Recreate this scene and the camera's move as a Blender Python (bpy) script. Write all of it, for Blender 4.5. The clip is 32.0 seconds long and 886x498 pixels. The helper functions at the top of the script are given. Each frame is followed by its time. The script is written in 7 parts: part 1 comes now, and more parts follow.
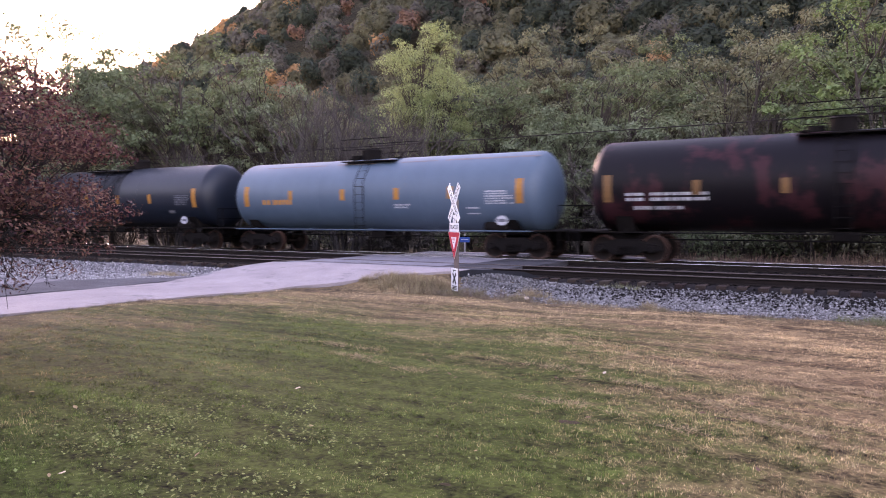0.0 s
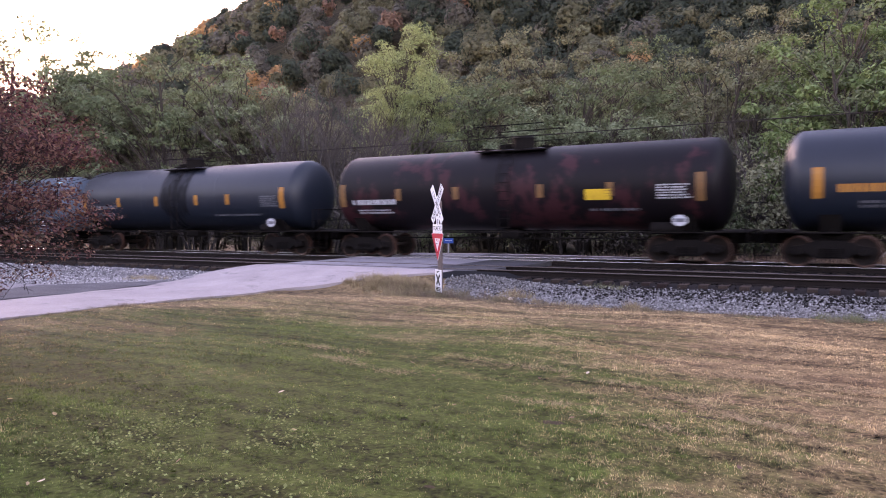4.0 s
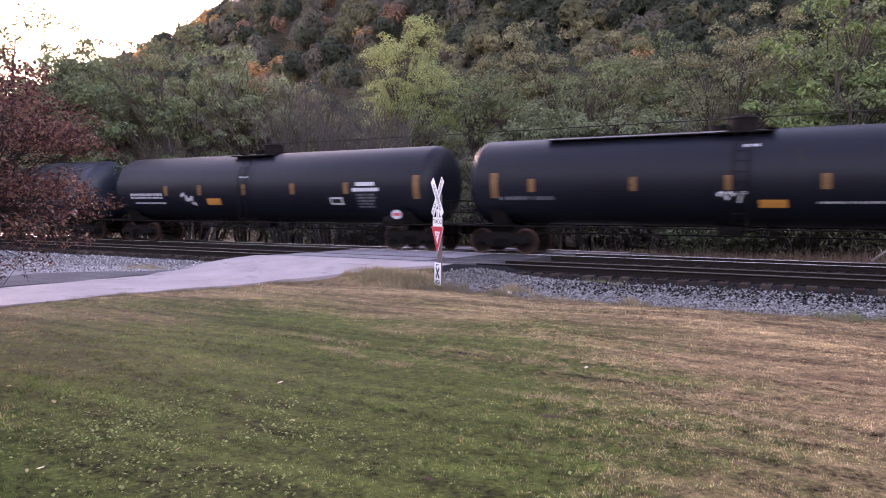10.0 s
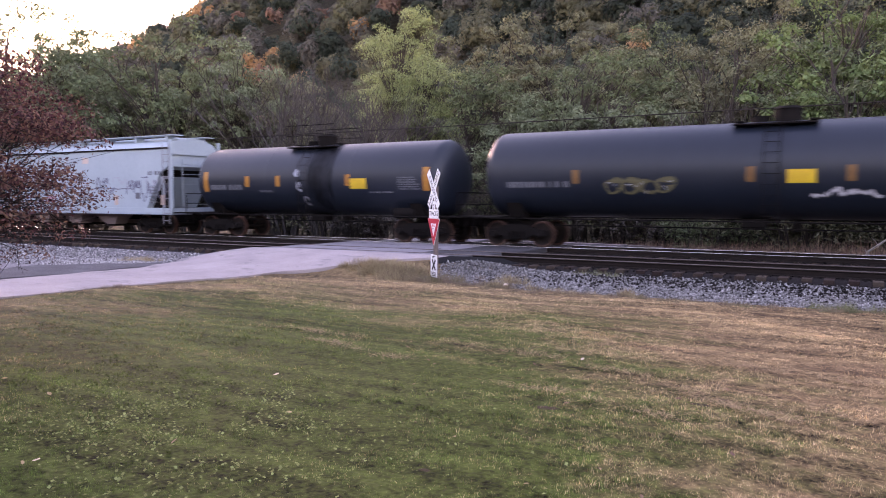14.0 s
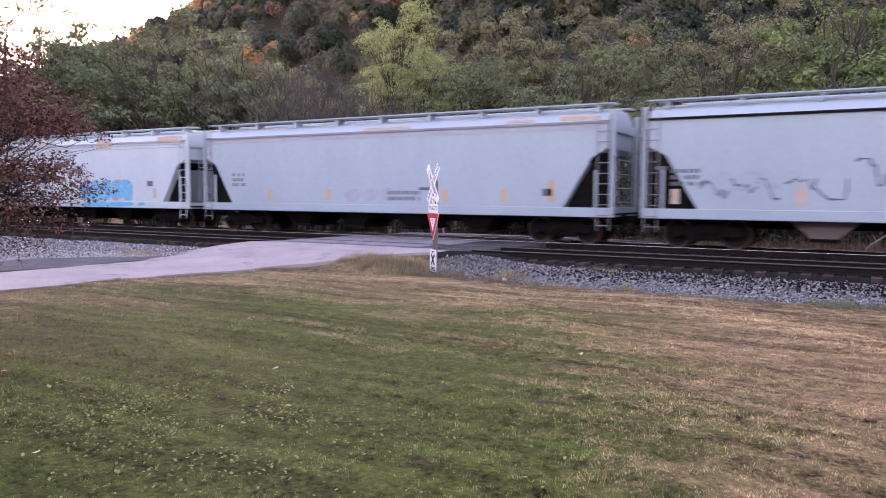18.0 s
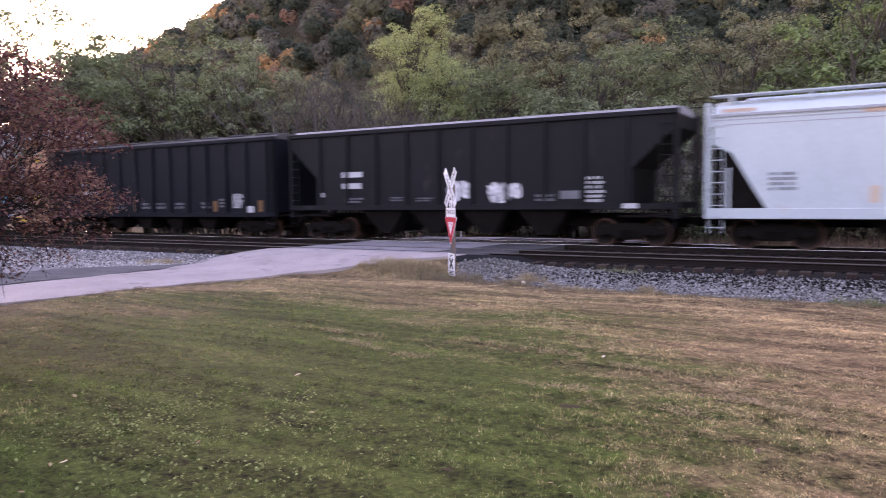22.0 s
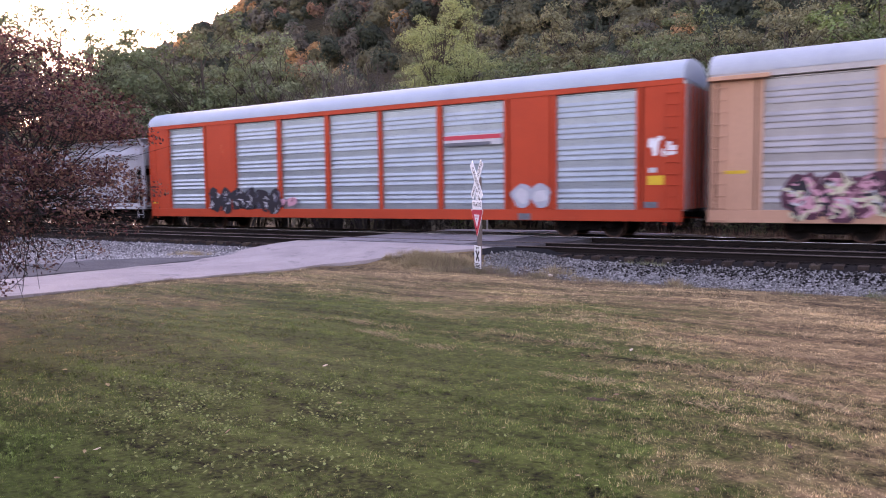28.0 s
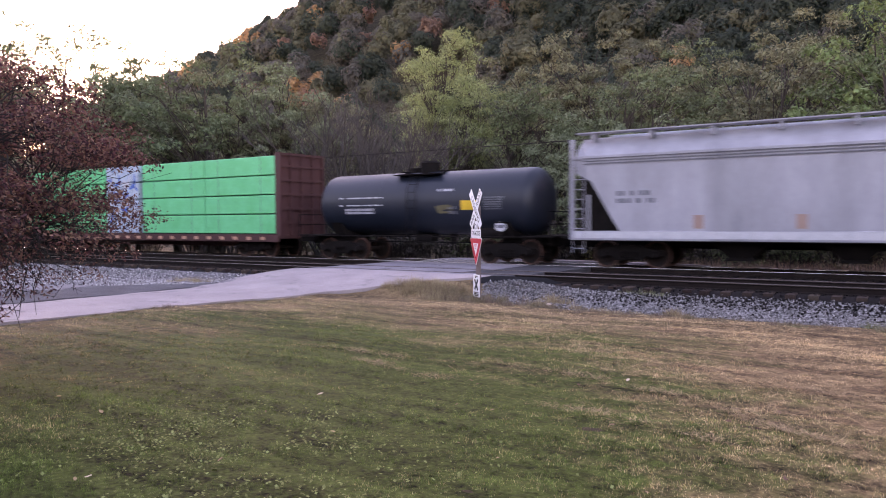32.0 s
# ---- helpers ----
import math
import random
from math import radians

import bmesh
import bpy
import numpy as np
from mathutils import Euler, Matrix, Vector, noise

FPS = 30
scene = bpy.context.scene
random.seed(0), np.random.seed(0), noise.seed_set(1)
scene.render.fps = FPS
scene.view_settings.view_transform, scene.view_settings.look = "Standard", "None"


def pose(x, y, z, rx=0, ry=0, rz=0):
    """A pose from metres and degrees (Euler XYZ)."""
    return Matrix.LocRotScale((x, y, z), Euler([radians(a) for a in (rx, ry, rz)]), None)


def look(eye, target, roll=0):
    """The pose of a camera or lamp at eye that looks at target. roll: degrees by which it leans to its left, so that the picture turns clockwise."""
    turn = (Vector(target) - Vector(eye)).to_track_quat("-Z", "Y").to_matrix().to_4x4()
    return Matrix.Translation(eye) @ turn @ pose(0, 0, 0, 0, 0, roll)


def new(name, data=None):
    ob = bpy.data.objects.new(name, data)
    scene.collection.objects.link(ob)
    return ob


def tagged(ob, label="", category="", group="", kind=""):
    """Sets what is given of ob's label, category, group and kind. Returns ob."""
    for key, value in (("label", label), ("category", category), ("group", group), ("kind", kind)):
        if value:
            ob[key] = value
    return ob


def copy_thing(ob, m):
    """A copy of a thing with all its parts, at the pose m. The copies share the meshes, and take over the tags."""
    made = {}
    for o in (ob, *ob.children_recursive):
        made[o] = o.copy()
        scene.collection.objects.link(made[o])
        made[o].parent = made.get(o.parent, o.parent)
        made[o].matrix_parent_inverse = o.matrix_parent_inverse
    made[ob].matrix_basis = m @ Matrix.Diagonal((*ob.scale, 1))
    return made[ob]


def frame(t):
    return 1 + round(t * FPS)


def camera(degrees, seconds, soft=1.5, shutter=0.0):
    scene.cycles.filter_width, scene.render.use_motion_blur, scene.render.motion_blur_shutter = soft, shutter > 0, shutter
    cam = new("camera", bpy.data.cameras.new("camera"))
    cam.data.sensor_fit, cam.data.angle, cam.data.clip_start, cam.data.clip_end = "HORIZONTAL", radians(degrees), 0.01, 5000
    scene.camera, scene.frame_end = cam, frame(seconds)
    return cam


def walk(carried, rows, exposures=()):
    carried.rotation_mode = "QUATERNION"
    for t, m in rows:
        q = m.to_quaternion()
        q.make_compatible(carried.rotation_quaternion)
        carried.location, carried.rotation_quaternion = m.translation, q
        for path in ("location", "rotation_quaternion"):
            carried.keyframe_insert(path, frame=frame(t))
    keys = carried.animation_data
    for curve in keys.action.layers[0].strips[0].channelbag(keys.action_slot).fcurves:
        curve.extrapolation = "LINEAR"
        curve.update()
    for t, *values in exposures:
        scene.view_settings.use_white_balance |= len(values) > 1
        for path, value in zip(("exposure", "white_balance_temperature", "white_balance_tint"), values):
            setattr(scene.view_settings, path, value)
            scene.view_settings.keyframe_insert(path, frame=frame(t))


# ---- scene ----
cam = camera(62.426, 32.0, soft=1.0, shutter=0.55)


def view(x, y, z, yaw, pitch, roll):
    """A camera pose: yaw to the left of +y, pitch up, roll to the left, in degrees."""
    return pose(x, y, z, 90 + pitch, 0, yaw) @ pose(0, 0, 0, 0, 0, roll)


PATH = [
    (0, view(0.008, -0.011, 1.677, 31.111, -2.771, -0.255)),
    (0.5, view(0.015, -0.007, 1.685, 31.042, -2.848, -0.282)),
    (1, view(0.013, -0.002, 1.681, 30.839, -2.848, -0.343)),
    (1.5, view(0.012, 0.001, 1.677, 30.647, -2.896, -0.329)),
    (2, view(0.018, 0.002, 1.679, 30.418, -2.898, -0.320)),
    (2.5, view(0.021, 0.003, 1.681, 30.171, -2.837, -0.359)),
    (3, view(0.026, -0.004, 1.683, 30.094, -2.742, -0.522)),
    (3.5, view(0.021, -0.003, 1.686, 29.916, -2.617, -0.644)),
    (5.5, view(0.013, 0.000, 1.676, 29.596, -3.155, -0.517)),
    (6, view(0.009, -0.011, 1.676, 29.635, -3.101, -0.290)),
    (6.5, view(0.007, -0.005, 1.680, 29.665, -3.115, 0.016)),
    (7, view(0.002, -0.007, 1.679, 29.730, -3.167, 0.223)),
    (7.5, view(0.013, -0.010, 1.683, 29.759, -3.179, 0.289)),
    (8, view(0.004, -0.007, 1.683, 29.696, -3.117, 0.261)),
    (8.5, view(0.004, -0.008, 1.680, 29.694, -3.098, 0.268)),
    (9, view(0.004, -0.004, 1.679, 29.804, -3.118, 0.184)),
    (9.5, view(0.006, -0.010, 1.678, 29.821, -3.147, 0.184)),
    (10, view(0.006, -0.009, 1.681, 29.798, -3.225, 0.096)),
    (10.5, view(0.005, -0.012, 1.678, 29.738, -3.218, 0.108)),
    (11, view(0.005, -0.008, 1.678, 29.674, -3.300, 0.083)),
    (11.5, view(0.001, -0.003, 1.677, 29.593, -3.378, 0.101)),
    (12, view(0.005, 0.003, 1.678, 29.565, -3.505, 0.024)),
    (12.5, view(0.006, -0.000, 1.681, 29.568, -3.646, 0.001)),
    (13, view(-0.002, 0.005, 1.674, 29.522, -3.745, -0.004)),
    (13.5, view(-0.000, 0.000, 1.675, 29.491, -3.810, 0.003)),
    (14, view(-0.003, -0.000, 1.675, 29.490, -3.833, 0.107)),
    (14.5, view(-0.003, -0.008, 1.675, 29.582, -3.897, 0.124)),
    (16.5, view(-0.002, 0.007, 1.671, 29.646, -4.120, 0.196)),
    (17, view(-0.006, 0.005, 1.675, 29.568, -4.180, 0.284)),
    (17.5, view(-0.001, -0.003, 1.674, 29.519, -4.165, 0.270)),
    (18, view(-0.003, -0.009, 1.672, 29.413, -4.244, 0.321)),
    (18.5, view(-0.010, -0.004, 1.676, 29.335, -4.317, 0.426)),
    (19, view(-0.001, -0.008, 1.675, 29.374, -4.327, 0.331)),
    (19.5, view(-0.012, -0.005, 1.673, 29.403, -4.267, 0.329)),
    (20, view(-0.016, -0.001, 1.675, 29.371, -4.156, 0.275)),
    (20.5, view(-0.032, -0.012, 1.682, 29.216, -3.954, 0.253)),
    (21, view(-0.063, -0.021, 1.678, 28.743, -3.771, -0.022)),
    (21.5, view(-0.062, -0.013, 1.675, 28.710, -3.848, -0.669)),
    (22, view(-0.036, -0.005, 1.678, 30.767, -3.945, -0.697)),
    (22.5, view(-0.037, -0.003, 1.678, 32.979, -3.870, -0.961)),
    (23, view(-0.030, -0.009, 1.685, 33.635, -3.850, -1.280)),
    (23.5, view(-0.039, -0.007, 1.677, 33.887, -3.891, -1.475)),
    (24, view(-0.035, -0.017, 1.678, 33.791, -3.965, -1.191)),
    (24.5, view(-0.037, -0.008, 1.676, 33.785, -4.041, -0.908)),
    (25, view(-0.048, -0.010, 1.668, 33.486, -4.234, -0.659)),
    (25.5, view(-0.048, 0.004, 1.673, 33.352, -4.547, -0.697)),
    (27.5, view(-0.035, -0.002, 1.674, 32.889, -4.430, -0.754)),
    (28, view(-0.045, -0.005, 1.672, 32.816, -4.493, -0.740)),
    (28.5, view(-0.046, -0.006, 1.672, 32.788, -4.450, -0.832)),
    (29, view(-0.037, -0.012, 1.677, 32.833, -4.395, -0.880)),
    (29.5, view(-0.036, -0.016, 1.677, 32.755, -4.263, -0.912)),
    (30, view(-0.031, -0.008, 1.677, 32.708, -4.056, -1.006)),
    (30.5, view(-0.027, -0.008, 1.682, 32.441, -3.663, -1.015)),
    (31, view(-0.028, -0.006, 1.680, 32.184, -3.326, -0.889)),
    (31.5, view(-0.011, -0.005, 1.683, 32.301, -2.853, -0.717)),
    (32, view(0.005, -0.002, 1.673, 32.826, -2.267, -0.376)),
]
EXPOSURES = [(0.0, 2.98, 7750, 55), (6.0, 2.94, 7750, 55), (21.0, 2.86, 7750, 55), (24.0, 2.78, 7750, 55), (32.0, 2.74, 7750, 55)]
walk(cam, PATH, EXPOSURES)

# ---- world and light ----
YT, YN = 25.36, 20.68          # centre lines of the train's track and of the empty near track; z = 0 is the top of the rails
SPEED = 10.3
SUN_AZ, SUN_EL = 57.0, 13.0    # degrees to the left of +y, and up

world = bpy.data.worlds.new("dusk_sky")
scene.world = world
world.use_nodes = True
_n = world.node_tree.nodes
_sky = _n.new("ShaderNodeTexSky")
_sky.sky_type, _sky.sun_disc = "NISHITA", False
_sky.sun_elevation, _sky.sun_rotation = radians(SUN_EL), radians(-SUN_AZ)
_sky.air_density, _sky.dust_density, _sky.ozone_density = 1.2, 0.4, 1.0
_n["Background"].inputs["Strength"].default_value = 0.15
world.node_tree.links.new(_sky.outputs["Color"], _n["Background"].inputs["Color"])

_sun = bpy.data.lights.new("sun", "SUN")
_sun.energy, _sun.angle, _sun.color = 0.8, radians(14), (1.0, 0.86, 0.70)
_so = new("sun", _sun)
_so.matrix_basis = look((-math.sin(radians(SUN_AZ)) * math.cos(radians(SUN_EL)) * 300, math.cos(radians(SUN_AZ)) * math.cos(radians(SUN_EL)) * 300, math.sin(radians(SUN_EL)) * 300), (0, 0, 0))


# ---- materials ----
def surface(name, base, other=None, mix=0.5, scale=2.0, fine=30.0, grain=0.15, rough=0.7, metal=0.0, spec=0.25, bump=0.2, stain=None, stain_at=0.62, stain_scale=1.2, stretch=(1, 1, 1), vary=0.0, island=False, clear=0.0):
    """Two tones mixed by a coarse noise, a fine grain over both, an optional stain with its own outline, and relief."""
    m = bpy.data.materials.new(name)
    m.use_nodes = True
    nt = m.node_tree
    nodes, links = nt.nodes, nt.links
    b = nodes["Principled BSDF"]
    b.inputs["Roughness"].default_value, b.inputs["Metallic"].default_value = rough, metal
    b.inputs["Specular IOR Level"].default_value = spec
    tc, mp = nodes.new("ShaderNodeTexCoord"), nodes.new("ShaderNodeMapping")
    mp.inputs["Scale"].default_value = stretch
    links.new(tc.outputs["Object"], mp.inputs["Vector"])

    def noise_at(s, detail, roughness=0.6):
        n = nodes.new("ShaderNodeTexNoise")
        n.inputs["Scale"].default_value, n.inputs["Detail"].default_value, n.inputs["Roughness"].default_value = s, detail, roughness
        links.new(mp.outputs["Vector"], n.inputs["Vector"])
        return n.outputs["Fac"]

    def blend(fac, a, c, kind="MIX"):
        x = nodes.new("ShaderNodeMix")
        x.data_type, x.blend_type = "RGBA", kind
        for sock, v in ((x.inputs[0], fac), (x.inputs[6], a), (x.inputs[7], c)):
            if isinstance(v, (int, float)):
                sock.default_value = v
            elif isinstance(v, tuple):
                sock.default_value = (*v, 1)
            else:
                links.new(v, sock)
        return x.outputs[2]

    def ramp(fac, lo, hi, a=0.0, c=1.0):
        r = nodes.new("ShaderNodeMapRange")
        r.inputs["From Min"].default_value, r.inputs["From Max"].default_value = lo, hi
        r.inputs["To Min"].default_value, r.inputs["To Max"].default_value = a, c
        links.new(fac, r.inputs["Value"])
        return r.outputs["Result"]

    other = other or tuple(c * 0.7 for c in base)
    col = blend(ramp(noise_at(scale, 6), 0.5 - mix * 0.4, 0.5 + mix * 0.4), base, other)
    if stain:
        col = blend(ramp(noise_at(stain_scale, 8, 0.7), stain_at, stain_at + 0.06), col, stain)
    fine_n = noise_at(fine, 4)
    g = ramp(fine_n, 0.25, 0.75, 1 - grain, 1 + grain)
    grey = nodes.new("ShaderNodeCombineColor")
    for i in range(3):
        links.new(g, grey.inputs[i])
    col = blend(1.0, col, grey.outputs["Color"], "MULTIPLY")
    if vary:
        rnd = nodes.new("ShaderNodeNewGeometry").outputs["Random Per Island"] if island else nodes.new("ShaderNodeObjectInfo").outputs["Random"]
        hsv = nodes.new("ShaderNodeHueSaturation")
        links.new(ramp(rnd, 0, 1, 1 - vary, 1 + vary), hsv.inputs["Value"])
        links.new(ramp(rnd, 0, 1, 0.5 - vary * 0.06, 0.5 + vary * 0.06), hsv.inputs["Hue"])
        links.new(col, hsv.inputs["Color"])
        col = hsv.outputs["Color"]
    links.new(col, b.inputs["Base Color"])
    if bump:
        bp = nodes.new("ShaderNodeBump")
        bp.inputs["Strength"].default_value, bp.inputs["Distance"].default_value = bump, 0.02
        links.new(fine_n, bp.inputs["Height"])
        links.new(bp.outputs["Normal"], b.inputs["Normal"])
    links.new(ramp(fine_n, 0.2, 0.8, max(rough - 0.1, 0.05), min(rough + 0.1, 1)), b.inputs["Roughness"])
    return m


def leafy(name, base, other, vary=0.28, scale=0.8, through_light=0.27):
    """Leaves: two tones by place, each leaf a little different, with light coming through them."""
    m = surface(name, base, other, mix=0.5, scale=scale, fine=2.0, grain=0.2, rough=0.7, spec=0.15, bump=0, vary=vary, island=True)
    nt = m.node_tree
    b = nt.nodes["Principled BSDF"]
    src = b.inputs["Base Color"].links[0].from_socket
    tr, mx = nt.nodes.new("ShaderNodeBsdfTranslucent"), nt.nodes.new("ShaderNodeMixShader")
    nt.links.new(src, tr.inputs["Color"])
    mx.inputs[0].default_value = through_light
    out = nt.nodes["Material Output"]
    nt.links.new(b.outputs[0], mx.inputs[1])
    nt.links.new(tr.outputs[0], mx.inputs[2])
    nt.links.new(mx.outputs[0], out.inputs["Surface"])
    return m


# ---- geometry helpers ----
class Geo:
    """Vertices and faces gathered for one mesh."""

    def __init__(self):
        self.v, self.f = [], []

    def add(self, verts, faces):
        n = len(self.v)
        self.v.extend(tuple(p) for p in verts)
        self.f.extend(tuple(i + n for i in f) for f in faces)
        return self

    def box(self, x0, x1, y0, y1, z0, z1, c=0.0):
        """A box; c cuts its long edges and corners."""
        if c <= 0:
            p = [(x, y, z) for x in (x0, x1) for y in (y0, y1) for z in (z0, z1)]
            return self.add(p, [(0, 1, 3, 2), (4, 6, 7, 5), (0, 4, 5, 1), (2, 3, 7, 6), (0, 2, 6, 4), (1, 5, 7, 3)])
        bm = bmesh.new()
        bmesh.ops.create_cube(bm, size=1, matrix=Matrix.Translation(((x0 + x1) / 2, (y0 + y1) / 2, (z0 + z1) / 2)) @ Matrix.Diagonal((x1 - x0, y1 - y0, z1 - z0, 1)))
        bmesh.ops.bevel(bm, geom=bm.edges[:], offset=c, segments=1, affect="EDGES")
        return self.take(bm)

    def take(self, bm):
        bm.verts.index_update()
        self.add([v.co for v in bm.verts], [[v.index for v in f.verts] for f in bm.faces])
        bm.free()
        return self

    def rod(self, a, b, r, r2=None, n=8, caps=True):
        a, b = Vector(a), Vector(b)
        r2 = r if r2 is None else r2
        d = (b - a).normalized()
        u = d.orthogonal().normalized()
        w = d.cross(u)
        ring = [u * math.cos(2 * math.pi * i / n) + w * math.sin(2 * math.pi * i / n) for i in range(n)]
        fs = [(i, (i + 1) % n, n + (i + 1) % n, n + i) for i in range(n)]
        if caps:
            fs += [tuple(range(n - 1, -1, -1)), tuple(range(n, 2 * n))]
        return self.add([a + q * r for q in ring] + [b + q * r2 for q in ring], fs)

    def pipe(self, pts, r, n=6):
        for a, b in zip(pts, pts[1:]):
            self.rod(a, b, r, n=n)
        return self

    def extrude_x(self, prof, x0, x1):
        """A closed (y, z) outline drawn from x0 to x1."""
        n = len(prof)
        return self.add([(x0, y, z) for y, z in prof] + [(x1, y, z) for y, z in prof], [(i, (i + 1) % n, n + (i + 1) % n, n + i) for i in range(n)] + [tuple(range(n - 1, -1, -1)), tuple(range(n, 2 * n))])

    def extrude_y(self, prof, y0, y1):
        """A closed (x, z) outline drawn from y0 to y1."""
        n = len(prof)
        return self.add([(x, y0, z) for x, z in prof] + [(x, y1, z) for x, z in prof], [(i, n + i, n + (i + 1) % n, (i + 1) % n) for i in range(n)] + [tuple(range(n)), tuple(range(2 * n - 1, n - 1, -1))])

    def turn_x(self, prof, z, n=40, y=0.0):
        """(x, radius) turned about a line along x at height z."""
        m = len(prof)
        vs = [(x, y + r * math.sin(2 * math.pi * k / n), z + r * math.cos(2 * math.pi * k / n)) for x, r in prof for k in range(n)]
        fs = [(i * n + k, i * n + (k + 1) % n, (i + 1) * n + (k + 1) % n, (i + 1) * n + k) for i in range(m - 1) for k in range(n)]
        fs += [tuple(range(n - 1, -1, -1)), tuple(range((m - 1) * n, m * n))]
        return self.add(vs, fs)

    def turn_y(self, prof, x, z, n=28):
        """(y, radius) turned about a line along y."""
        m = len(prof)
        vs = [(x + r * math.sin(2 * math.pi * k / n), y, z + r * math.cos(2 * math.pi * k / n)) for y, r in prof for k in range(n)]
        fs = [(i * n + k, (i + 1) * n + k, (i + 1) * n + (k + 1) % n, i * n + (k + 1) % n) for i in range(m - 1) for k in range(n)]
        fs += [tuple(range(n)), tuple(range(m * n - 1, (m - 1) * n - 1, -1))]
        return self.add(vs, fs)

    def mesh(self, name, smooth=None):
        me = bpy.data.meshes.new(name)
        me.from_pydata(self.v, [], self.f)
        if smooth is not None:
            me.shade_smooth()
            me.set_sharp_from_angle(angle=radians(smooth))
        me.update()
        return me


def part(name, shape, material, parent=None, label="", at=None, smooth=None):
    """ONE mesh object from a Geo or a mesh, under a thing or a part."""
    me = shape.mesh(name, smooth) if isinstance(shape, Geo) else shape
    if material and not me.materials:
        me.materials.append(material)
    ob = new(name, me)
    if parent:
        ob.parent = parent
    if at is not None:
        ob.matrix_basis = at
    if label:
        tagged(ob, label)
    return ob


def thing(name, label, category, group="", at=None):
    ob = new(name)
    ob.empty_display_size = 0.3
    if at is not None:
        ob.matrix_basis = at
    return tagged(ob, label, category, group)


def quads(name, centres, ax, ay, material, kind_label, category="", kind="stuff"):
    """Many loose quads in one mesh, from numpy arrays of centres and half axes."""
    n = len(centres)
    co = np.stack([centres - ax - ay, centres + ax - ay, centres + ax + ay, centres - ax + ay], 1).reshape(-1, 3)
    return loose(name, co, 4, n, material, kind_label, category, kind)


def loose_mesh(name, co, k, n):
    me = bpy.data.meshes.new(name)
    me.vertices.add(len(co))
    me.vertices.foreach_set("co", np.asarray(co, dtype=np.float32).ravel())
    me.loops.add(k * n)
    me.loops.foreach_set("vertex_index", np.arange(k * n, dtype=np.int32))
    me.polygons.add(n)
    me.polygons.foreach_set("loop_start", np.arange(0, k * n, k, dtype=np.int32))
    me.update(calc_edges=True)
    return me


def loose(name, co, k, n, material, kind_label, category="", kind="stuff"):
    me = loose_mesh(name, co, k, n)
    me.materials.append(material)
    return tagged(new(name, me), kind_label, category, kind=kind)

# ---- ground ----
def smooth01(t):
    t = np.clip(t, 0, 1)
    return t * t * (3 - 2 * t)


road_rows = [(-40, -18.0, -14.2), (0, -18.0, -14.5), (8, -18.2, -14.6), (10, -18.5, -14.8), (12.4, -19.2, -15.0), (14, -19.5, -14.8), (16, -19.5, -14.4), (17.2, -19.3, -13.1), (18.2, -19.0, -11.8), (18.9, -18.8, -10.9), (19.3, -18.7, -10.5)]
ROAD_Y, ROAD_L, ROAD_R = zip(*road_rows)


def road_z(y):
    return np.interp(y, [-40, 13, 15, 16.5, 18, 19.3], [1.18, -0.40, -0.44, -0.36, -0.10, -0.02])


def ground_z(x, y):
    """Height of the ground sheet: lawn falling to the tracks, a ditch behind them, woods, then the hill."""
    x, y = np.asarray(x, float), np.asarray(y, float)
    z = -0.05 - 0.03 * np.clip(y, -60, 16.5)
    z = z - 0.35 * smooth01((y - 16.5) / 3) - 0.15 * smooth01((y - 27) / 4) + 2.2 * smooth01((y - 34) / 40)
    z = z + smooth01((y - 62) / 200) * np.clip(150 + 0.312 * x, 8, 240)
    a, b = np.interp(y, ROAD_Y, ROAD_L), np.interp(y, ROAD_Y, ROAD_R)
    out = np.maximum(np.maximum(a - x, x - b), 0)
    bank = road_z(y) - 0.03 - 0.16 * out - 0.05 * (out <= 0) + 0.05 * np.exp(-(((x + 12.4) / 1.3) ** 2 + ((y - 17.3) / 0.6) ** 2))
    z = np.where((y > 6) & (y < 19.6), np.maximum(z, bank), z)
    bump_up = 0.035 * np.sin(x * 0.9 + 1.3 * np.sin(y * 0.5)) * np.sin(y * 0.8 + x * 0.23)
    return z + bump_up * (y < 17) + 1.5 * np.sin(x * 0.05) * np.sin(y * 0.06 + 1) * smooth01((y - 60) / 60)


LAWN = surface("lawn_soil", (0.085, 0.085, 0.028), (0.18, 0.12, 0.055), mix=0.55, scale=0.5, fine=22, grain=0.35, rough=0.95, bump=0.5)
xs = np.concatenate([np.linspace(-1500, -130, 12), np.arange(-120, -45, 8), np.arange(-44, -24, 1.0), np.arange(-24, -8, 0.4), np.arange(-8, 24, 1.0), np.arange(26, 120, 8), np.linspace(140, 1200, 8)])
ys = np.concatenate([np.linspace(-600, -40, 8), np.arange(-34, -4, 3), np.arange(-3, 14, 1.0), np.arange(14, 20, 0.35), np.arange(20, 34, 1.0), np.arange(36, 320, 7), np.linspace(340, 1500, 8)])
gx, gy = np.meshgrid(xs, ys)
g = Geo()
nx = len(xs)
g.add(np.stack([gx, gy, ground_z(gx, gy)], -1).reshape(-1, 3).tolist(), [(j * nx + i, j * nx + i + 1, (j + 1) * nx + i + 1, (j + 1) * nx + i) for j in range(len(ys) - 1) for i in range(nx - 1)])
tagged(part("ground", g, LAWN, smooth=60), "patchy green and tan autumn lawn sloping to the railway", "ground", kind="structure")

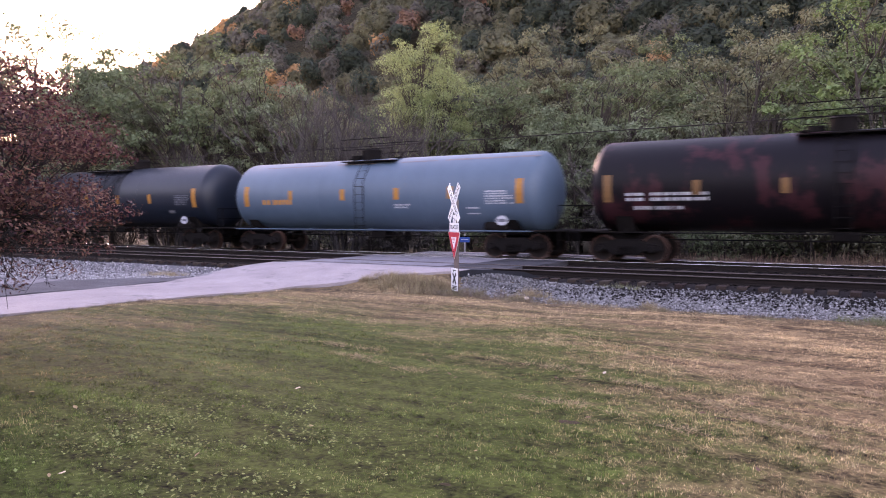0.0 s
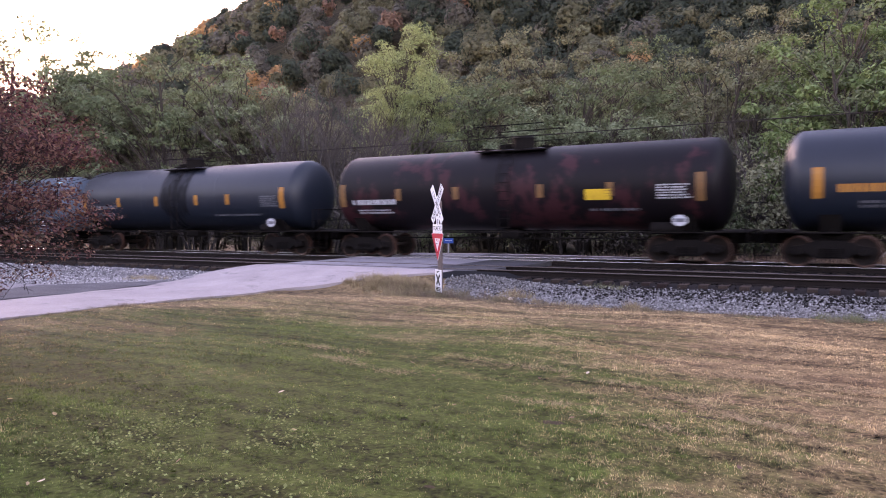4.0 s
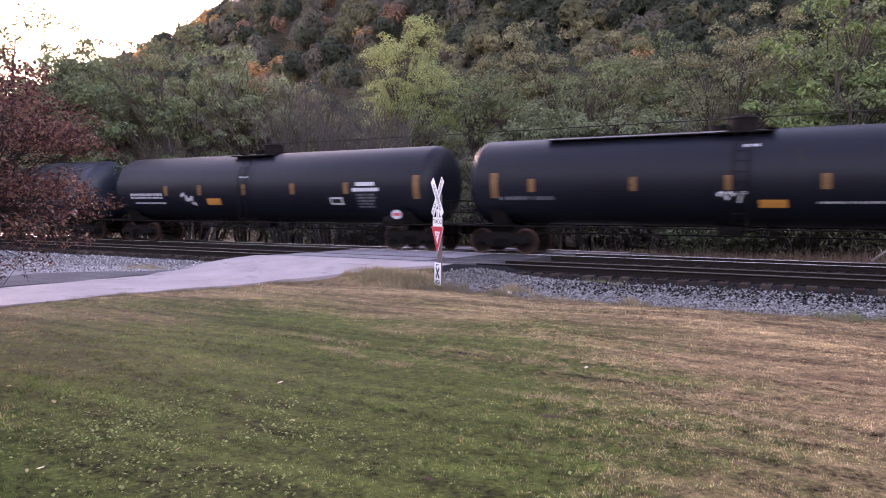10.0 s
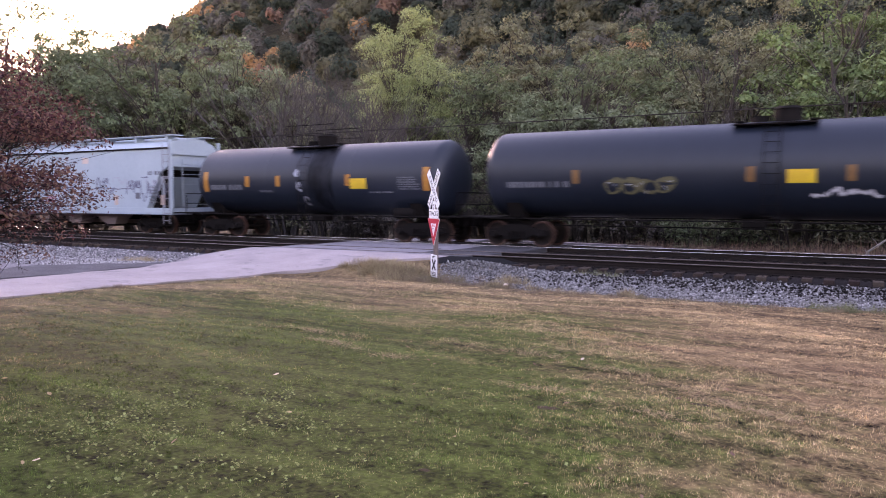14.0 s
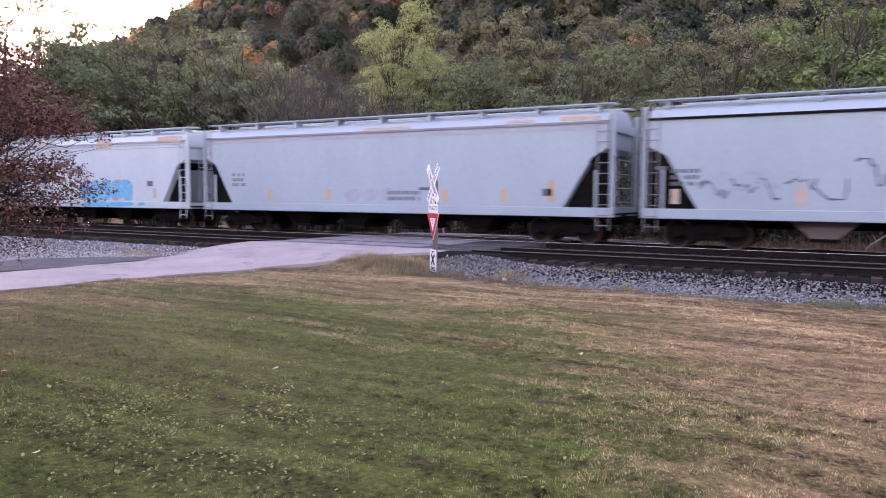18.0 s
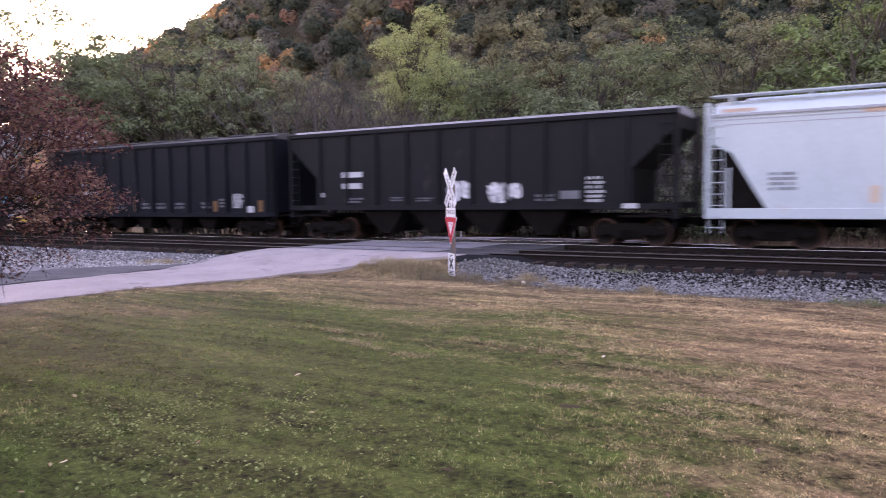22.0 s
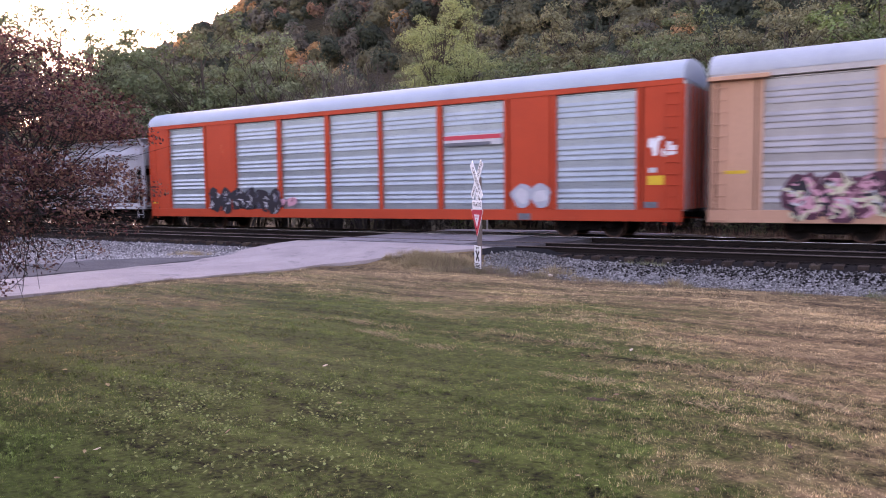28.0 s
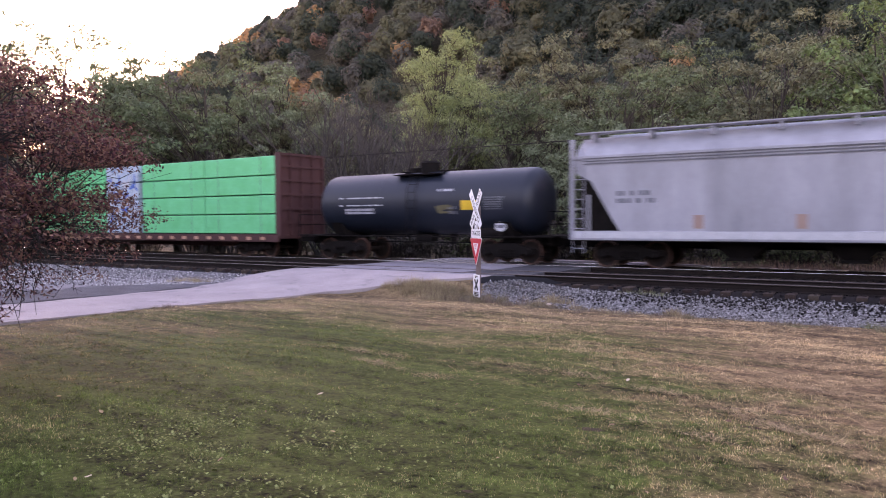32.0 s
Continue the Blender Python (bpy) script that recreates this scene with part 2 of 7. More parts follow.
# road: edges of the lane that comes up to the crossing and goes on behind it
ASPHALT = surface("pale_worn_asphalt", (0.40, 0.34, 0.335), (0.25, 0.212, 0.212), spec=0.12, mix=0.75, scale=0.8, fine=45, grain=0.32, rough=0.85, bump=0.35, stain=(0.21, 0.185, 0.185), stain_at=0.575, stain_scale=0.9)
DARK_ASPHALT = surface("dark_asphalt", (0.035, 0.034, 0.038), (0.085, 0.082, 0.087), spec=0.1, mix=0.7, scale=0.8, fine=50, grain=0.3, rough=0.8, bump=0.4)

def strip(name, rows, z_of, material, cuts=8, thick=0.12, wobble=0.0):
    """A paved strip given by rows of y and its two edges in x; it has a rim that goes into the ground."""
    g = Geo()
    yy = [r[0] for r in rows]
    grid = []
    ysub = np.concatenate([np.linspace(a, b, 6, endpoint=False) for a, b in zip(yy, yy[1:])] + [[yy[-1]]])
    for y in ysub:
        a, b = np.interp(y, yy, [r[1] for r in rows]), np.interp(y, yy, [r[2] for r in rows])
        a, b = a + wobble * noise.noise((a, y * 1.3, 3.1)), b + wobble * noise.noise((b, y * 1.3, 7.7))
        grid.append([(a, y, z_of(y) - thick)] + [(a + (b - a) * k / cuts, y, z_of(y) + 0.03 * math.sin(math.pi * k / cuts)) for k in range(cuts + 1)] + [(b, y, z_of(y) - thick)])
    w = cuts + 3
    g.add([p for r in grid for p in r], [(j * w + i, j * w + i + 1, (j + 1) * w + i + 1, (j + 1) * w + i) for j in range(len(grid) - 1) for i in range(w - 1)])
    return part(name, g, material, smooth=40)


tagged(strip("road", road_rows, lambda y: float(road_z(y)) + 0.005, ASPHALT, wobble=0.18), "pale worn asphalt lane leading up to the crossing", "road", kind="structure")
tagged(strip("road", [(8, -21.8, -18.1), (11, -22.3, -18.4), (13.5, -22.3, -19.2), (15, -21.3, -19.4), (16.3, -20.0, -19.1)], lambda y: float(ground_z(-20, y)) + 0.075, surface("gravelly_asphalt", (0.07, 0.066, 0.070), (0.15, 0.14, 0.145), mix=0.8, scale=1.2, fine=40, grain=0.5, rough=0.95, spec=0.05, bump=0.6), wobble=0.3), "dark crumbling asphalt shoulder beside the lane", "road", kind="structure")
tagged(strip("road", [(27.46, -17.6, -6.2), (28.3, -17.6, -8.2), (30.5, -17.5, -10.5), (33, -17.5, -12.5), (38, -18.0, -14.0)], lambda y: float(np.interp(y, [27.4, 28.5, 33, 38], [-0.025, -0.05, -0.5, -0.9])), ASPHALT, wobble=0.2), "pale asphalt lane going on behind the tracks", "road", kind="structure")

# ballast bed under both tracks
BALLAST = surface("ballast_bed", (0.10, 0.096, 0.10), (0.18, 0.172, 0.178), mix=0.9, scale=9, fine=26, grain=0.5, rough=0.95, spec=0.05, bump=0.8)
DARK_BED = surface("dark_ballast", (0.013, 0.011, 0.011), (0.026, 0.022, 0.021), mix=0.8, scale=4, fine=24, grain=0.4, rough=0.95, spec=0.05, bump=0.7)
prof = [(16.4, -0.75), (16.9, -0.60), (17.6, -0.53), (18.8, -0.34), (19.25, -0.33), (19.5, -0.21), (22.1, -0.19), (23.0, -0.24), (23.9, -0.19), (26.75, -0.19), (27.1, -0.22), (28.9, -0.95)]
g = Geo()
bx = np.concatenate([[-400, -200, -100], np.arange(-80, 30, 1.5), [60, 150, 300]])
m = len(prof)
pts3 = []
for x in bx:
    for y, z in prof:
        w = 1.0 if y < 18.9 else 0.0
        pts3.append((x, y + w * 0.25 * noise.noise((x * 0.35, y, 0)), z + (0.05 * noise.noise((x * 0.6, y * 2, 5)) if y < 19.2 else 0.02 * noise.noise((x, y * 2, 5)))))
g.add(pts3, [(i * m + j, (i + 1) * m + j, (i + 1) * m + j + 1, i * m + j + 1) for i in range(len(bx) - 1) for j in range(m - 1)])
bed = part("ballast_bed", g, BALLAST, smooth=50)
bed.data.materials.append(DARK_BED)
# the bed is near black from the near tie ends to behind the far track
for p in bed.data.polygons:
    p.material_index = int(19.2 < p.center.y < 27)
tagged(bed, "grey crushed stone ballast bed under both tracks", "ballast", kind="structure")
# gravel lot beside the lane
g = Geo()
lx, ly = np.arange(-60, -18.2, 0.7), np.arange(9.7, 17.6, 0.5)
g.add([(x, y, float(ground_z(x, y)) + 0.045 + 0.03 * noise.noise((x, y, 2)) - (0.12 if y < 9.8 else 0)) for y in ly for x in lx], [(j * len(lx) + i, j * len(lx) + i + 1, (j + 1) * len(lx) + i + 1, (j + 1) * len(lx) + i) for j in range(len(ly) - 1) for i in range(len(lx) - 1)])
tagged(part("gravel", g, surface("gravel_dust", (0.27, 0.245, 0.25), (0.17, 0.155, 0.16), mix=0.8, scale=2.5, fine=28, grain=0.5, rough=0.95, spec=0.05, bump=0.7), smooth=50), "grey gravel verge between the lane and the track", "gravel", kind="structure")

# loose stones
STONE = surface("ballast_stone", (0.33, 0.318, 0.315), (0.045, 0.044, 0.045), mix=0.5, scale=13, fine=40, grain=0.3, rough=0.9, spec=0.1, bump=0.3, vary=0.6, island=True)
rng = np.random.default_rng(5)


def stones(name, x, y, z, size, label):
    """Angular stones: flattened octahedra with uneven corners, one mesh."""
    n = len(x)
    base = np.array([(1, 0, 0), (-1, 0, 0), (0, 1, 0), (0, -1, 0), (0, 0, 1), (0, 0, -1)], float)
    tri = np.array([(0, 2, 4), (2, 1, 4), (1, 3, 4), (3, 0, 4), (2, 0, 5), (1, 2, 5), (3, 1, 5), (0, 3, 5)])
    c = base[None] * rng.uniform(0.6, 1.25, (n, 6, 1)) + rng.normal(0, 0.22, (n, 6, 3))
    c *= (size[:, None] * rng.uniform(0.7, 1.2, (n, 3)) * (1, 1, 0.75))[:, None, :]
    a = rng.uniform(0, 6.283, n)
    ca, sa = np.cos(a)[:, None], np.sin(a)[:, None]
    c = np.stack([c[..., 0] * ca - c[..., 1] * sa, c[..., 0] * sa + c[..., 1] * ca, c[..., 2]], -1) + np.stack([x, y, z], -1)[:, None, :]
    me = bpy.data.meshes.new(name)
    me.vertices.add(6 * n)
    me.vertices.foreach_set("co", c.astype(np.float32).ravel())
    idx = (tri[None] + 6 * np.arange(n)[:, None, None]).ravel().astype(np.int32)
    me.loops.add(len(idx))
    me.loops.foreach_set("vertex_index", idx)
    me.polygons.add(8 * n)
    me.polygons.foreach_set("loop_start", np.arange(0, 24 * n, 3, dtype=np.int32))
    me.update(calc_edges=True)
    me.materials.append(STONE)
    return tagged(new(name, me), label, "stones", kind="stuff")


def bed_z(y):
    return np.interp(y, [p[0] for p in prof], [p[1] for p in prof])


n = 54000
x, y = rng.uniform(-11.5, 9, n), rng.triangular(16.3, 18.2, 19.35, n)
keep = y > 16.5 + np.clip(-6 - x, 0, 4.6) * 0.24 + rng.normal(0, 0.15, n)
x, y = x[keep], y[keep]
heap = rng.random(len(x)) ** 0.5 * 0.28 * np.exp(-((x + 9.5) / 1.5) ** 2 - ((y - 18.7) / 0.5) ** 2)
stones("ballast_stones", x, y, bed_z(y) + rng.uniform(0, 0.03, len(x)) + heap, rng.uniform(0.014, 0.043, len(x)), "loose grey and white ballast stones on the shoulder")
n = 26000
x, y = rng.uniform(-48, -18.4, n), rng.triangular(11.5, 17.3, 19.3, n)
keep = y > np.interp(x, [-48, -24, -19.4, -18.4], [11, 13.0, 16.2, 17.6])
x, y = x[keep], y[keep]
stones("ballast_stones", x, y, np.where(y > 16.8, bed_z(y), ground_z(x, y) + 0.04) + rng.uniform(0, 0.03, len(x)), rng.uniform(0.02, 0.05, len(x)), "loose grey gravel between the lane and the track").data.materials[0] = surface("pale_gravel", (0.46, 0.43, 0.43), (0.12, 0.11, 0.112), mix=0.6, scale=13, fine=40, grain=0.3, rough=0.9, spec=0.1, vary=0.8, island=True)
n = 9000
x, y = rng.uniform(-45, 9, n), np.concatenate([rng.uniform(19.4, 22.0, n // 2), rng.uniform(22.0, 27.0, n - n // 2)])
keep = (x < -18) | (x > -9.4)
stones("ballast_stones", x[keep], y[keep], bed_z(y[keep]) + rng.uniform(-0.01, 0.03, keep.sum()), rng.uniform(0.03, 0.055, keep.sum()), "dark ballast stones between the ties").data.materials[0] = surface("dark_stone", (0.022, 0.019, 0.018), (0.011, 0.010, 0.010), mix=0.8, scale=5, fine=40, rough=0.9, spec=0.05, vary=0.5, island=True)

n = 4500
x, y = rng.uniform(-9, 9, n), rng.normal(18.5, 0.42, n)
keep = (y < 19.3) & (y > 17.2)
stones("ballast_stones", x[keep], y[keep], bed_z(y[keep]) + rng.uniform(0.02, 0.045, keep.sum()), rng.uniform(0.02, 0.05, keep.sum()), "dark ballast stones along the shoulder").data.materials[0] = bpy.data.materials["dark_stone"]

# ---- tracks ----
RAIL = surface("rusty_rail", (0.020, 0.0145, 0.013), (0.013, 0.010, 0.009), scale=3, fine=60, rough=0.8, spec=0.08, bump=0.2)
RAIL_TOP = surface("polished_rail_head", (0.62, 0.60, 0.58), (0.5, 0.47, 0.45), scale=2, fine=80, grain=0.05, rough=0.22, metal=1.0, bump=0.02, stretch=(0.05, 1, 1))
DULL_TOP = surface("dull_rail_head", (0.15, 0.12, 0.105), (0.09, 0.072, 0.064), scale=2, fine=80, grain=0.1, rough=0.45, metal=0.6, bump=0.05, stretch=(0.1, 1, 1))
TIE = surface("weathered_tie", (0.032, 0.022, 0.018), (0.070, 0.052, 0.044), spec=0.05, mix=0.8, scale=2, fine=45, grain=0.35, rough=0.9, bump=0.6, stretch=(1, 0.15, 1), vary=0.4)
rail_prof = [(-0.075, -0.185), (0.075, -0.185), (0.075, -0.172), (0.012, -0.155), (0.009, -0.05), (0.036, -0.036), (0.036, -0.006), (0.030, 0.0), (-0.030, 0.0), (-0.036, -0.006), (-0.036, -0.036), (-0.009, -0.05), (-0.012, -0.155), (-0.075, -0.172)]
rail_mesh = Geo().extrude_x(rail_prof, -320, 220).mesh("rail", 30)
head_mesh = Geo().extrude_x([(-0.0372, -0.016), (0.0372, -0.016), (0.0372, -0.010), (0.031, 0.0005), (0.020, 0.0045), (0, 0.006), (-0.020, 0.0045), (-0.031, 0.0005), (-0.0372, -0.010)], -320, 220).mesh("rail_head", 60)
plate_mesh = Geo().box(-0.10, 0.10, -0.19, 0.19, -0.186, -0.168).mesh("tie_plate")
plate_mesh.materials.append(RAIL)
for me in (rail_mesh,):
    me.materials.append(RAIL)
tie_meshes = []
for k in range(4):
    tg = Geo().box(-0.115, 0.115, -1.30 - 0.04 * k, 1.30 + 0.03 * (k % 3), -0.36, -0.186 + 0.004 * (k % 2), 0.012)
    me = tg.mesh("tie")
    me.materials.append(TIE)
    tie_meshes.append(me)
for name_y, yc, top in (("near", YN, DULL_TOP), ("far", YT, RAIL_TOP)):
    tr = thing("railway_track", "rusty steel rails spiked to weathered wooden ties" if yc == YN else "rails with polished heads carrying the freight train", "track", at=pose(0, yc, 0))
    tr["kind"] = "structure"
    for s in (-0.753, 0.753):
        r = part("rail", rail_mesh, RAIL, tr, at=pose(0, s, 0))
        hd = head_mesh.copy()
        part("rail_head", hd, top, r, "polished rail head")
    i = 0
    xx = -62.0
    while xx < 13:
        if not -17.3 < xx < -10.3:
            part("tie", tie_meshes[(i * 7) % 4], TIE, tr, at=pose(xx + 0.04 * noise.noise((xx * 3, yc, 1)), 0.07 * noise.noise((xx * 5, yc, 9)), 0, 0, 0, 2.0 * noise.noise((xx * 2, yc, 4))))
            i += 1
        xx += 0.50
    far_ties = Geo()
    for xx in [*np.arange(-200, -62.4, 0.5), *np.arange(13.2, 100, 0.5)]:
        far_ties.box(xx - 0.115, xx + 0.115, -1.3, 1.3, -0.36, -0.186)
    tagged(part("tie", far_ties, TIE, tr, "wooden ties further along the line"), kind="stuff")
    plates = Geo()
    for xx in np.arange(-45, 12, 0.5):
        if not -17.3 < xx < -10.3:
            for s in (-0.753, 0.753):
                plates.box(xx - 0.09, xx + 0.09, s - 0.18, s + 0.18, -0.187, -0.171)
                plates.box(xx - 0.05, xx - 0.02, s - 0.12, s - 0.085, -0.171, -0.145)
                plates.box(xx + 0.02, xx + 0.05, s + 0.085, s + 0.12, -0.171, -0.145)
    tagged(part("tie_plate", plates, RAIL, tr, "rusty tie plates and spikes"), kind="stuff")

# crossing surface between and beside the rails, with flangeways left open
CROSS = surface("crossing_asphalt", (0.27, 0.245, 0.265), (0.16, 0.15, 0.165), spec=0.12, mix=0.7, scale=0.9, fine=55, grain=0.25, rough=0.8, bump=0.4, stain=(0.035, 0.035, 0.038), stain_at=0.58, stain_scale=0.8)
for y0, y1, x0, x1 in ((19.28, YN - 0.80, -18.3, -10.2), (YN - 0.66, YN + 0.66, -18.2, -9.9), (YN + 0.80, YT - 0.80, -18.0, -9.6), (YT - 0.66, YT + 0.66, -17.3, -9.2), (YT + 0.80, 27.45, -17.5, -7.5)):
    xm = -11.9 - 0.25 * (y0 - 19.3) + 0.5 * math.sin(y0 * 3)
    tagged(part("crossing_panel", Geo().box(x0, xm, y0, y1, -0.22, -0.012, 0.01), CROSS), "grey patched asphalt of the level crossing", "road", kind="structure")
    tagged(part("crossing_panel", Geo().box(xm, x1, y0, y1, -0.22, -0.016, 0.01), DARK_ASPHALT), "newer dark asphalt of the level crossing", "road", kind="structure")
g = Geo()
g.add([(-10.95, 18.35, -0.30), (-10.2, 18.75, -0.30), (-9.3, 19.1, -0.28), (-8.2, 19.4, -0.24), (-9.0, 19.5, -0.03), (-9.9, 19.3, -0.01), (-10.55, 19.05, 0.01), (-10.9, 18.6, -0.06)], [(0, 1, 7), (1, 6, 7), (1, 2, 6), (2, 5, 6), (2, 3, 4), (2, 4, 5)])
OILY_ASPHALT = surface("oily_asphalt", (0.013, 0.013, 0.014), (0.024, 0.024, 0.026), spec=0.03, mix=0.7, scale=0.8, fine=50, grain=0.3, rough=0.85, bump=0.6)
tagged(part("road", g, OILY_ASPHALT), "dark asphalt spilled at the edge of the crossing", "road", kind="structure")

# ---- crossing sign ----
WHITE_SIGN = surface("white_sign_sheet", (0.82, 0.82, 0.84), (0.74, 0.74, 0.76), scale=4, fine=90, grain=0.04, rough=0.4, bump=0.02)
BLACK_INK = surface("black_ink", (0.02, 0.02, 0.022), scale=8, fine=90, rough=0.5, bump=0)
RED_SIGN = surface("red_sign_sheet", (0.62, 0.03, 0.05), (0.52, 0.03, 0.045), scale=4, fine=90, grain=0.05, rough=0.4, bump=0.02)
POST = surface("grey_post", (0.17, 0.13, 0.12), (0.11, 0.085, 0.08), scale=3, fine=50, rough=0.85, bump=0.4, stretch=(1, 1, 0.2))


def lettering(text, size, material, parent, at, name="lettering"):
    """Words in the built-in font as a mesh, centred, facing -y."""
    cu = bpy.data.curves.new(name, "FONT")
    cu.body, cu.size, cu.align_x, cu.align_y, cu.extrude = text, size, "CENTER", "CENTER", 0.001
    tmp = bpy.data.objects.new(name, cu)
    scene.collection.objects.link(tmp)
    bpy.context.view_layer.update()
    me = bpy.data.meshes.new_from_object(tmp.evaluated_get(bpy.context.evaluated_depsgraph_get()))
    bpy.data.objects.remove(tmp)
    me.materials.clear()
    return part(name, me, material, parent, at=at @ pose(0, 0, 0, 90))


def crossing_sign():
    s = thing("crossing_sign", "white railroad crossbuck over a red yield sign on a wooden post", "sign", at=pose(-10.08, 17.42, -0.56, 0, 0, -38))
    part("post", Geo().box(-0.075, 0.075, -0.05, 0.05, -0.3, 2.62, 0.012), POST, s)
    for k, (a, w) in enumerate(((52, "RAIL ROAD"), (-52, "CROSSING"))):
        bl = part("blade", Geo().box(-0.61, 0.61, -0.006, 0.006, -0.115, 0.115, 0.002), WHITE_SIGN, s, "white crossbuck blade with black letters", at=pose(0, -0.064 - 0.014 * k, 2.53, 0, -a, 0))
        if k == 1:
            lettering(w, 0.185, BLACK_INK, bl, pose(0, -0.0085, 0))
        else:
            lettering("RAIL", 0.185, BLACK_INK, bl, pose(-0.36, -0.0085, 0))
            lettering("ROAD", 0.185, BLACK_INK, bl, pose(0.36, -0.0085, 0))
    p = part("number_plate", Geo().box(-0.10, 0.10, -0.004, 0.004, -0.17, 0.17, 0.002), WHITE_SIGN, s, at=pose(0, -0.062, 2.03))
    lettering("2", 0.22, BLACK_INK, p, pose(0, -0.0065, 0))
    p = part("tracks_plate", Geo().box(-0.345, 0.345, -0.004, 0.004, -0.12, 0.12, 0.003), WHITE_SIGN, s, at=pose(0, -0.066, 1.86))
    lettering("TRACKS", 0.17, BLACK_INK, p, pose(0, -0.0065, 0))

    def tri(w, h, c, y0, y1):
        return Geo().extrude_y([(-w + c, 0), (w - c, 0), (w, -c * 1.2), (c * 0.5, -h), (-c * 0.5, -h), (-w, -c * 1.2)], y1, y0)

    yd = part("yield_plate", tri(0.43, 0.745, 0.03, -0.070, -0.062), WHITE_SIGN, s, at=pose(0, 0, 1.735))
    part("red_band", tri(0.41, 0.715, 0.03, -0.074, -0.0705), RED_SIGN, yd, "red band of the yield sign", at=pose(0, 0, -0.012))
    part("white_field", tri(0.19, 0.335, 0.012, -0.0775, -0.0745), WHITE_SIGN, yd, at=pose(0, 0, -0.145))
    lettering("YIELD", 0.085, RED_SIGN, yd, pose(0, -0.0795, -0.205))
    sp = part("notice_plate", Geo().box(-0.24, 0.24, -0.004, 0.004, -0.31, 0.31, 0.004), WHITE_SIGN, s, "white plate with a black X", at=pose(0, -0.058, 0.42))
    for a in (50, -50):
        part("cross_bar", Geo().box(-0.185, 0.185, -0.0015, 0.0015, -0.036, 0.036), BLACK_INK, sp, at=pose(0, -0.0065 - 0.002 * (a > 0), 0.03, 0, a, 0))
    for z, w in ((0.255, 0.10), (-0.185, 0.17), (-0.225, 0.17), (-0.265, 0.15)):
        part("text_bar", Geo().box(-w, w, -0.001, 0.001, -0.012, 0.012), BLACK_INK, sp, at=pose(0, -0.006, z))
    for z in (2.53, 1.86, 1.45, 1.2, 0.65, 0.2):
        part("bolt", Geo().rod((0, -0.074, 0), (0, -0.098, 0), 0.012), RAIL, s, at=pose(0, 0, z))


crossing_sign()

BLUE_SIGN = surface("blue_sign_sheet", (0.03, 0.12, 0.42), (0.025, 0.10, 0.36), scale=4, fine=90, grain=0.05, rough=0.4, bump=0)
es = thing("notice_sign", "small blue notice sign on a pale post behind the tracks", "sign", at=pose(-17.47, 31.0, -0.5, 0, 0, 30))
part("post", Geo().box(-0.04, 0.04, -0.03, 0.03, -0.3, 1.20, 0.008), surface("pale_post", (0.42, 0.40, 0.38), (0.3, 0.28, 0.26), fine=40, rough=0.8), es)
part("panel", Geo().box(-0.24, 0.24, -0.045, -0.035, 0.78, 1.06, 0.004), BLUE_SIGN, es, "blue notice panel")
part("text_bar", Geo().box(-0.17, 0.17, -0.048, -0.0455, 0.91, 0.93), WHITE_SIGN, es)
part("cap", Geo().box(-0.06, 0.06, -0.05, 0.05, 1.20, 1.30, 0.01), POST, es)

# ---- trees ----
BARK = surface("grey_bark", (0.06, 0.050, 0.043), (0.035, 0.030, 0.026), scale=4, fine=30, grain=0.35, rough=0.95, bump=0.6, stretch=(1, 1, 0.2))
BARE_BARK = surface("grey_lilac_bark", (0.085, 0.073, 0.070), (0.05, 0.044, 0.042), scale=4, fine=30, grain=0.3, rough=0.95, bump=0.3)
DARK_BARK = surface("dark_bark", (0.035, 0.028, 0.026), (0.02, 0.017, 0.016), scale=6, fine=40, grain=0.3, rough=0.95, bump=0.5)


def bend(g, a, b, r, r2, rnd, segs=3, wob=0.12, n=5):
    """A limb from a to b in a few crooked, tapering pieces."""
    a, b = Vector(a), Vector(b)
    last, rl = a, r
    for k in range(1, segs + 1):
        t = k / segs
        p = a.lerp(b, t)
        p.z += (b - a).length * 0.10 * math.sin(math.pi * t)
        if k < segs:
            p += Vector([rnd.uniform(-1, 1) for _ in range(3)]) * (b - a).length * wob
        rn = r + (r2 - r) * t
        g.rod(last, p, rl, rn, n, caps=False)
        last, rl = p, rn


def leaf_quads(centres, spread, per, size, rng, flat=0.5, out=0.9, up=0.7):
    """Leaf-shaped quads scattered round the twig ends, turned mostly outwards and up to the light."""
    n = len(centres) * per
    off = rng.normal(0, 1, (n, 3))
    off[:, 2] = np.abs(off[:, 2]) - 0.3
    off *= (rng.uniform(0.9, 1.7, n) / np.linalg.norm(off, axis=1))[:, None] * (1, 1, 0.75)
    c = np.repeat(centres, per, 0) + off * np.repeat(spread, per)[:, None]
    nrm = off * out * 0.6 + (0, 0, up) + rng.normal(0, 0.55, (n, 3))
    d = np.cross(nrm, rng.normal(0, 1, (n, 3)))
    d /= np.linalg.norm(d, axis=1)[:, None]
    e = np.cross(nrm, d)
    e /= np.linalg.norm(e, axis=1)[:, None]
    s = size * rng.uniform(0.6, 1.3, n)[:, None]
    co = np.stack([c - d * s, c - e * s * 0.5 + d * s * 0.1, c + d * s, c + e * s * 0.5 + d * s * 0.1], 1).reshape(-1, 3)
    return co, n


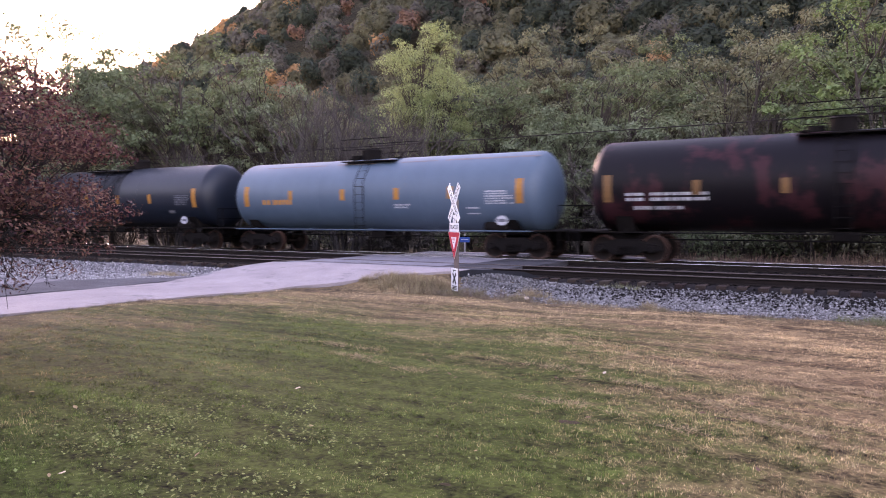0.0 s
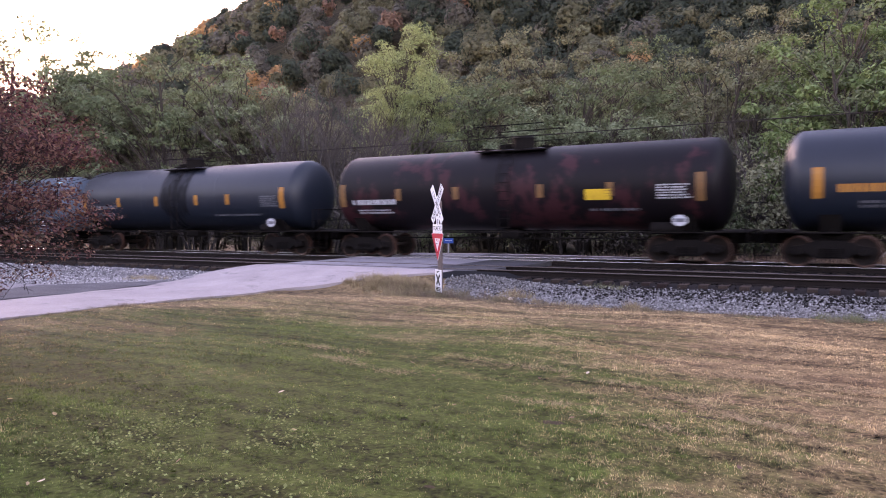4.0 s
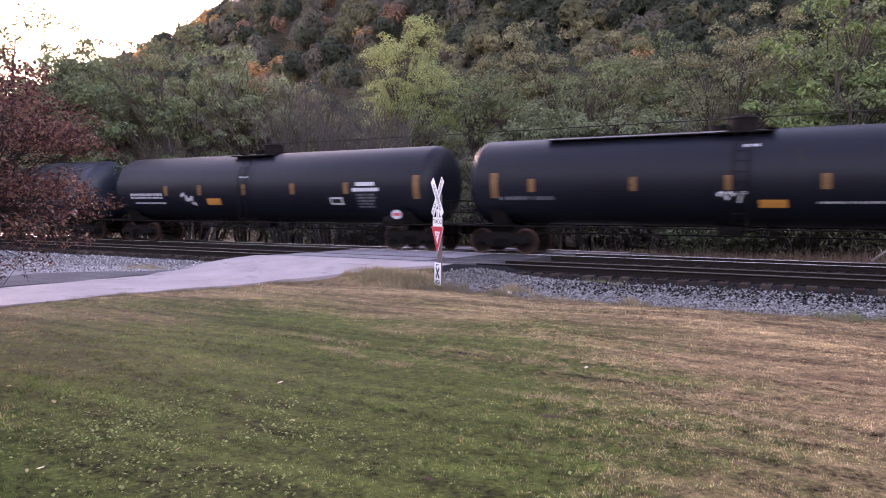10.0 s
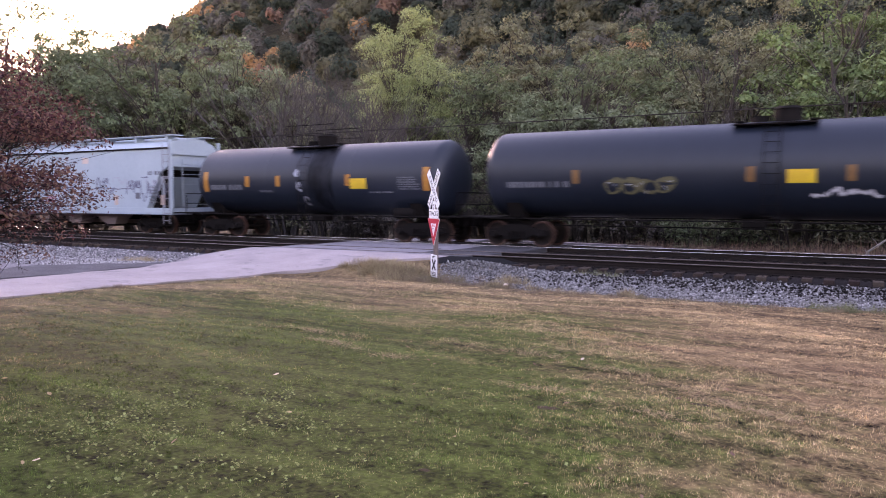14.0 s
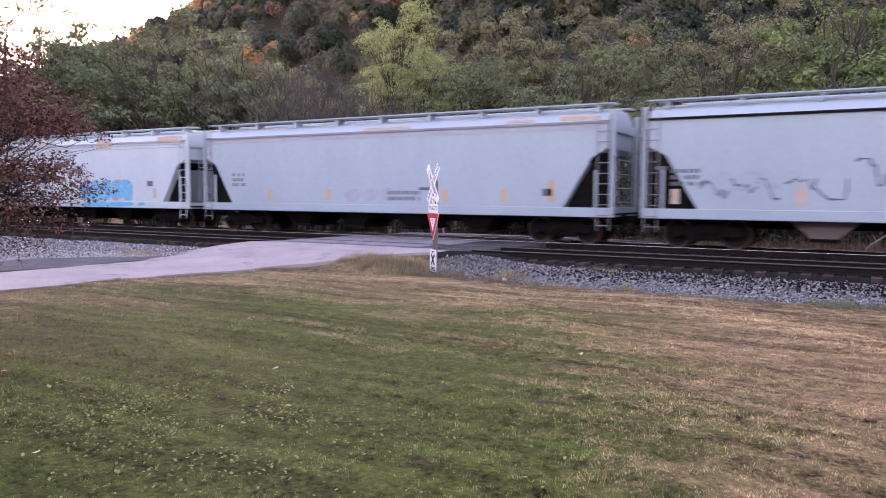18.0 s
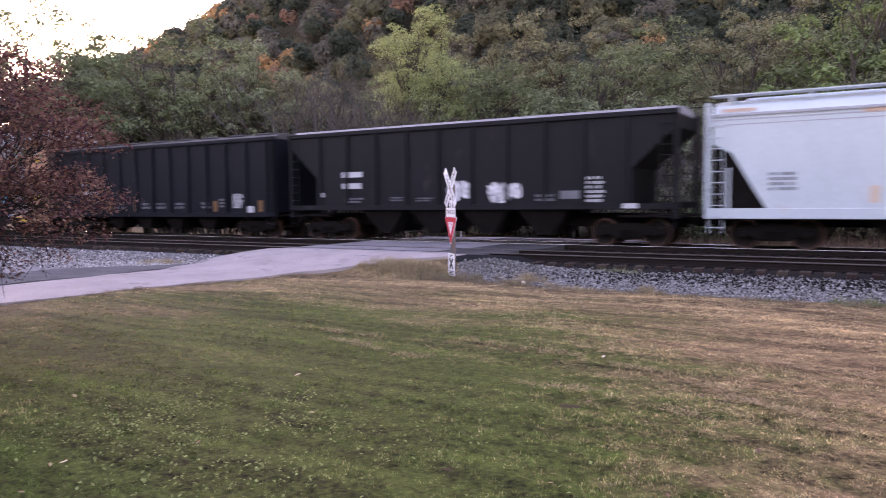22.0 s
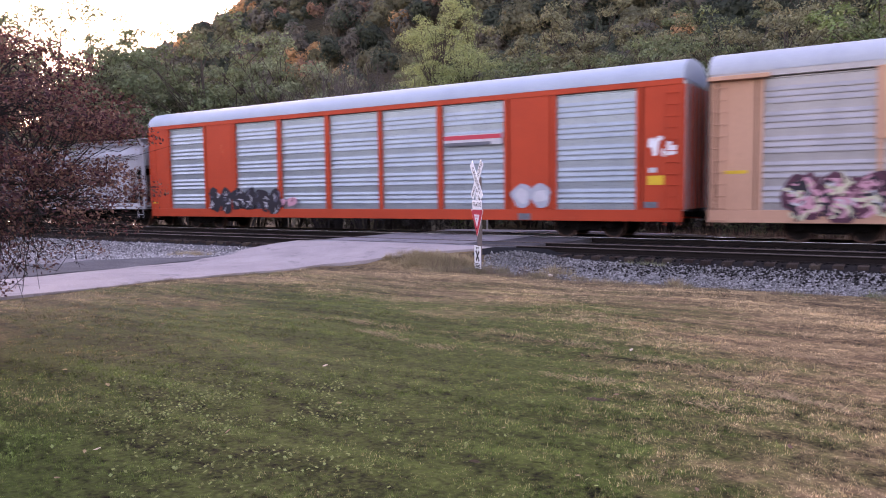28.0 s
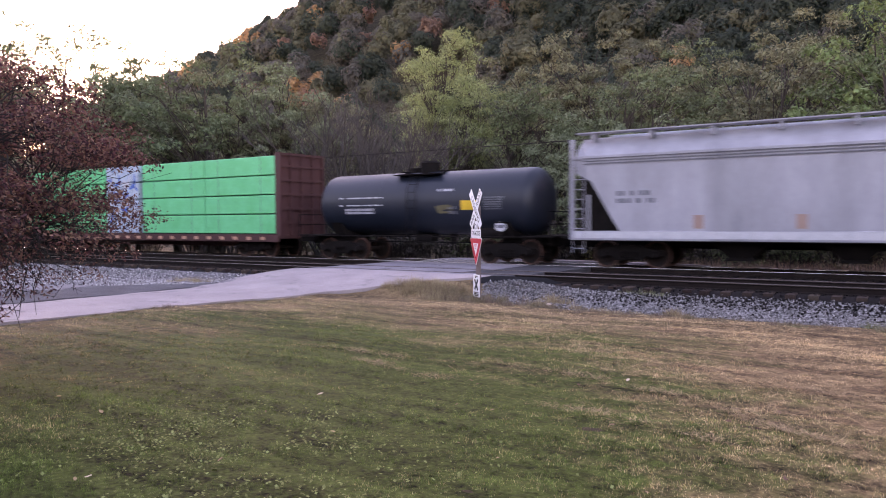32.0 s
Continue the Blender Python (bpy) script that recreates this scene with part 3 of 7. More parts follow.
def fan_shapes(seed, h, r, stems=9):
    """A nearly bare tree: stems fanning up from one foot, forking into fine twigs, with a few leaves left."""
    rnd, rg = random.Random(seed), np.random.default_rng(seed)
    g, ends = Geo(), []

    def grow(p, d, length, rad, depth):
        q = p + d * length + Vector((rnd.gauss(0, 0.05), rnd.gauss(0, 0.05), 0)) * length
        mid = p.lerp(q, 0.5) + Vector([rnd.gauss(0, 0.04) for _ in range(3)]) * length
        g.rod(p, mid, rad, rad * 0.85, 5 if depth > 1 else 3, caps=False)
        g.rod(mid, q, rad * 0.85, rad * 0.65, 5 if depth > 1 else 3, caps=False)
        if depth == 0:
            ends.append(q)
            return
        for _ in range(3 if depth < 3 else 2):
            nd = (d + Vector((rnd.gauss(0, 0.33), rnd.gauss(0, 0.33), rnd.gauss(0.10, 0.2)))).normalized()
            grow(mid.lerp(q, rnd.uniform(0.1, 1.0)), nd, length * rnd.uniform(0.62, 0.85), rad * 0.62, depth - 1)

    for s in range(stems):
        a = s * 2.4 + rnd.uniform(-0.3, 0.3)
        tilt = rnd.uniform(0.08, 0.62)
        d = Vector((math.cos(a) * tilt * r / 4, math.sin(a) * tilt * r / 4, 1)).normalized()
        grow(Vector((0.35 * math.cos(a), 0.35 * math.sin(a), -0.3)), d, h * 0.34, 0.105, 4)
    pts = np.array([tuple(e) for e in ends])
    pts = pts[rg.random(len(pts)) < 0.3]
    co, n = leaf_quads(pts, np.full(len(pts), 0.22), 5, 0.06, rg)
    return g.mesh("trunk", 60), loose_mesh("crown", co, 4, n)


def tree_shapes(seed, h, r, base, clusters, per, leaf, clump, trunk_r, stems=1, lobes=5, twigs=0):
    """Wood and leaf meshes of one tree: crooked stems, limbs out to each clump, leaves round the twig ends."""
    rnd, rg = random.Random(seed), np.random.default_rng(seed)
    lob = [(Vector((rnd.uniform(-0.55, 0.55) * r, rnd.uniform(-0.55, 0.55) * r, rnd.uniform(base + 0.25 * (h - base), h * 0.82))), rnd.uniform(0.38, 0.6)) for _ in range(lobes)]
    lob.append((Vector((0, 0, base + 0.62 * (h - base))), 0.62))
    cs = []
    while len(cs) < clusters:
        c, q = rnd.choice(lob)
        d = Vector([rnd.gauss(0, 1) for _ in range(3)]).normalized() * (rnd.random() ** 0.25)
        p = c + Vector((d.x * r * q * 1.35, d.y * r * q * 1.35, d.z * (h - base) * q * 0.62))
        if base * 0.8 < p.z < h and math.hypot(p.x, p.y) < r * 1.15:
            cs.append(p)
    g = Geo()
    tops = []
    for s in range(stems):
        a = rnd.uniform(0, 6.28)
        lean = 0.0 if stems == 1 else r * rnd.uniform(0.2, 0.5)
        top = Vector((lean * math.cos(a), lean * math.sin(a), base + (h - base) * rnd.uniform(0.6, 0.8)))
        foot = Vector((0.15 * r * math.cos(a) * (stems > 1), 0.15 * r * math.sin(a) * (stems > 1), -0.3))
        mid = foot.lerp(top, 0.5) + Vector((rnd.uniform(-0.2, 0.2), rnd.uniform(-0.2, 0.2), 0)) * r * 0.4
        g.rod(foot, mid, trunk_r, trunk_r * 0.7, 7, caps=False)
        g.rod(mid, top, trunk_r * 0.7, trunk_r * 0.25, 7, caps=False)
        tops.append((foot, mid, top))
    for i, c in enumerate(cs):
        f, md, tp = min(tops, key=lambda q: (q[2] - c).length)
        t = min(max((c.z - base * 0.5) / max(tp.z - base * 0.5, 0.1) - 0.35, 0.15), 0.95)
        a = f.lerp(md, t * 2) if t < 0.5 else md.lerp(tp, t * 2 - 1)
        bend(g, a, c, trunk_r * 0.22, trunk_r * 0.05, rnd, 3, 0.09, 4)
        for _ in range(twigs):
            e = c + Vector([rnd.gauss(0, 1) for _ in range(3)]) * clump * 1.6
            e.z = max(e.z, c.z - clump * 0.4)
            bend(g, a.lerp(c, rnd.uniform(0.55, 1)), e, trunk_r * 0.13, trunk_r * 0.06, rnd, 2, 0.06, 3)
    wood = g.mesh("trunk", 60)
    co, n = leaf_quads(np.array([tuple(c) for c in cs]), np.full(len(cs), clump) * rg.uniform(0.6, 1.3, len(cs)), per, leaf, rg)
    return wood, loose_mesh("crown", co, 4, n)


LEAF_SETS = {
    "green": leafy("green_leaves", (0.150, 0.190, 0.100), (0.082, 0.108, 0.060)),
    "olive": leafy("olive_leaves", (0.190, 0.195, 0.118), (0.112, 0.12, 0.076)),
    "yellow": leafy("yellow_green_leaves", (0.27, 0.325, 0.15), (0.19, 0.24, 0.115), through_light=0.4),
    "bright": leafy("bright_green_leaves", (0.150, 0.215, 0.085), (0.092, 0.135, 0.056)),
    "dusty": leafy("dusty_green_leaves", (0.205, 0.25, 0.148), (0.118, 0.146, 0.09)),
    "brown": leafy("brown_purple_leaves", (0.115, 0.103, 0.092), (0.08, 0.073, 0.068)),
}
KINDS = {
    "tall": (dict(h=12, r=4.2, base=2.2, clusters=105, per=110, leaf=0.092, clump=0.37, trunk_r=0.2, stems=1), "green"),
    "spread": (dict(h=10, r=4.8, base=1.5, clusters=105, per=110, leaf=0.092, clump=0.37, trunk_r=0.17, stems=3), "dusty"),
    "willow": (dict(h=16.4, r=3.9, base=4.0, clusters=420, per=130, leaf=0.078, clump=0.42, trunk_r=0.15, stems=7, lobes=10), "yellow"),
    "sumac": (dict(h=8.5, r=4.5, base=1.0, clusters=130, per=100, leaf=0.12, clump=0.36, trunk_r=0.12, stems=3, lobes=7), "bright"),
    "bare": (dict(h=12.0, r=4.4), "brown"),
    "scrub": (dict(h=5.0, r=3.6, base=0.3, clusters=150, per=40, leaf=0.09, clump=0.36, trunk_r=0.07, stems=6, lobes=6), "olive"),
}
SHAPES = {}
for k, (spec, leafset) in KINDS.items():
    for v in range(2):
        SHAPES[k, v] = (fan_shapes if k == "bare" else tree_shapes)(11 + 17 * list(KINDS).index(k) + 5 * v, **spec)
LABELS = {"tall": "tall leafy tree with grey trunk in the woods", "spread": "broad dusty-green tree at the edge of the woods", "willow": "tall yellow-green tree with several stems", "sumac": "bright green bushy tree beside the line", "bare": "nearly bare grey-brown tree with fine branches", "scrub": "low olive-green scrub bush by the track"}
made_tree = {}


def plant(kind, x, y, scale=1.0, leafset=None, v=0, turn=0.0, lift=0.0):
    """A tree of that kind on the ground at x, y."""
    z = float(ground_z(x, y)) - 0.1 + lift
    m = pose(x, y, z, 0, 0, turn) @ Matrix.Scale(scale, 4)
    key = (kind, v, leafset)
    if key in made_tree:
        c = copy_thing(made_tree[key], m)
        c.matrix_basis = m
        return c
    wood, crown = SHAPES[kind, v]
    ls = leafset or KINDS[kind][1]
    word = {"green": "green", "olive": "olive-green", "yellow": "yellow-green", "bright": "bright green", "dusty": "dusty green", "brown": "brown-leaved"}[ls]
    t = thing("bush" if kind in ("scrub",) else "tree", LABELS[kind].replace("bright green", word).replace("dusty-green", word).replace("olive-green", word).replace("yellow-green", word), "bush" if kind == "scrub" else "tree", "trees of the woods behind the line")
    wd, cr = wood, crown.copy()
    part("trunk", wd, BARE_BARK if kind == "bare" else BARK, t)
    part("crown", cr, LEAF_SETS[ls], t)
    t.matrix_basis = m
    made_tree[key] = t
    return t


def from_view(az, d):
    """Ground place at d metres from the lawn's corner, az degrees to the left of +y."""
    return -d * math.sin(radians(az)), d * math.cos(radians(az))


# kind, azimuth, distance, scale, leaves, variant
for kind, az, d, sc, ls, v in (
    ("willow", 31.9, 52, 0.98, None, 0), ("spread", 28.0, 54, 0.95, "dusty", 0), ("bare", 38.6, 41.5, 0.95, None, 0), ("bare", 41.5, 44, 1.00, None, 1), ("bare", 36.2, 44, 0.95, None, 1), ("bare", 34.6, 48, 0.95, None, 0),
    ("spread", 42.5, 50, 1.10, "olive", 1), ("tall", 45.0, 50, 1.08, "dusty", 0), ("tall", 47.8, 52, 1.15, None, 1), ("spread", 50.2, 50, 1.42, "green", 0), ("tall", 52.8, 55, 1.20, "olive", 0),
    ("spread", 55.2, 52, 1.20, "dusty", 1), ("tall", 58.0, 56, 1.30, None, 1), ("spread", 60.8, 55, 1.55, "olive", 0), ("tall", 63.8, 58, 1.38, "green", 0), ("spread", 67.0, 60, 1.25, None, 1), ("tall", 70.5, 64, 1.44, "olive", 1),
    ("spread", 25.5, 50, 1.10, "green", 1), ("bare", 23.6, 47, 0.71, None, 1), ("spread", 21.4, 46, 1.05, None, 0), ("spread", 18.3, 44, 1.10, "green", 1), ("sumac", 19.9, 41, 0.90, "dusty", 0),
    ("spread", 14.8, 44, 1.05, "dusty", 0), ("bare", 12.0, 38.5, 0.71, None, 0), ("bare", 7.4, 37.5, 0.72, None, 1), ("bare", 15.5, 40, 0.65, None, 1), ("bare", 48.5, 46, 0.65, None, 0), ("bare", 51.5, 47, 0.68, None, 1), ("spread", 9.2, 46, 1.20, "olive", 1), ("sumac", 3.6, 39, 0.86, "bright", 0), ("tall", 0.9, 44, 1.2, "bright", 0), ("sumac", -1.6, 38, 1.20, "bright", 1), ("spread", 6.6, 45, 1.0, "dusty", 0), ("spread", -1.5, 40, 1.20, "green", 0), ("tall", -5.0, 44, 1.10, None, 1), ("spread", -10, 42, 1.10, "olive", 1),
    ("tall", 24.6, 72, 1.45, "olive", 0), ("tall", 21.6, 70, 1.50, "olive", 1), ("tall", 17.2, 68, 1.35, "olive", 0), ("tall", 33.8, 70, 1.20, "green", 1), ("tall", 40.5, 72, 1.10, "olive", 0), ("tall", 46.5, 74, 1.20, "green", 1), ("tall", 53.5, 76, 1.15, "olive", 1), ("tall", 12.5, 66, 1.30, "green", 1), ("tall", 7.0, 64, 1.40, "olive", 0),
):
    x, y = from_view(az, d)
    plant(kind, x, y, sc, ls, v, turn=az * 37 % 360)
srnd = random.Random(3)
for i in range(42):
    az = -8 + i * 1.95 + srnd.uniform(-0.8, 0.8)
    y = srnd.uniform(33.5, 38)
    d = y / math.cos(radians(az))
    low = 43.5 > az > 29 or 13.5 > az > 7
    x, y = from_view(az, d)
    if -20 < x < -11 and y < 40:
        x, y = from_view(az, 43 / math.cos(radians(az)))
    plant("scrub", x, y, srnd.uniform(0.75, 0.95) if low else srnd.uniform(0.8, 1.15), srnd.choice(("brown", "green", "brown", "olive")), i % 2, turn=az * 53 % 360)

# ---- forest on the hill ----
# tones hold some light: dark green lowered for shade, olive and grey raised
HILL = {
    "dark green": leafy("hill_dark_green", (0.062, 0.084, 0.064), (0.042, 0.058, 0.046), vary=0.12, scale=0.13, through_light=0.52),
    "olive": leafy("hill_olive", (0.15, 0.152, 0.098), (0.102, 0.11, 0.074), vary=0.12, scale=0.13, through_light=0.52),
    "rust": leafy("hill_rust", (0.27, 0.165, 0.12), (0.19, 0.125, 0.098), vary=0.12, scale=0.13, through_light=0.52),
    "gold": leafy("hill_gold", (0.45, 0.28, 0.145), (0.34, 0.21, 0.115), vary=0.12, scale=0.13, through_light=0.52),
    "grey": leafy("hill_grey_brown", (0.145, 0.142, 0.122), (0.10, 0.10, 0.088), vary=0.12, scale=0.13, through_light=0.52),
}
hr = np.random.default_rng(21)
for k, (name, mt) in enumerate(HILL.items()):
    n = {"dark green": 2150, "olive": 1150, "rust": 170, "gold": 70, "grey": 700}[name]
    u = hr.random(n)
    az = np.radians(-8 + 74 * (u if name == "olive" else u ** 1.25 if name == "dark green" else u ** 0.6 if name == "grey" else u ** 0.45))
    d = 88 + 330 * hr.random(n) ** 0.85
    if name == "dark green":
        d[-520:] = hr.uniform(248, 275, 520) / np.cos(az[-520:])     # along the crest
    if name in ("dark green", "olive"):                              # thick on the slope above the far end of the woods
        m = 600 if name == "dark green" else 250
        az[:m], d[:m] = np.radians(hr.uniform(-8, 27, m)), hr.uniform(88, 190, m)
    x, y = -d * np.sin(az), d * np.cos(az)
    ok = (y > 60) & (ground_z(x, y) + 12 > d * 0.125)
    x, y, d = x[ok], y[ok], d[ok]
    n = len(x)
    r = hr.uniform(2.4, 4.2, n) * (0.85 if name in ("gold", "rust") else 1)
    tall = hr.uniform(0.9, 1.35, n)
    mid = np.stack([x, y, ground_z(x, y) + hr.uniform(4, 9, n)], -1)
    # leaf sprays over the rounded lumps of each crown, finer on the nearer trees
    lumps = 13
    fine = d[:, None] * 0.0023
    count = np.clip(8.5 * (r / fine[:, 0]) ** 2, 220, 1700).astype(int)
    who = np.repeat(np.arange(n), count)
    m = len(who)
    at = hr.normal(0, 1, (n, lumps, 3))
    at[..., 2] = np.abs(at[..., 2]) - 0.45
    at *= (hr.uniform(0.45, 0.72, (n, lumps)) / np.linalg.norm(at, axis=2))[..., None]
    pick = hr.integers(0, lumps, m)
    bulge = hr.uniform(0.28, 0.44, (n, lumps))[who, pick]
    at = at[who, pick]
    dirs = hr.normal(0, 1, (m, 3)) + (0, 0, 0.3)
    dirs /= np.linalg.norm(dirs, axis=1)[:, None]
    c = mid[who] + (at + dirs * (bulge * hr.uniform(0.82, 1.05, m))[:, None]) * r[who][:, None] * np.stack([np.ones(m), np.ones(m), tall[who]], -1)
    nrm = dirs + at * 0.6 + (0, 0, 0.2) + hr.normal(0, 0.2, (m, 3))
    a = np.cross(nrm, hr.normal(0, 1, (m, 3)))
    a /= np.linalg.norm(a, axis=1)[:, None]
    b = np.cross(nrm, a)
    b /= np.linalg.norm(b, axis=1)[:, None]
    s = fine[who] * hr.uniform(0.8, 1.25, m)[:, None]
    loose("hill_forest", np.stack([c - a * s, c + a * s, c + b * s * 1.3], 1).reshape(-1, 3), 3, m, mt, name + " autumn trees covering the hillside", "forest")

# ---- lawn ----
def lawn_mat(name, green, green2, dry, dry2, russet, straw=0.0):
    """Grass whose colour turns from green to dry tan by place, with patches, and varies blade by blade."""
    m = bpy.data.materials.new(name)
    m.use_nodes = True
    nt = m.node_tree
    nodes, links = nt.nodes, nt.links
    b = nodes["Principled BSDF"]
    b.inputs["Roughness"].default_value, b.inputs["Specular IOR Level"].default_value = 0.9, 0.08
    tc, sep = nodes.new("ShaderNodeTexCoord"), nodes.new("ShaderNodeSeparateXYZ")
    links.new(tc.outputs["Object"], sep.inputs[0])

    def calc(op, a, c, d=None):
        n = nodes.new("ShaderNodeMath")
        n.operation = op
        for i, v in enumerate((a, c, d)):
            if v is None:
                continue
            if isinstance(v, (int, float)):
                n.inputs[i].default_value = v
            else:
                links.new(v, n.inputs[i])
        return n.outputs[0]

    def tex(s, d, stretch=(1, 1, 1)):
        mp = nodes.new("ShaderNodeMapping")
        mp.inputs["Scale"].default_value = stretch
        mp.inputs["Rotation"].default_value = (0, 0, radians(28))
        links.new(tc.outputs["Object"], mp.inputs["Vector"])
        n = nodes.new("ShaderNodeTexNoise")
        n.inputs["Scale"].default_value, n.inputs["Detail"].default_value = s, d
        links.new(mp.outputs["Vector"], n.inputs["Vector"])
        return n.outputs["Fac"]

    def blend(f, a, c):
        x = nodes.new("ShaderNodeMix")
        x.data_type = "RGBA"
        for sock, v in ((x.inputs[0], f), (x.inputs[6], a), (x.inputs[7], c)):
            if isinstance(v, tuple):
                sock.default_value = (*v, 1)
            else:
                links.new(v, sock)
        return x.outputs[2]

    def clamp01(v):
        r = nodes.new("ShaderNodeMapRange")
        links.new(v, r.inputs["Value"])
        return r.outputs["Result"]

    # dry to the east and along the tracks and the lane, green in between
    east = calc("MULTIPLY_ADD", calc("ADD", calc("MULTIPLY_ADD", sep.outputs[1], 0.62, -3.7), sep.outputs[0]), 0.24, 0.72)
    far = calc("MULTIPLY_ADD", sep.outputs[1], 0.20, -1.95)
    west = calc("MULTIPLY_ADD", sep.outputs[0], -0.13, -1.2)
    dryness = calc("MAXIMUM", calc("MAXIMUM", east, far), west)
    patches = calc("MULTIPLY_ADD", tex(0.6, 5, (0.55, 1.3, 1)), 2.4, -1.2)
    fine = calc("MULTIPLY_ADD", tex(4.5, 4), 1.6, -0.8)
    geo = nodes.new("ShaderNodeNewGeometry")
    rnd = geo.outputs["Random Per Island"]
    own = calc("MULTIPLY_ADD", calc("FRACT", calc("MULTIPLY", rnd, 37.0), 0.0), 1.3 if straw else 0.0, -0.50 if straw else 0.0)
    dryness = clamp01(calc("ADD", calc("ADD", calc("ADD", dryness, own), patches), fine))
    g = blend(rnd, green, green2)
    d = blend(rnd, dry, dry2)
    worn = nodes.new("ShaderNodeMapRange")
    worn.inputs["From Min"].default_value, worn.inputs["From Max"].default_value, worn.inputs["To Max"].default_value = 0.52, 0.68, 0.75
    links.new(tex(1.5, 5, (0.5, 1.2, 1)), worn.inputs["Value"])
    d = blend(worn.outputs["Result"], d, russet)
    col = blend(dryness, g, d)
    litter = nodes.new("ShaderNodeMapRange")
    litter.inputs["From Min"].default_value, litter.inputs["From Max"].default_value = 27.5, 29.0
    links.new(sep.outputs[1], litter.inputs["Value"])
    col = blend(litter.outputs["Result"], col, (0.055, 0.050, 0.034))
    stripe = calc("ADD", calc("MULTIPLY_ADD", tex(1.2, 3, (0.25, 2.4, 1)), 2.2, -0.55), calc("MULTIPLY_ADD", tex(7.0, 3), 2.2, -0.6))
    stripe = calc("ADD", stripe, calc("MULTIPLY_ADD", tex(24.0, 2), 2.6, -1.3))
    hs = nodes.new("ShaderNodeHueSaturation")
    links.new(col, hs.inputs["Color"])
    links.new(stripe, hs.inputs["Value"])
    links.new(hs.outputs["Color"], b.inputs["Base Color"])
    bp = nodes.new("ShaderNodeBump")
    bp.inputs["Strength"].default_value, bp.inputs["Distance"].default_value = 0.6, 0.03
    links.new(tex(26, 3), bp.inputs["Height"])
    links.new(bp.outputs["Normal"], b.inputs["Normal"])
    return m


TURF = lawn_mat("turf", (0.036, 0.050, 0.011), (0.042, 0.056, 0.013), (0.148, 0.100, 0.050), (0.148, 0.100, 0.056), (0.088, 0.055, 0.033))
BLADES = lawn_mat("grass_blades", (0.070, 0.107, 0.025), (0.154, 0.20, 0.062), (0.46, 0.31, 0.165), (0.70, 0.51, 0.305), (0.36, 0.218, 0.122), straw=1.0)
bpy.data.objects["ground"].data.materials[0] = TURF


def blades(name, x, y, z, length, width, lean, material, label, category="grass"):
    """Single grass blades: a tapering triangle each."""
    n = len(x)
    a, b = rng.uniform(0, 6.283, n), rng.uniform(0, 6.283, n)
    foot = np.stack([x, y, z], -1)
    tip = foot + np.stack([np.cos(a) * lean * length, np.sin(a) * lean * length, length * np.sqrt(np.clip(1 - lean ** 2, 0.05, 1))], -1)
    sidew = np.stack([np.cos(b), np.sin(b), 0 * b], -1) * (width / 2)[:, None]
    co = np.stack([foot - sidew, foot + sidew, tip], 1).reshape(-1, 3)
    return loose(name, co, 3, n, material, label, category)


def fan(n, d0, d1, az0=-4.0, az1=68.0, power=1.0):
    az = np.radians(rng.uniform(az0, az1, n))
    d = d0 + (d1 - d0) * rng.random(n) ** power
    return -d * np.sin(az), d * np.cos(az)


x, y = fan(640000, 2.6, 21.0, power=1.05)
keep = ((y < 17.1) | ((y < 18.3) & (x < -10.2) & (x > np.interp(y, ROAD_Y, ROAD_R) + 0.1))) & (y > -1) & (x > np.interp(y, ROAD_Y, ROAD_R) + 0.02 + 0.16 * np.sin(y * 5.3) * np.sin(y * 2.1 + 1)) & ~((y > 16.6) & (x > -8))
x, y = x[keep], y[keep]
n = len(x)
dist = np.hypot(x, y)
tuss = 0.9 + 0.9 * np.sin(x * 7.3 + 2 * np.sin(y * 3.1)) * np.sin(y * 8.9 + 2 * np.sin(x * 2.7)) + 0.5 * np.sin(x * 19 + y * 5) * np.sin(y * 23 - x * 7)
tuss = np.clip(0.9 + 0.5 * (tuss - 0.9), 0.45, 1.7) * rng.uniform(0.6, 1.35, n)
hole = np.sin(x * 31 + 3 * np.sin(y * 13)) * np.sin(y * 37 + 3 * np.sin(x * 11)) + 0.5 * np.sin(x * 61 + y * 17) * np.sin(y * 53 - x * 23)
tuss = np.where(hole > 0.62, tuss * 0.3, tuss)
blades("lawn_grass", x, y, ground_z(x, y) - 0.008, rng.uniform(0.012, 0.031, n) * tuss, rng.uniform(0.003, 0.007, n) * (1 + dist / 13), rng.uniform(0.15, 0.93, n), BLADES, "short mown grass, green and straw-coloured")

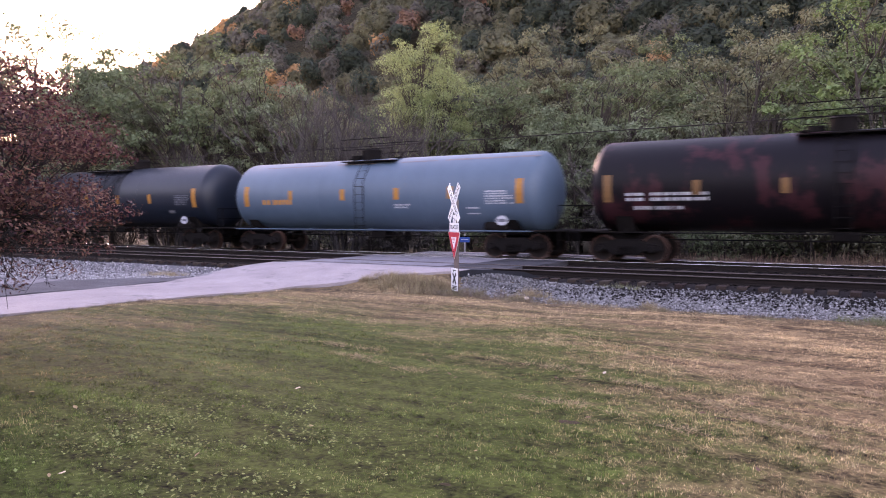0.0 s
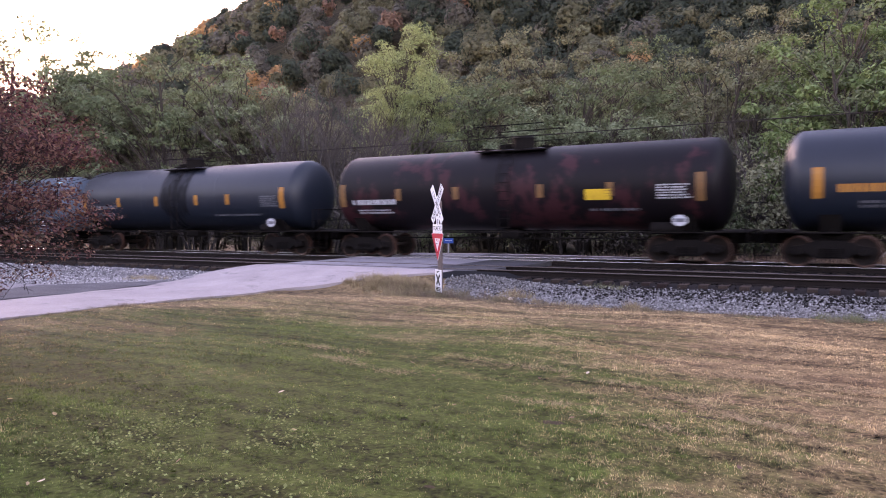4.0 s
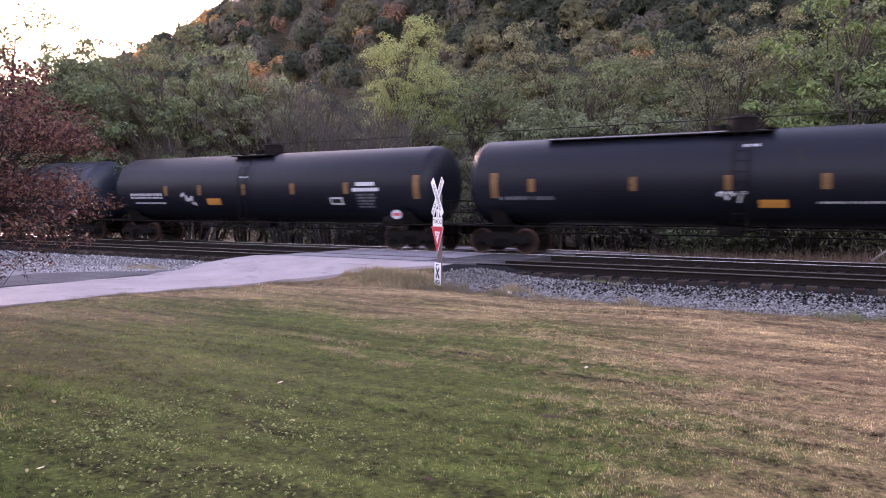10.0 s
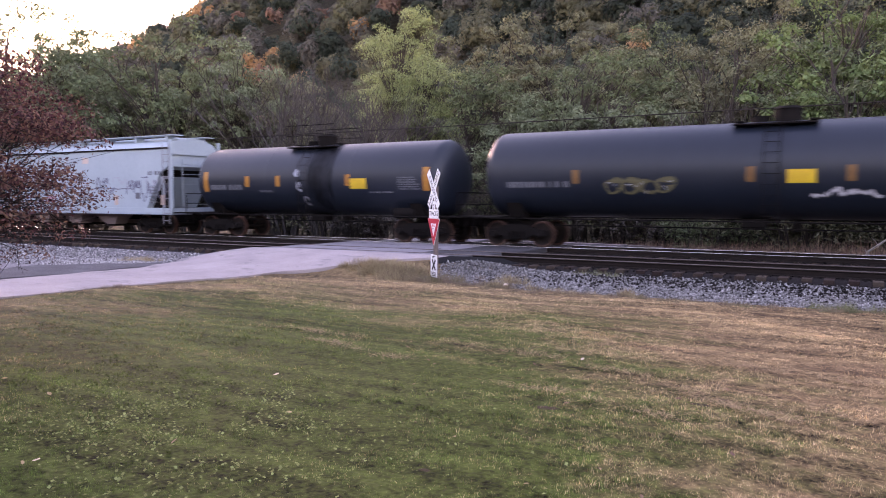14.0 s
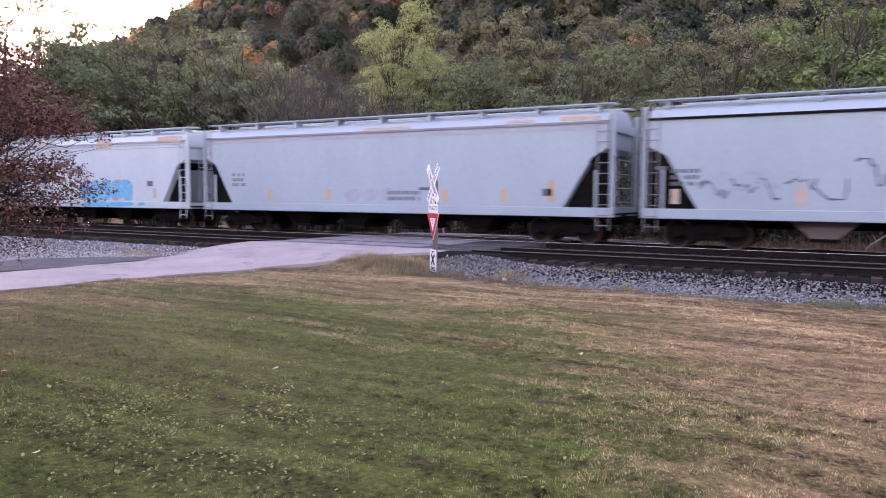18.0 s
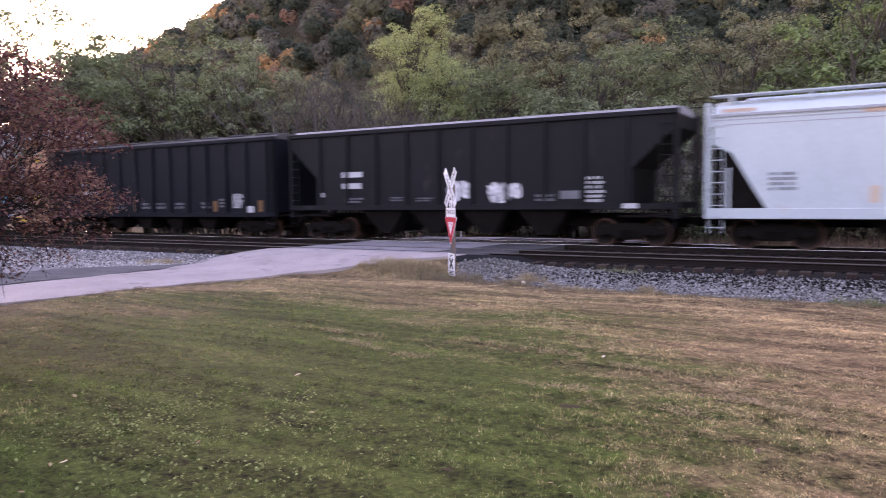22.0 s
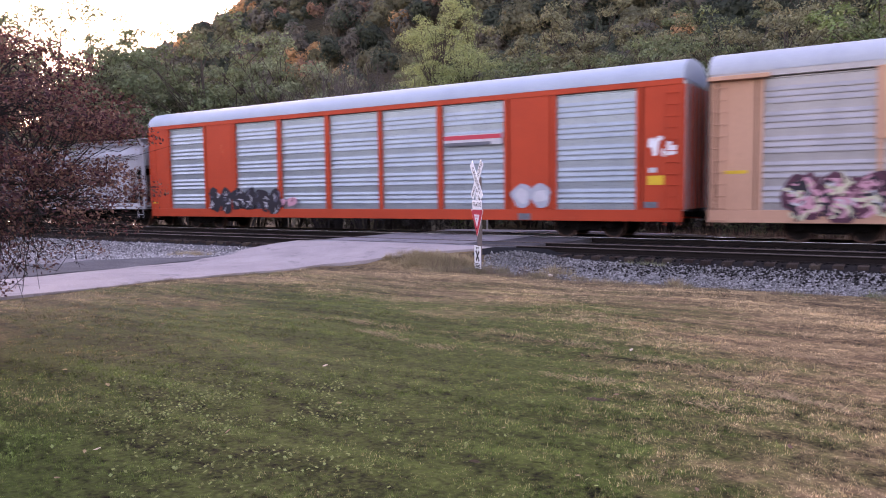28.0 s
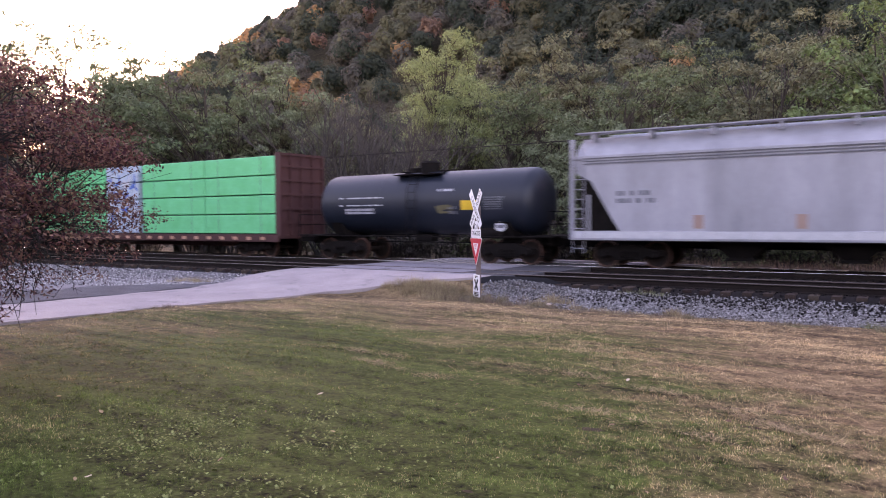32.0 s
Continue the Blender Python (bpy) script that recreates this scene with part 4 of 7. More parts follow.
# lines of dried clippings left by the mower
STRAW = surface("dry_straw", (0.42, 0.29, 0.165), (0.26, 0.175, 0.10), scale=3, fine=20, rough=0.85, bump=0, vary=0.4, island=True)
px, py = [], []
for line in (((-6.6, 7.75), (-5.7, 7.65), (-5.0, 7.4)), ((-5.2, 9.0), (-4.6, 8.8), (-3.7, 8.65), (-2.75, 8.25), (-1.85, 7.95)), ((-1.85, 7.95), (-1.4, 7.3), (-0.95, 6.9), (-0.05, 6.7), (0.8, 6.6)), ((-8.5, 8.2), (-7.4, 8.3), (-6.2, 8.3)), ((-3.4, 6.9), (-2.2, 6.6), (-1.2, 6.2)), ((-1.6, 9.5), (-0.4, 9.2), (0.9, 8.9))):
    for (ax, ay), (bx_, by_) in zip(line, line[1:]):
        k = int(620 * math.hypot(bx_ - ax, by_ - ay))
        t = rng.random(k)
        clump = np.array([noise.noise((float(ax + (bx_ - ax) * u) * 2.5, float(ay + (by_ - ay) * u) * 2.5, 8)) for u in t])
        ok = clump > rng.uniform(-0.25, 0.4, k)
        px.append((ax + (bx_ - ax) * t + rng.normal(0, 0.10, k) + 0.25 * clump)[ok])
        py.append((ay + (by_ - ay) * t + rng.normal(0, 0.05, k) + 0.25 * clump)[ok])
x, y = np.concatenate(px), np.concatenate(py)
blades("grass_clippings", x, y, ground_z(x, y) + rng.uniform(0.01, 0.05, len(x)), rng.uniform(0.05, 0.12, len(x)), rng.uniform(0.005, 0.009, len(x)), rng.uniform(0.93, 0.995, len(x)), STRAW, "straw-coloured mown clippings lying in lines")

# clover and broad weeds in the green part
CLOVER = surface("clover_leaf", (0.23, 0.25, 0.095), (0.12, 0.14, 0.05), scale=3, fine=20, rough=0.9, spec=0.05, bump=0, vary=0.4, island=True)
k = 5200
x, y = rng.normal(-4.6, 1.1, k), rng.normal(4.1, 0.75, k)
nn = np.array([noise.noise((a * 1.6, b * 1.6, 3)) for a, b in zip(x, y)])
keep = (nn > rng.uniform(-0.35, 0.4, k)) & (y > 1.5)
x, y = x[keep], y[keep]
n = len(x)
c3 = np.stack([x, y, ground_z(x, y) + rng.uniform(0.02, 0.05, n)], -1)
a = rng.uniform(0, 6.283, n)
s = rng.uniform(0.005, 0.0115, n)[:, None]
quads("clover", c3, np.stack([np.cos(a), np.sin(a), rng.normal(0, 0.3, n)], -1) * s, np.stack([-np.sin(a), np.cos(a), rng.normal(0, 0.3, n)], -1) * s * 0.9, CLOVER, "pale clover leaves among the grass", "clover")

# bare soil spots
SOIL = surface("bare_soil", (0.050, 0.036, 0.026), (0.075, 0.055, 0.042), spec=0.02, mix=0.8, scale=9, fine=50, grain=0.4, rough=0.95, bump=0.6)
for k, (cx, cy, rr) in enumerate(((-2.54, 4.24, 0.09), (-2.4, 6.15, 0.10), (-1.2, 7.06, 0.08))):
    brnd = random.Random(k)
    g = Geo()
    ring = [(cx + rr * (1.4 * math.cos(q) * brnd.uniform(0.6, 1.1)), cy + rr * math.sin(q) * brnd.uniform(0.5, 1.0)) for q in np.linspace(0, 6.283, 16, endpoint=False)]
    g.add([(cx, cy, float(ground_z(cx, cy)) + 0.002)] + [(a, b, float(ground_z(a, b)) - 0.002) for a, b in ring], [(0, i + 1, (i + 1) % 16 + 1) for i in range(16)])
    tagged(part("soil_patch", g, SOIL), "small patch of bare brown soil", "soil", kind="structure")

# fallen leaves
DRY_LEAF = surface("dry_leaf", (0.34, 0.22, 0.13), (0.22, 0.13, 0.075), scale=20, fine=60, rough=0.7, bump=0.1, vary=0.5)


def leaf_mesh(seed, L):
    r = random.Random(seed)
    out = [(-1, 0), (-0.5, 0.42), (0.1, 0.52), (0.6, 0.3), (1.0, 0), (0.55, -0.34), (0.05, -0.5), (-0.55, -0.38)]
    g = Geo()
    g.add([(0, 0, 0.0)] + [(a * L * r.uniform(0.85, 1.1), b * L * r.uniform(0.8, 1.15), L * r.uniform(0.05, 0.45) * abs(b + 0.3 * a)) for a, b in out], [(0, i + 1, (i + 1) % 8 + 1) for i in range(8)])
    me = g.mesh("fallen_leaf")
    me.materials.append(DRY_LEAF)
    return me


LEAVES = [leaf_mesh(k, 0.019 + 0.005 * k) for k in range(4)]
PALE_LEAF = surface("pale_leaf", (0.62, 0.50, 0.40), (0.50, 0.38, 0.28), scale=20, fine=60, rough=0.6, bump=0.1)
for i, (cx, cy, big) in enumerate([(-4.83, 2.89, 1.3), (-5.39, 5.88, 1.1), (-2.88, 8.58, 1.1)]):
    me = LEAVES[3].copy()
    me.materials[0] = PALE_LEAF
    tagged(part("fallen_leaf", me, None, at=pose(cx, cy, float(ground_z(cx, cy)) + 0.035, 12, -15, 40 * i) @ Matrix.Scale(big, 4)), "pale curled leaf fallen on the lawn", "leaf", "fallen leaves")
lr = random.Random(8)
for i in range(64):
    d = 3.0 + 9 * lr.random() ** 1.4
    az = lr.uniform(0, 64)
    cx, cy = -d * math.sin(radians(az)), d * math.cos(radians(az))
    tagged(part("fallen_leaf", LEAVES[i % 4], None, at=pose(cx, cy, float(ground_z(cx, cy)) + 0.03, lr.uniform(-25, 25), lr.uniform(-25, 25), lr.uniform(0, 360))), "brown dry leaf fallen on the lawn", "leaf", "fallen leaves")
rk = Geo()
bm = bmesh.new()
bmesh.ops.create_icosphere(bm, subdivisions=2, radius=0.07)
for v in bm.verts:
    v.co *= 1 + 0.35 * noise.noise(v.co * 9)
    v.co.z *= 0.6
rk.take(bm)
tagged(part("stone", rk, PALE_LEAF, at=pose(-7.81, 17.05, -0.50)), "white stone lying at the foot of the ballast", "stone")

# tall dry grass and weeds round the sign and along the ballast
TALL_DRY = surface("tall_dry_grass", (0.42, 0.32, 0.20), (0.25, 0.19, 0.115), scale=1.5, fine=20, rough=0.85, bump=0, vary=0.45, island=True)
WEED = surface("brown_weeds", (0.23, 0.155, 0.125), (0.16, 0.14, 0.075), scale=1.5, fine=20, rough=0.85, bump=0, vary=0.45, island=True)
SAGE = surface("grey_green_weeds", (0.20, 0.20, 0.11), (0.14, 0.15, 0.07), scale=1.5, fine=20, rough=0.85, bump=0, vary=0.4, island=True)


def tuft(cx, cy, rx, ry, n, h, material, label):
    k = max(5, n // 110)
    sx, sy, sh = rng.normal(cx, rx, k), rng.normal(cy, ry, k), rng.uniform(0.6, 1.25, k)
    pick = rng.integers(0, k, n)
    x, y = sx[pick] + rng.normal(0, 0.09, n), sy[pick] + rng.normal(0, 0.07, n)
    z = np.maximum(ground_z(x, y), np.where((y > 16.6) & ((x > -10.4) | (x < -18)), bed_z(y), -9))
    near = np.exp(-(((x - cx) / (2 * rx)) ** 2 + ((y - cy) / (2 * ry)) ** 2))
    blades("tall_grass", x, y, z - 0.02, h * rng.uniform(0.35, 1.1, n) * (0.3 + 0.7 * near) * sh[pick], rng.uniform(0.006, 0.014, n), rng.uniform(0.25, 0.95, n), material, label)


tuft(-11.9, 17.4, 0.8, 0.3, 6500, 0.40, TALL_DRY, "tall straw-coloured grass beside the crossing sign")
tuft(-11.3, 17.45, 0.85, 0.42, 5500, 0.30, TALL_DRY, "dry straw-coloured weeds beside the sign")
tuft(-10.9, 17.2, 0.8, 0.3, 2500, 0.30, WEED, "grey-green weeds at the foot of the sign")
tuft(-8.4, 17.0, 1.2, 0.22, 2600, 0.26, WEED, "brown weeds along the foot of the ballast")
tuft(-6.2, 16.75, 1.1, 0.2, 1800, 0.22, TALL_DRY, "straw-coloured weeds along the foot of the ballast")
tuft(-9.6, 17.2, 0.8, 0.35, 2200, 0.34, WEED, "brown weeds at the foot of the sign")
tuft(-7.9, 17.5, 0.45, 0.3, 1300, 0.34, TALL_DRY, "straw-coloured tuft of grass on the ballast")
tuft(-4.6, 16.8, 0.25, 0.2, 600, 0.32, TALL_DRY, "straw-coloured tuft of grass on the ballast")
tuft(-5.9, 18.95, 0.35, 0.18, 900, 0.26, SAGE, "grey-green weeds beside the tie ends")
tuft(-22.2, 17.3, 0.75, 0.3, 2200, 0.28, TALL_DRY, "straw-coloured tuft of grass in the gravel")
tuft(-18.6, 18.7, 0.8, 0.2, 1200, 0.16, WEED, "low brown weeds beside the crossing")
tuft(0.2, 16.6, 0.8, 0.25, 1500, 0.28, SAGE, "weeds along the foot of the ballast")
for k in range(9):
    tuft(-8.5 + 1.4 * k, 16.45, 0.7, 0.22, 1100, 0.16, WEED, "low brown weeds along the foot of the ballast")
for k in range(5):
    tuft(float(np.interp(9.0 + 1.6 * k, ROAD_Y, ROAD_R)) + 0.05, 9.0 + 1.6 * k, 0.22, 0.7, 1500, 0.12, WEED, "low dry grass along the edge of the lane")
# dry brush behind the far track
PINK_DRY = surface("pinkish_dry_grass", (0.34, 0.22, 0.17), (0.26, 0.18, 0.12), scale=1.0, fine=20, rough=0.85, bump=0, vary=0.4, island=True)
for cx, cy, w, h in ((-3.5, 30.2, 1.6, 1.0), (0.5, 30.0, 1.5, 1.2), (4, 30.0, 1.5, 1.2), (-24, 30.5, 2.0, 0.7), (-33, 31, 3.0, 0.7), (-7.5, 32.5, 1.8, 0.9), (-42, 31, 3.0, 0.8)):
    n = 2600
    x, y = rng.normal(cx, w, n), rng.normal(cy, 0.8, n)
    y = np.maximum(y, 28.6)
    blades("tall_grass", x, y, ground_z(x, y) - 0.02, h * rng.uniform(0.5, 1.3, n), rng.uniform(0.012, 0.028, n), rng.uniform(0.05, 0.6, n), PINK_DRY if cx > -8 else SAGE, "tall dry grass behind the far track")

# ---- red-leaved tree on the lawn ----
def red_tree():
    rnd, rg = random.Random(77), np.random.default_rng(77)
    base = Vector((-10.7, 2.85, 0))
    gz0 = float(ground_z(base.x, base.y))
    t = thing("tree", "small ornamental tree with dark red leaves and drooping branches", "tree", at=pose(base.x, base.y, gz0))
    g = Geo()
    fork = Vector((0.1, 0.15, 1.05))
    g.rod((0, 0, -0.2), fork, 0.16, 0.12, 10, caps=False)
    ends = []
    while len(ends) < 1500:
        d = Vector([rnd.gauss(0, 1) for _ in range(3)]).normalized()
        q = rnd.random() ** 0.45
        p = Vector((d.x * 3.88 * q, d.y * 3.88 * q, 2.35 + d.z * 1.9 * q))
        p.z -= 0.55 * max(0, math.hypot(p.x, p.y) / 3.7) ** 2 * (1 if p.z < 2.6 else 0.25)
        if p.z > 0.55:
            ends.append(p)
    limbs = []
    for k in range(16):
        a = k * 2.39996
        e = rnd.uniform(0.5, 2.1)
        tip = Vector((math.cos(a) * 2.5, math.sin(a) * 2.5, 0.8 + e * 1.15))
        bend(g, fork + Vector((0, 0, 0.1 * (k % 4))), tip, 0.072, 0.026, rnd, 5, 0.05, 6)
        limbs += [fork.lerp(tip, f) + Vector((0, 0, 0.25 * math.sin(math.pi * f))) for f in (0.4, 0.6, 0.8, 1.0)]
    bend(g, fork, Vector((1.25, 1.75, 4.75)), 0.05, 0.01, rnd, 4, 0.04, 5)
    extra = [Vector((1.25 + rnd.gauss(0, 0.14), 1.75 + rnd.gauss(0, 0.14), 4.75 + rnd.gauss(0, 0.05))) for _ in range(10)]
    for e in ends:
        l = min(limbs, key=lambda q: (q - e).length)
        if (l - e).length < 2.2:
            bend(g, l, e, 0.011, 0.0035, rnd, 5, 0.11, 4)
            for _ in range(2):
                tw = e + Vector((rnd.gauss(0, 0.2), rnd.gauss(0, 0.2), rnd.gauss(-0.04, 0.14)))
                g.rod(l.lerp(e, rnd.uniform(0.6, 0.95)), tw, 0.004, 0.0025, 3, caps=False)
    part("trunk", g, DARK_BARK, t, "dark trunk with crooked branches", smooth=60)
    pts = np.array([tuple(e) for e in ends + extra])
    dens = np.clip((pts[:, 2] - 1.1) / 1.2, 0.3, 1.0)
    pts = pts[rg.random(len(pts)) < dens + 0.05]
    co, n = leaf_quads(pts, np.full(len(pts), 0.20), 165, 0.026, rg)
    part("crown", loose_mesh("crown", co, 4, n), leafy("dark_red_leaves", (0.165, 0.070, 0.062), (0.090, 0.042, 0.040), vary=0.75, scale=0.8), t, "dark red leaves")


red_tree()

# ---- cable behind the train ----
g = Geo()
cb = [(x, 30.0, 5.1 + 0.00006 * (x + 20) ** 2) for x in np.linspace(-140, 60, 41)]
for p in cb:
    g.v.extend((p[0], p[1] + 0.022 * math.cos(a), p[2] + 0.022 * math.sin(a)) for a in (0, 1.257, 2.513, 3.770, 5.027))
g.f.extend((5 * i + j, 5 * i + (j + 1) % 5, 5 * i + 5 + (j + 1) % 5, 5 * i + 5 + j) for i in range(40) for j in range(5))
tagged(part("overhead_cable", g, DARK_BARK), "dark overhead cable strung along the far side of the line", "cable")

# ---- unseen tree line added behind the lawn to darken the train's reflections ----
BACK_TREES = surface("unseen_tree_line", (0.050, 0.058, 0.034), (0.030, 0.036, 0.022), scale=0.4, fine=3, grain=0.4, rough=0.95, spec=0.05, bump=0.5)
g = Geo()
rows = []
for a in np.linspace(-100, 100, 61):
    d = 52 + 7 * noise.noise((a * 0.11, 0, 3))
    bx_, by_ = d * math.sin(radians(a)) * 1.5, -d * math.cos(radians(a)) + 6
    top = 12.5 + 4.0 * noise.noise((a * 0.21, 2, 3)) + 1.8 * noise.noise((a * 0.9, 5, 3))
    rows.append([(bx_, by_, -1), (bx_ * 0.97, by_ * 0.97, top * 0.5), (bx_, by_, top), (bx_ * 1.12, by_ * 1.12, top * 0.7), (bx_ * 1.14, by_ * 1.14, -1)])
g.add([p for r_ in rows for p in r_], [(i * 5 + j, i * 5 + j + 1, (i + 1) * 5 + j + 1, (i + 1) * 5 + j) for i in range(60) for j in range(4)])
tagged(part("backdrop", g, BACK_TREES, smooth=60), "unseen dark tree line added behind the lawn to darken reflections", "backdrop", kind="structure")

# pale dead branches lying behind the far track
DEAD = surface("bleached_dead_wood", (0.52, 0.49, 0.45), (0.38, 0.35, 0.31), scale=4, fine=40, grain=0.2, rough=0.8)
for bx_, by_, ln, tilt in ((-0.2, 29.5, 1.9, 42),):
    drnd = random.Random(int(bx_ * 10))
    g = Geo()
    tip = Vector((math.sin(radians(tilt)) * ln, 0.1, math.cos(radians(tilt)) * ln))
    bend(g, (0, 0, -0.2), tip, 0.05 * ln / 1.5, 0.02, drnd, 4, 0.03, 7)
    for f in (0.45, 0.7):
        bend(g, tip * f, tip * f + Vector((drnd.uniform(-0.4, 0.1), 0.1, 0.35)) * ln * 0.5, 0.018, 0.008, drnd, 2, 0.05, 5)
    tagged(part("dead_branch", g, DEAD, at=pose(bx_, by_, max(float(ground_z(bx_, by_)), float(bed_z(by_)))), smooth=60), "pale bleached dead branch standing behind the track", "branch")

# ---- freight train ----
def paint(name, base, other=None, rough=0.5, **kw):
    kw = {**dict(mix=0.6, scale=0.7, fine=18, grain=0.08, bump=0.04), **kw}
    return surface(name, base, other, rough=rough, **kw)


BLACK = paint("black_tank_paint", (0.004, 0.005, 0.0095), (0.007, 0.0085, 0.015), rough=0.47, spec=0.22, stain=(0.013, 0.011, 0.011), stain_at=0.60, stain_scale=0.9, stretch=(1, 1, 0.45))
BLACK_BLUE = paint("blue_black_tank_paint", (0.006, 0.0105, 0.019), (0.009, 0.0145, 0.0255), rough=0.45, spec=0.42, stain=(0.016, 0.020, 0.028), stain_at=0.62, stain_scale=0.8, stretch=(1, 1, 0.45))
BLACK_RED = paint("rusty_black_tank_paint", (0.0046, 0.0040, 0.0056), (0.008, 0.0048, 0.0066), rough=0.5, spec=0.16, stain=(0.040, 0.0125, 0.0155), stain_at=0.52, stain_scale=0.7, stretch=(1, 1, 0.5))
SLATE = paint("slate_blue_tank_paint", (0.072, 0.118, 0.165), (0.052, 0.090, 0.130), rough=0.47, spec=0.45, stain=(0.20, 0.13, 0.10), stain_at=0.66, stain_scale=0.9, stretch=(1, 1, 0.5))
PATCHY = paint("patchy_grey_tank_paint", (0.086, 0.126, 0.172), (0.058, 0.087, 0.122), rough=0.47, spec=0.5, mix=0.4, stain=(0.030, 0.030, 0.038), stain_at=0.555, stain_scale=0.85, stretch=(0.6, 1, 1.5))
PALE = paint("pale_grey_hopper_paint", (0.345, 0.415, 0.46), (0.295, 0.36, 0.405), rough=0.5, stain=(0.42, 0.38, 0.37), stain_at=0.67, stain_scale=0.7, stretch=(1, 1, 0.35))
PALE_WHITE = paint("white_hopper_paint", (0.47, 0.535, 0.57), (0.41, 0.47, 0.51), rough=0.5, stain=(0.50, 0.36, 0.29), stain_at=0.68, stain_scale=0.6, stretch=(1, 1, 0.5))
DULL_GREY = paint("weathered_grey_hopper_paint", (0.22, 0.223, 0.248), (0.35, 0.355, 0.395), rough=0.5, mix=0.5, scale=0.9, stain=(0.24, 0.21, 0.21), stain_at=0.68, stain_scale=0.7, stretch=(1, 1, 0.35))
CHARCOAL = paint("charcoal_hopper_paint", (0.006, 0.0062, 0.008), (0.010, 0.010, 0.013), rough=0.55, spec=0.16, stain=(0.03, 0.026, 0.026), stain_at=0.63, stretch=(1, 1, 0.4))
NAVY = paint("blue_black_hopper_paint", (0.004, 0.005, 0.0085), (0.007, 0.0085, 0.0135), rough=0.55, spec=0.14, stain=(0.026, 0.024, 0.027), stain_at=0.64, stretch=(1, 1, 0.4))
ROOF_GREY = paint("grey_roof", (0.26, 0.25, 0.27), (0.19, 0.18, 0.20), rough=0.7)
TAN = paint("tan_rack_paint", (0.52, 0.285, 0.195), (0.45, 0.24, 0.16), rough=0.6, stain=(0.30, 0.17, 0.11), stain_at=0.64, stretch=(1, 1, 0.4))
ORANGE_RED = paint("orange_red_rack_paint", (0.50, 0.060, 0.024), (0.41, 0.050, 0.022), rough=0.5, spec=0.15, stain=(0.50, 0.09, 0.04), stain_at=0.64, stain_scale=0.9)
GALV = paint("galvanised_panel", (0.33, 0.39, 0.43), (0.235, 0.283, 0.32), rough=0.32, metal=0.6, mix=0.8, scale=1.2)
GALV_DARK = paint("weathered_panel", (0.36, 0.345, 0.355), (0.24, 0.23, 0.24), rough=0.38, metal=0.6, mix=0.8, scale=1.2)
RACK_ROOF = paint("white_rack_roof", (0.32, 0.38, 0.46), (0.27, 0.325, 0.40), rough=0.45)
RACK_ROOF_GREY = paint("grey_rack_roof", (0.36, 0.40, 0.46), (0.29, 0.325, 0.38), rough=0.5)
BROWN = paint("brown_bulkhead_paint", (0.085, 0.035, 0.033), (0.06, 0.027, 0.027), rough=0.65, stain=(0.13, 0.07, 0.05))
GREEN_WRAP = paint("green_lumber_wrap", (0.03, 0.44, 0.185), (0.06, 0.54, 0.26), rough=0.35, scale=1.6, fine=9, bump=0.35, stain=(0.35, 0.72, 0.50), stain_at=0.70, stain_scale=2.5)
PALE_WRAP = paint("pale_blue_lumber_wrap", (0.38, 0.48, 0.56), (0.28, 0.36, 0.46), rough=0.4, scale=1.6, fine=9, bump=0.35, stain=(0.10, 0.16, 0.28), stain_at=0.58, stain_scale=1.6)
IRON = surface("grimy_cast_iron", (0.007, 0.006, 0.006), (0.013, 0.0105, 0.010), scale=3, fine=30, grain=0.25, rough=0.8, spec=0.06, bump=0.3)
WHEEL = surface("worn_wheel_steel", (0.020, 0.014, 0.012), (0.010, 0.008, 0.0075), scale=3, fine=30, rough=0.7, spec=0.08, bump=0.15)
REFLECT = surface("amber_reflector", (0.42, 0.175, 0.035), (0.32, 0.13, 0.03), scale=5, fine=80, rough=0.35, bump=0.02)
REFLECT_OLD = surface("dirty_amber_reflector", (0.19, 0.095, 0.035), (0.13, 0.065, 0.03), scale=5, fine=60, rough=0.55, bump=0.02)
INK_WHITE = surface("white_stencil", (0.52, 0.53, 0.56), (0.36, 0.37, 0.40), mix=0.9, scale=5, fine=60, rough=0.6, bump=0)
INK_GREY = surface("faded_stencil", (0.16, 0.168, 0.19), (0.10, 0.105, 0.12), mix=0.8, scale=5, fine=60, rough=0.6, bump=0)
INK_DARK = surface("dark_stencil", (0.08, 0.085, 0.10), (0.15, 0.155, 0.18), mix=0.8, scale=5, fine=60, rough=0.6, bump=0)
INK_ORANGE = surface("orange_stencil", (0.55, 0.22, 0.04), (0.42, 0.18, 0.05), mix=0.8, scale=5, fine=60, rough=0.6, bump=0)
INK_YELLOW = surface("yellow_stencil", (0.66, 0.42, 0.03), (0.56, 0.34, 0.03), scale=5, fine=60, rough=0.6, bump=0)
INK_RED = surface("red_stencil", (0.55, 0.05, 0.07), (0.5, 0.06, 0.08), scale=5, fine=60, rough=0.6, bump=0)
FADED_REFLECT = surface("faded_orange_reflector", (0.52, 0.33, 0.20), (0.48, 0.34, 0.25), mix=0.8, scale=5, fine=60, rough=0.6, bump=0)
RUST_STREAK = surface("faint_rust_streak", (0.20, 0.15, 0.13), (0.12, 0.13, 0.15), mix=0.8, scale=3, fine=30, rough=0.7, bump=0.1)
RUST_PATCH = surface("rust_patch", (0.50, 0.30, 0.20), (0.52, 0.44, 0.40), mix=0.8, scale=3, fine=30, rough=0.85, bump=0.1)
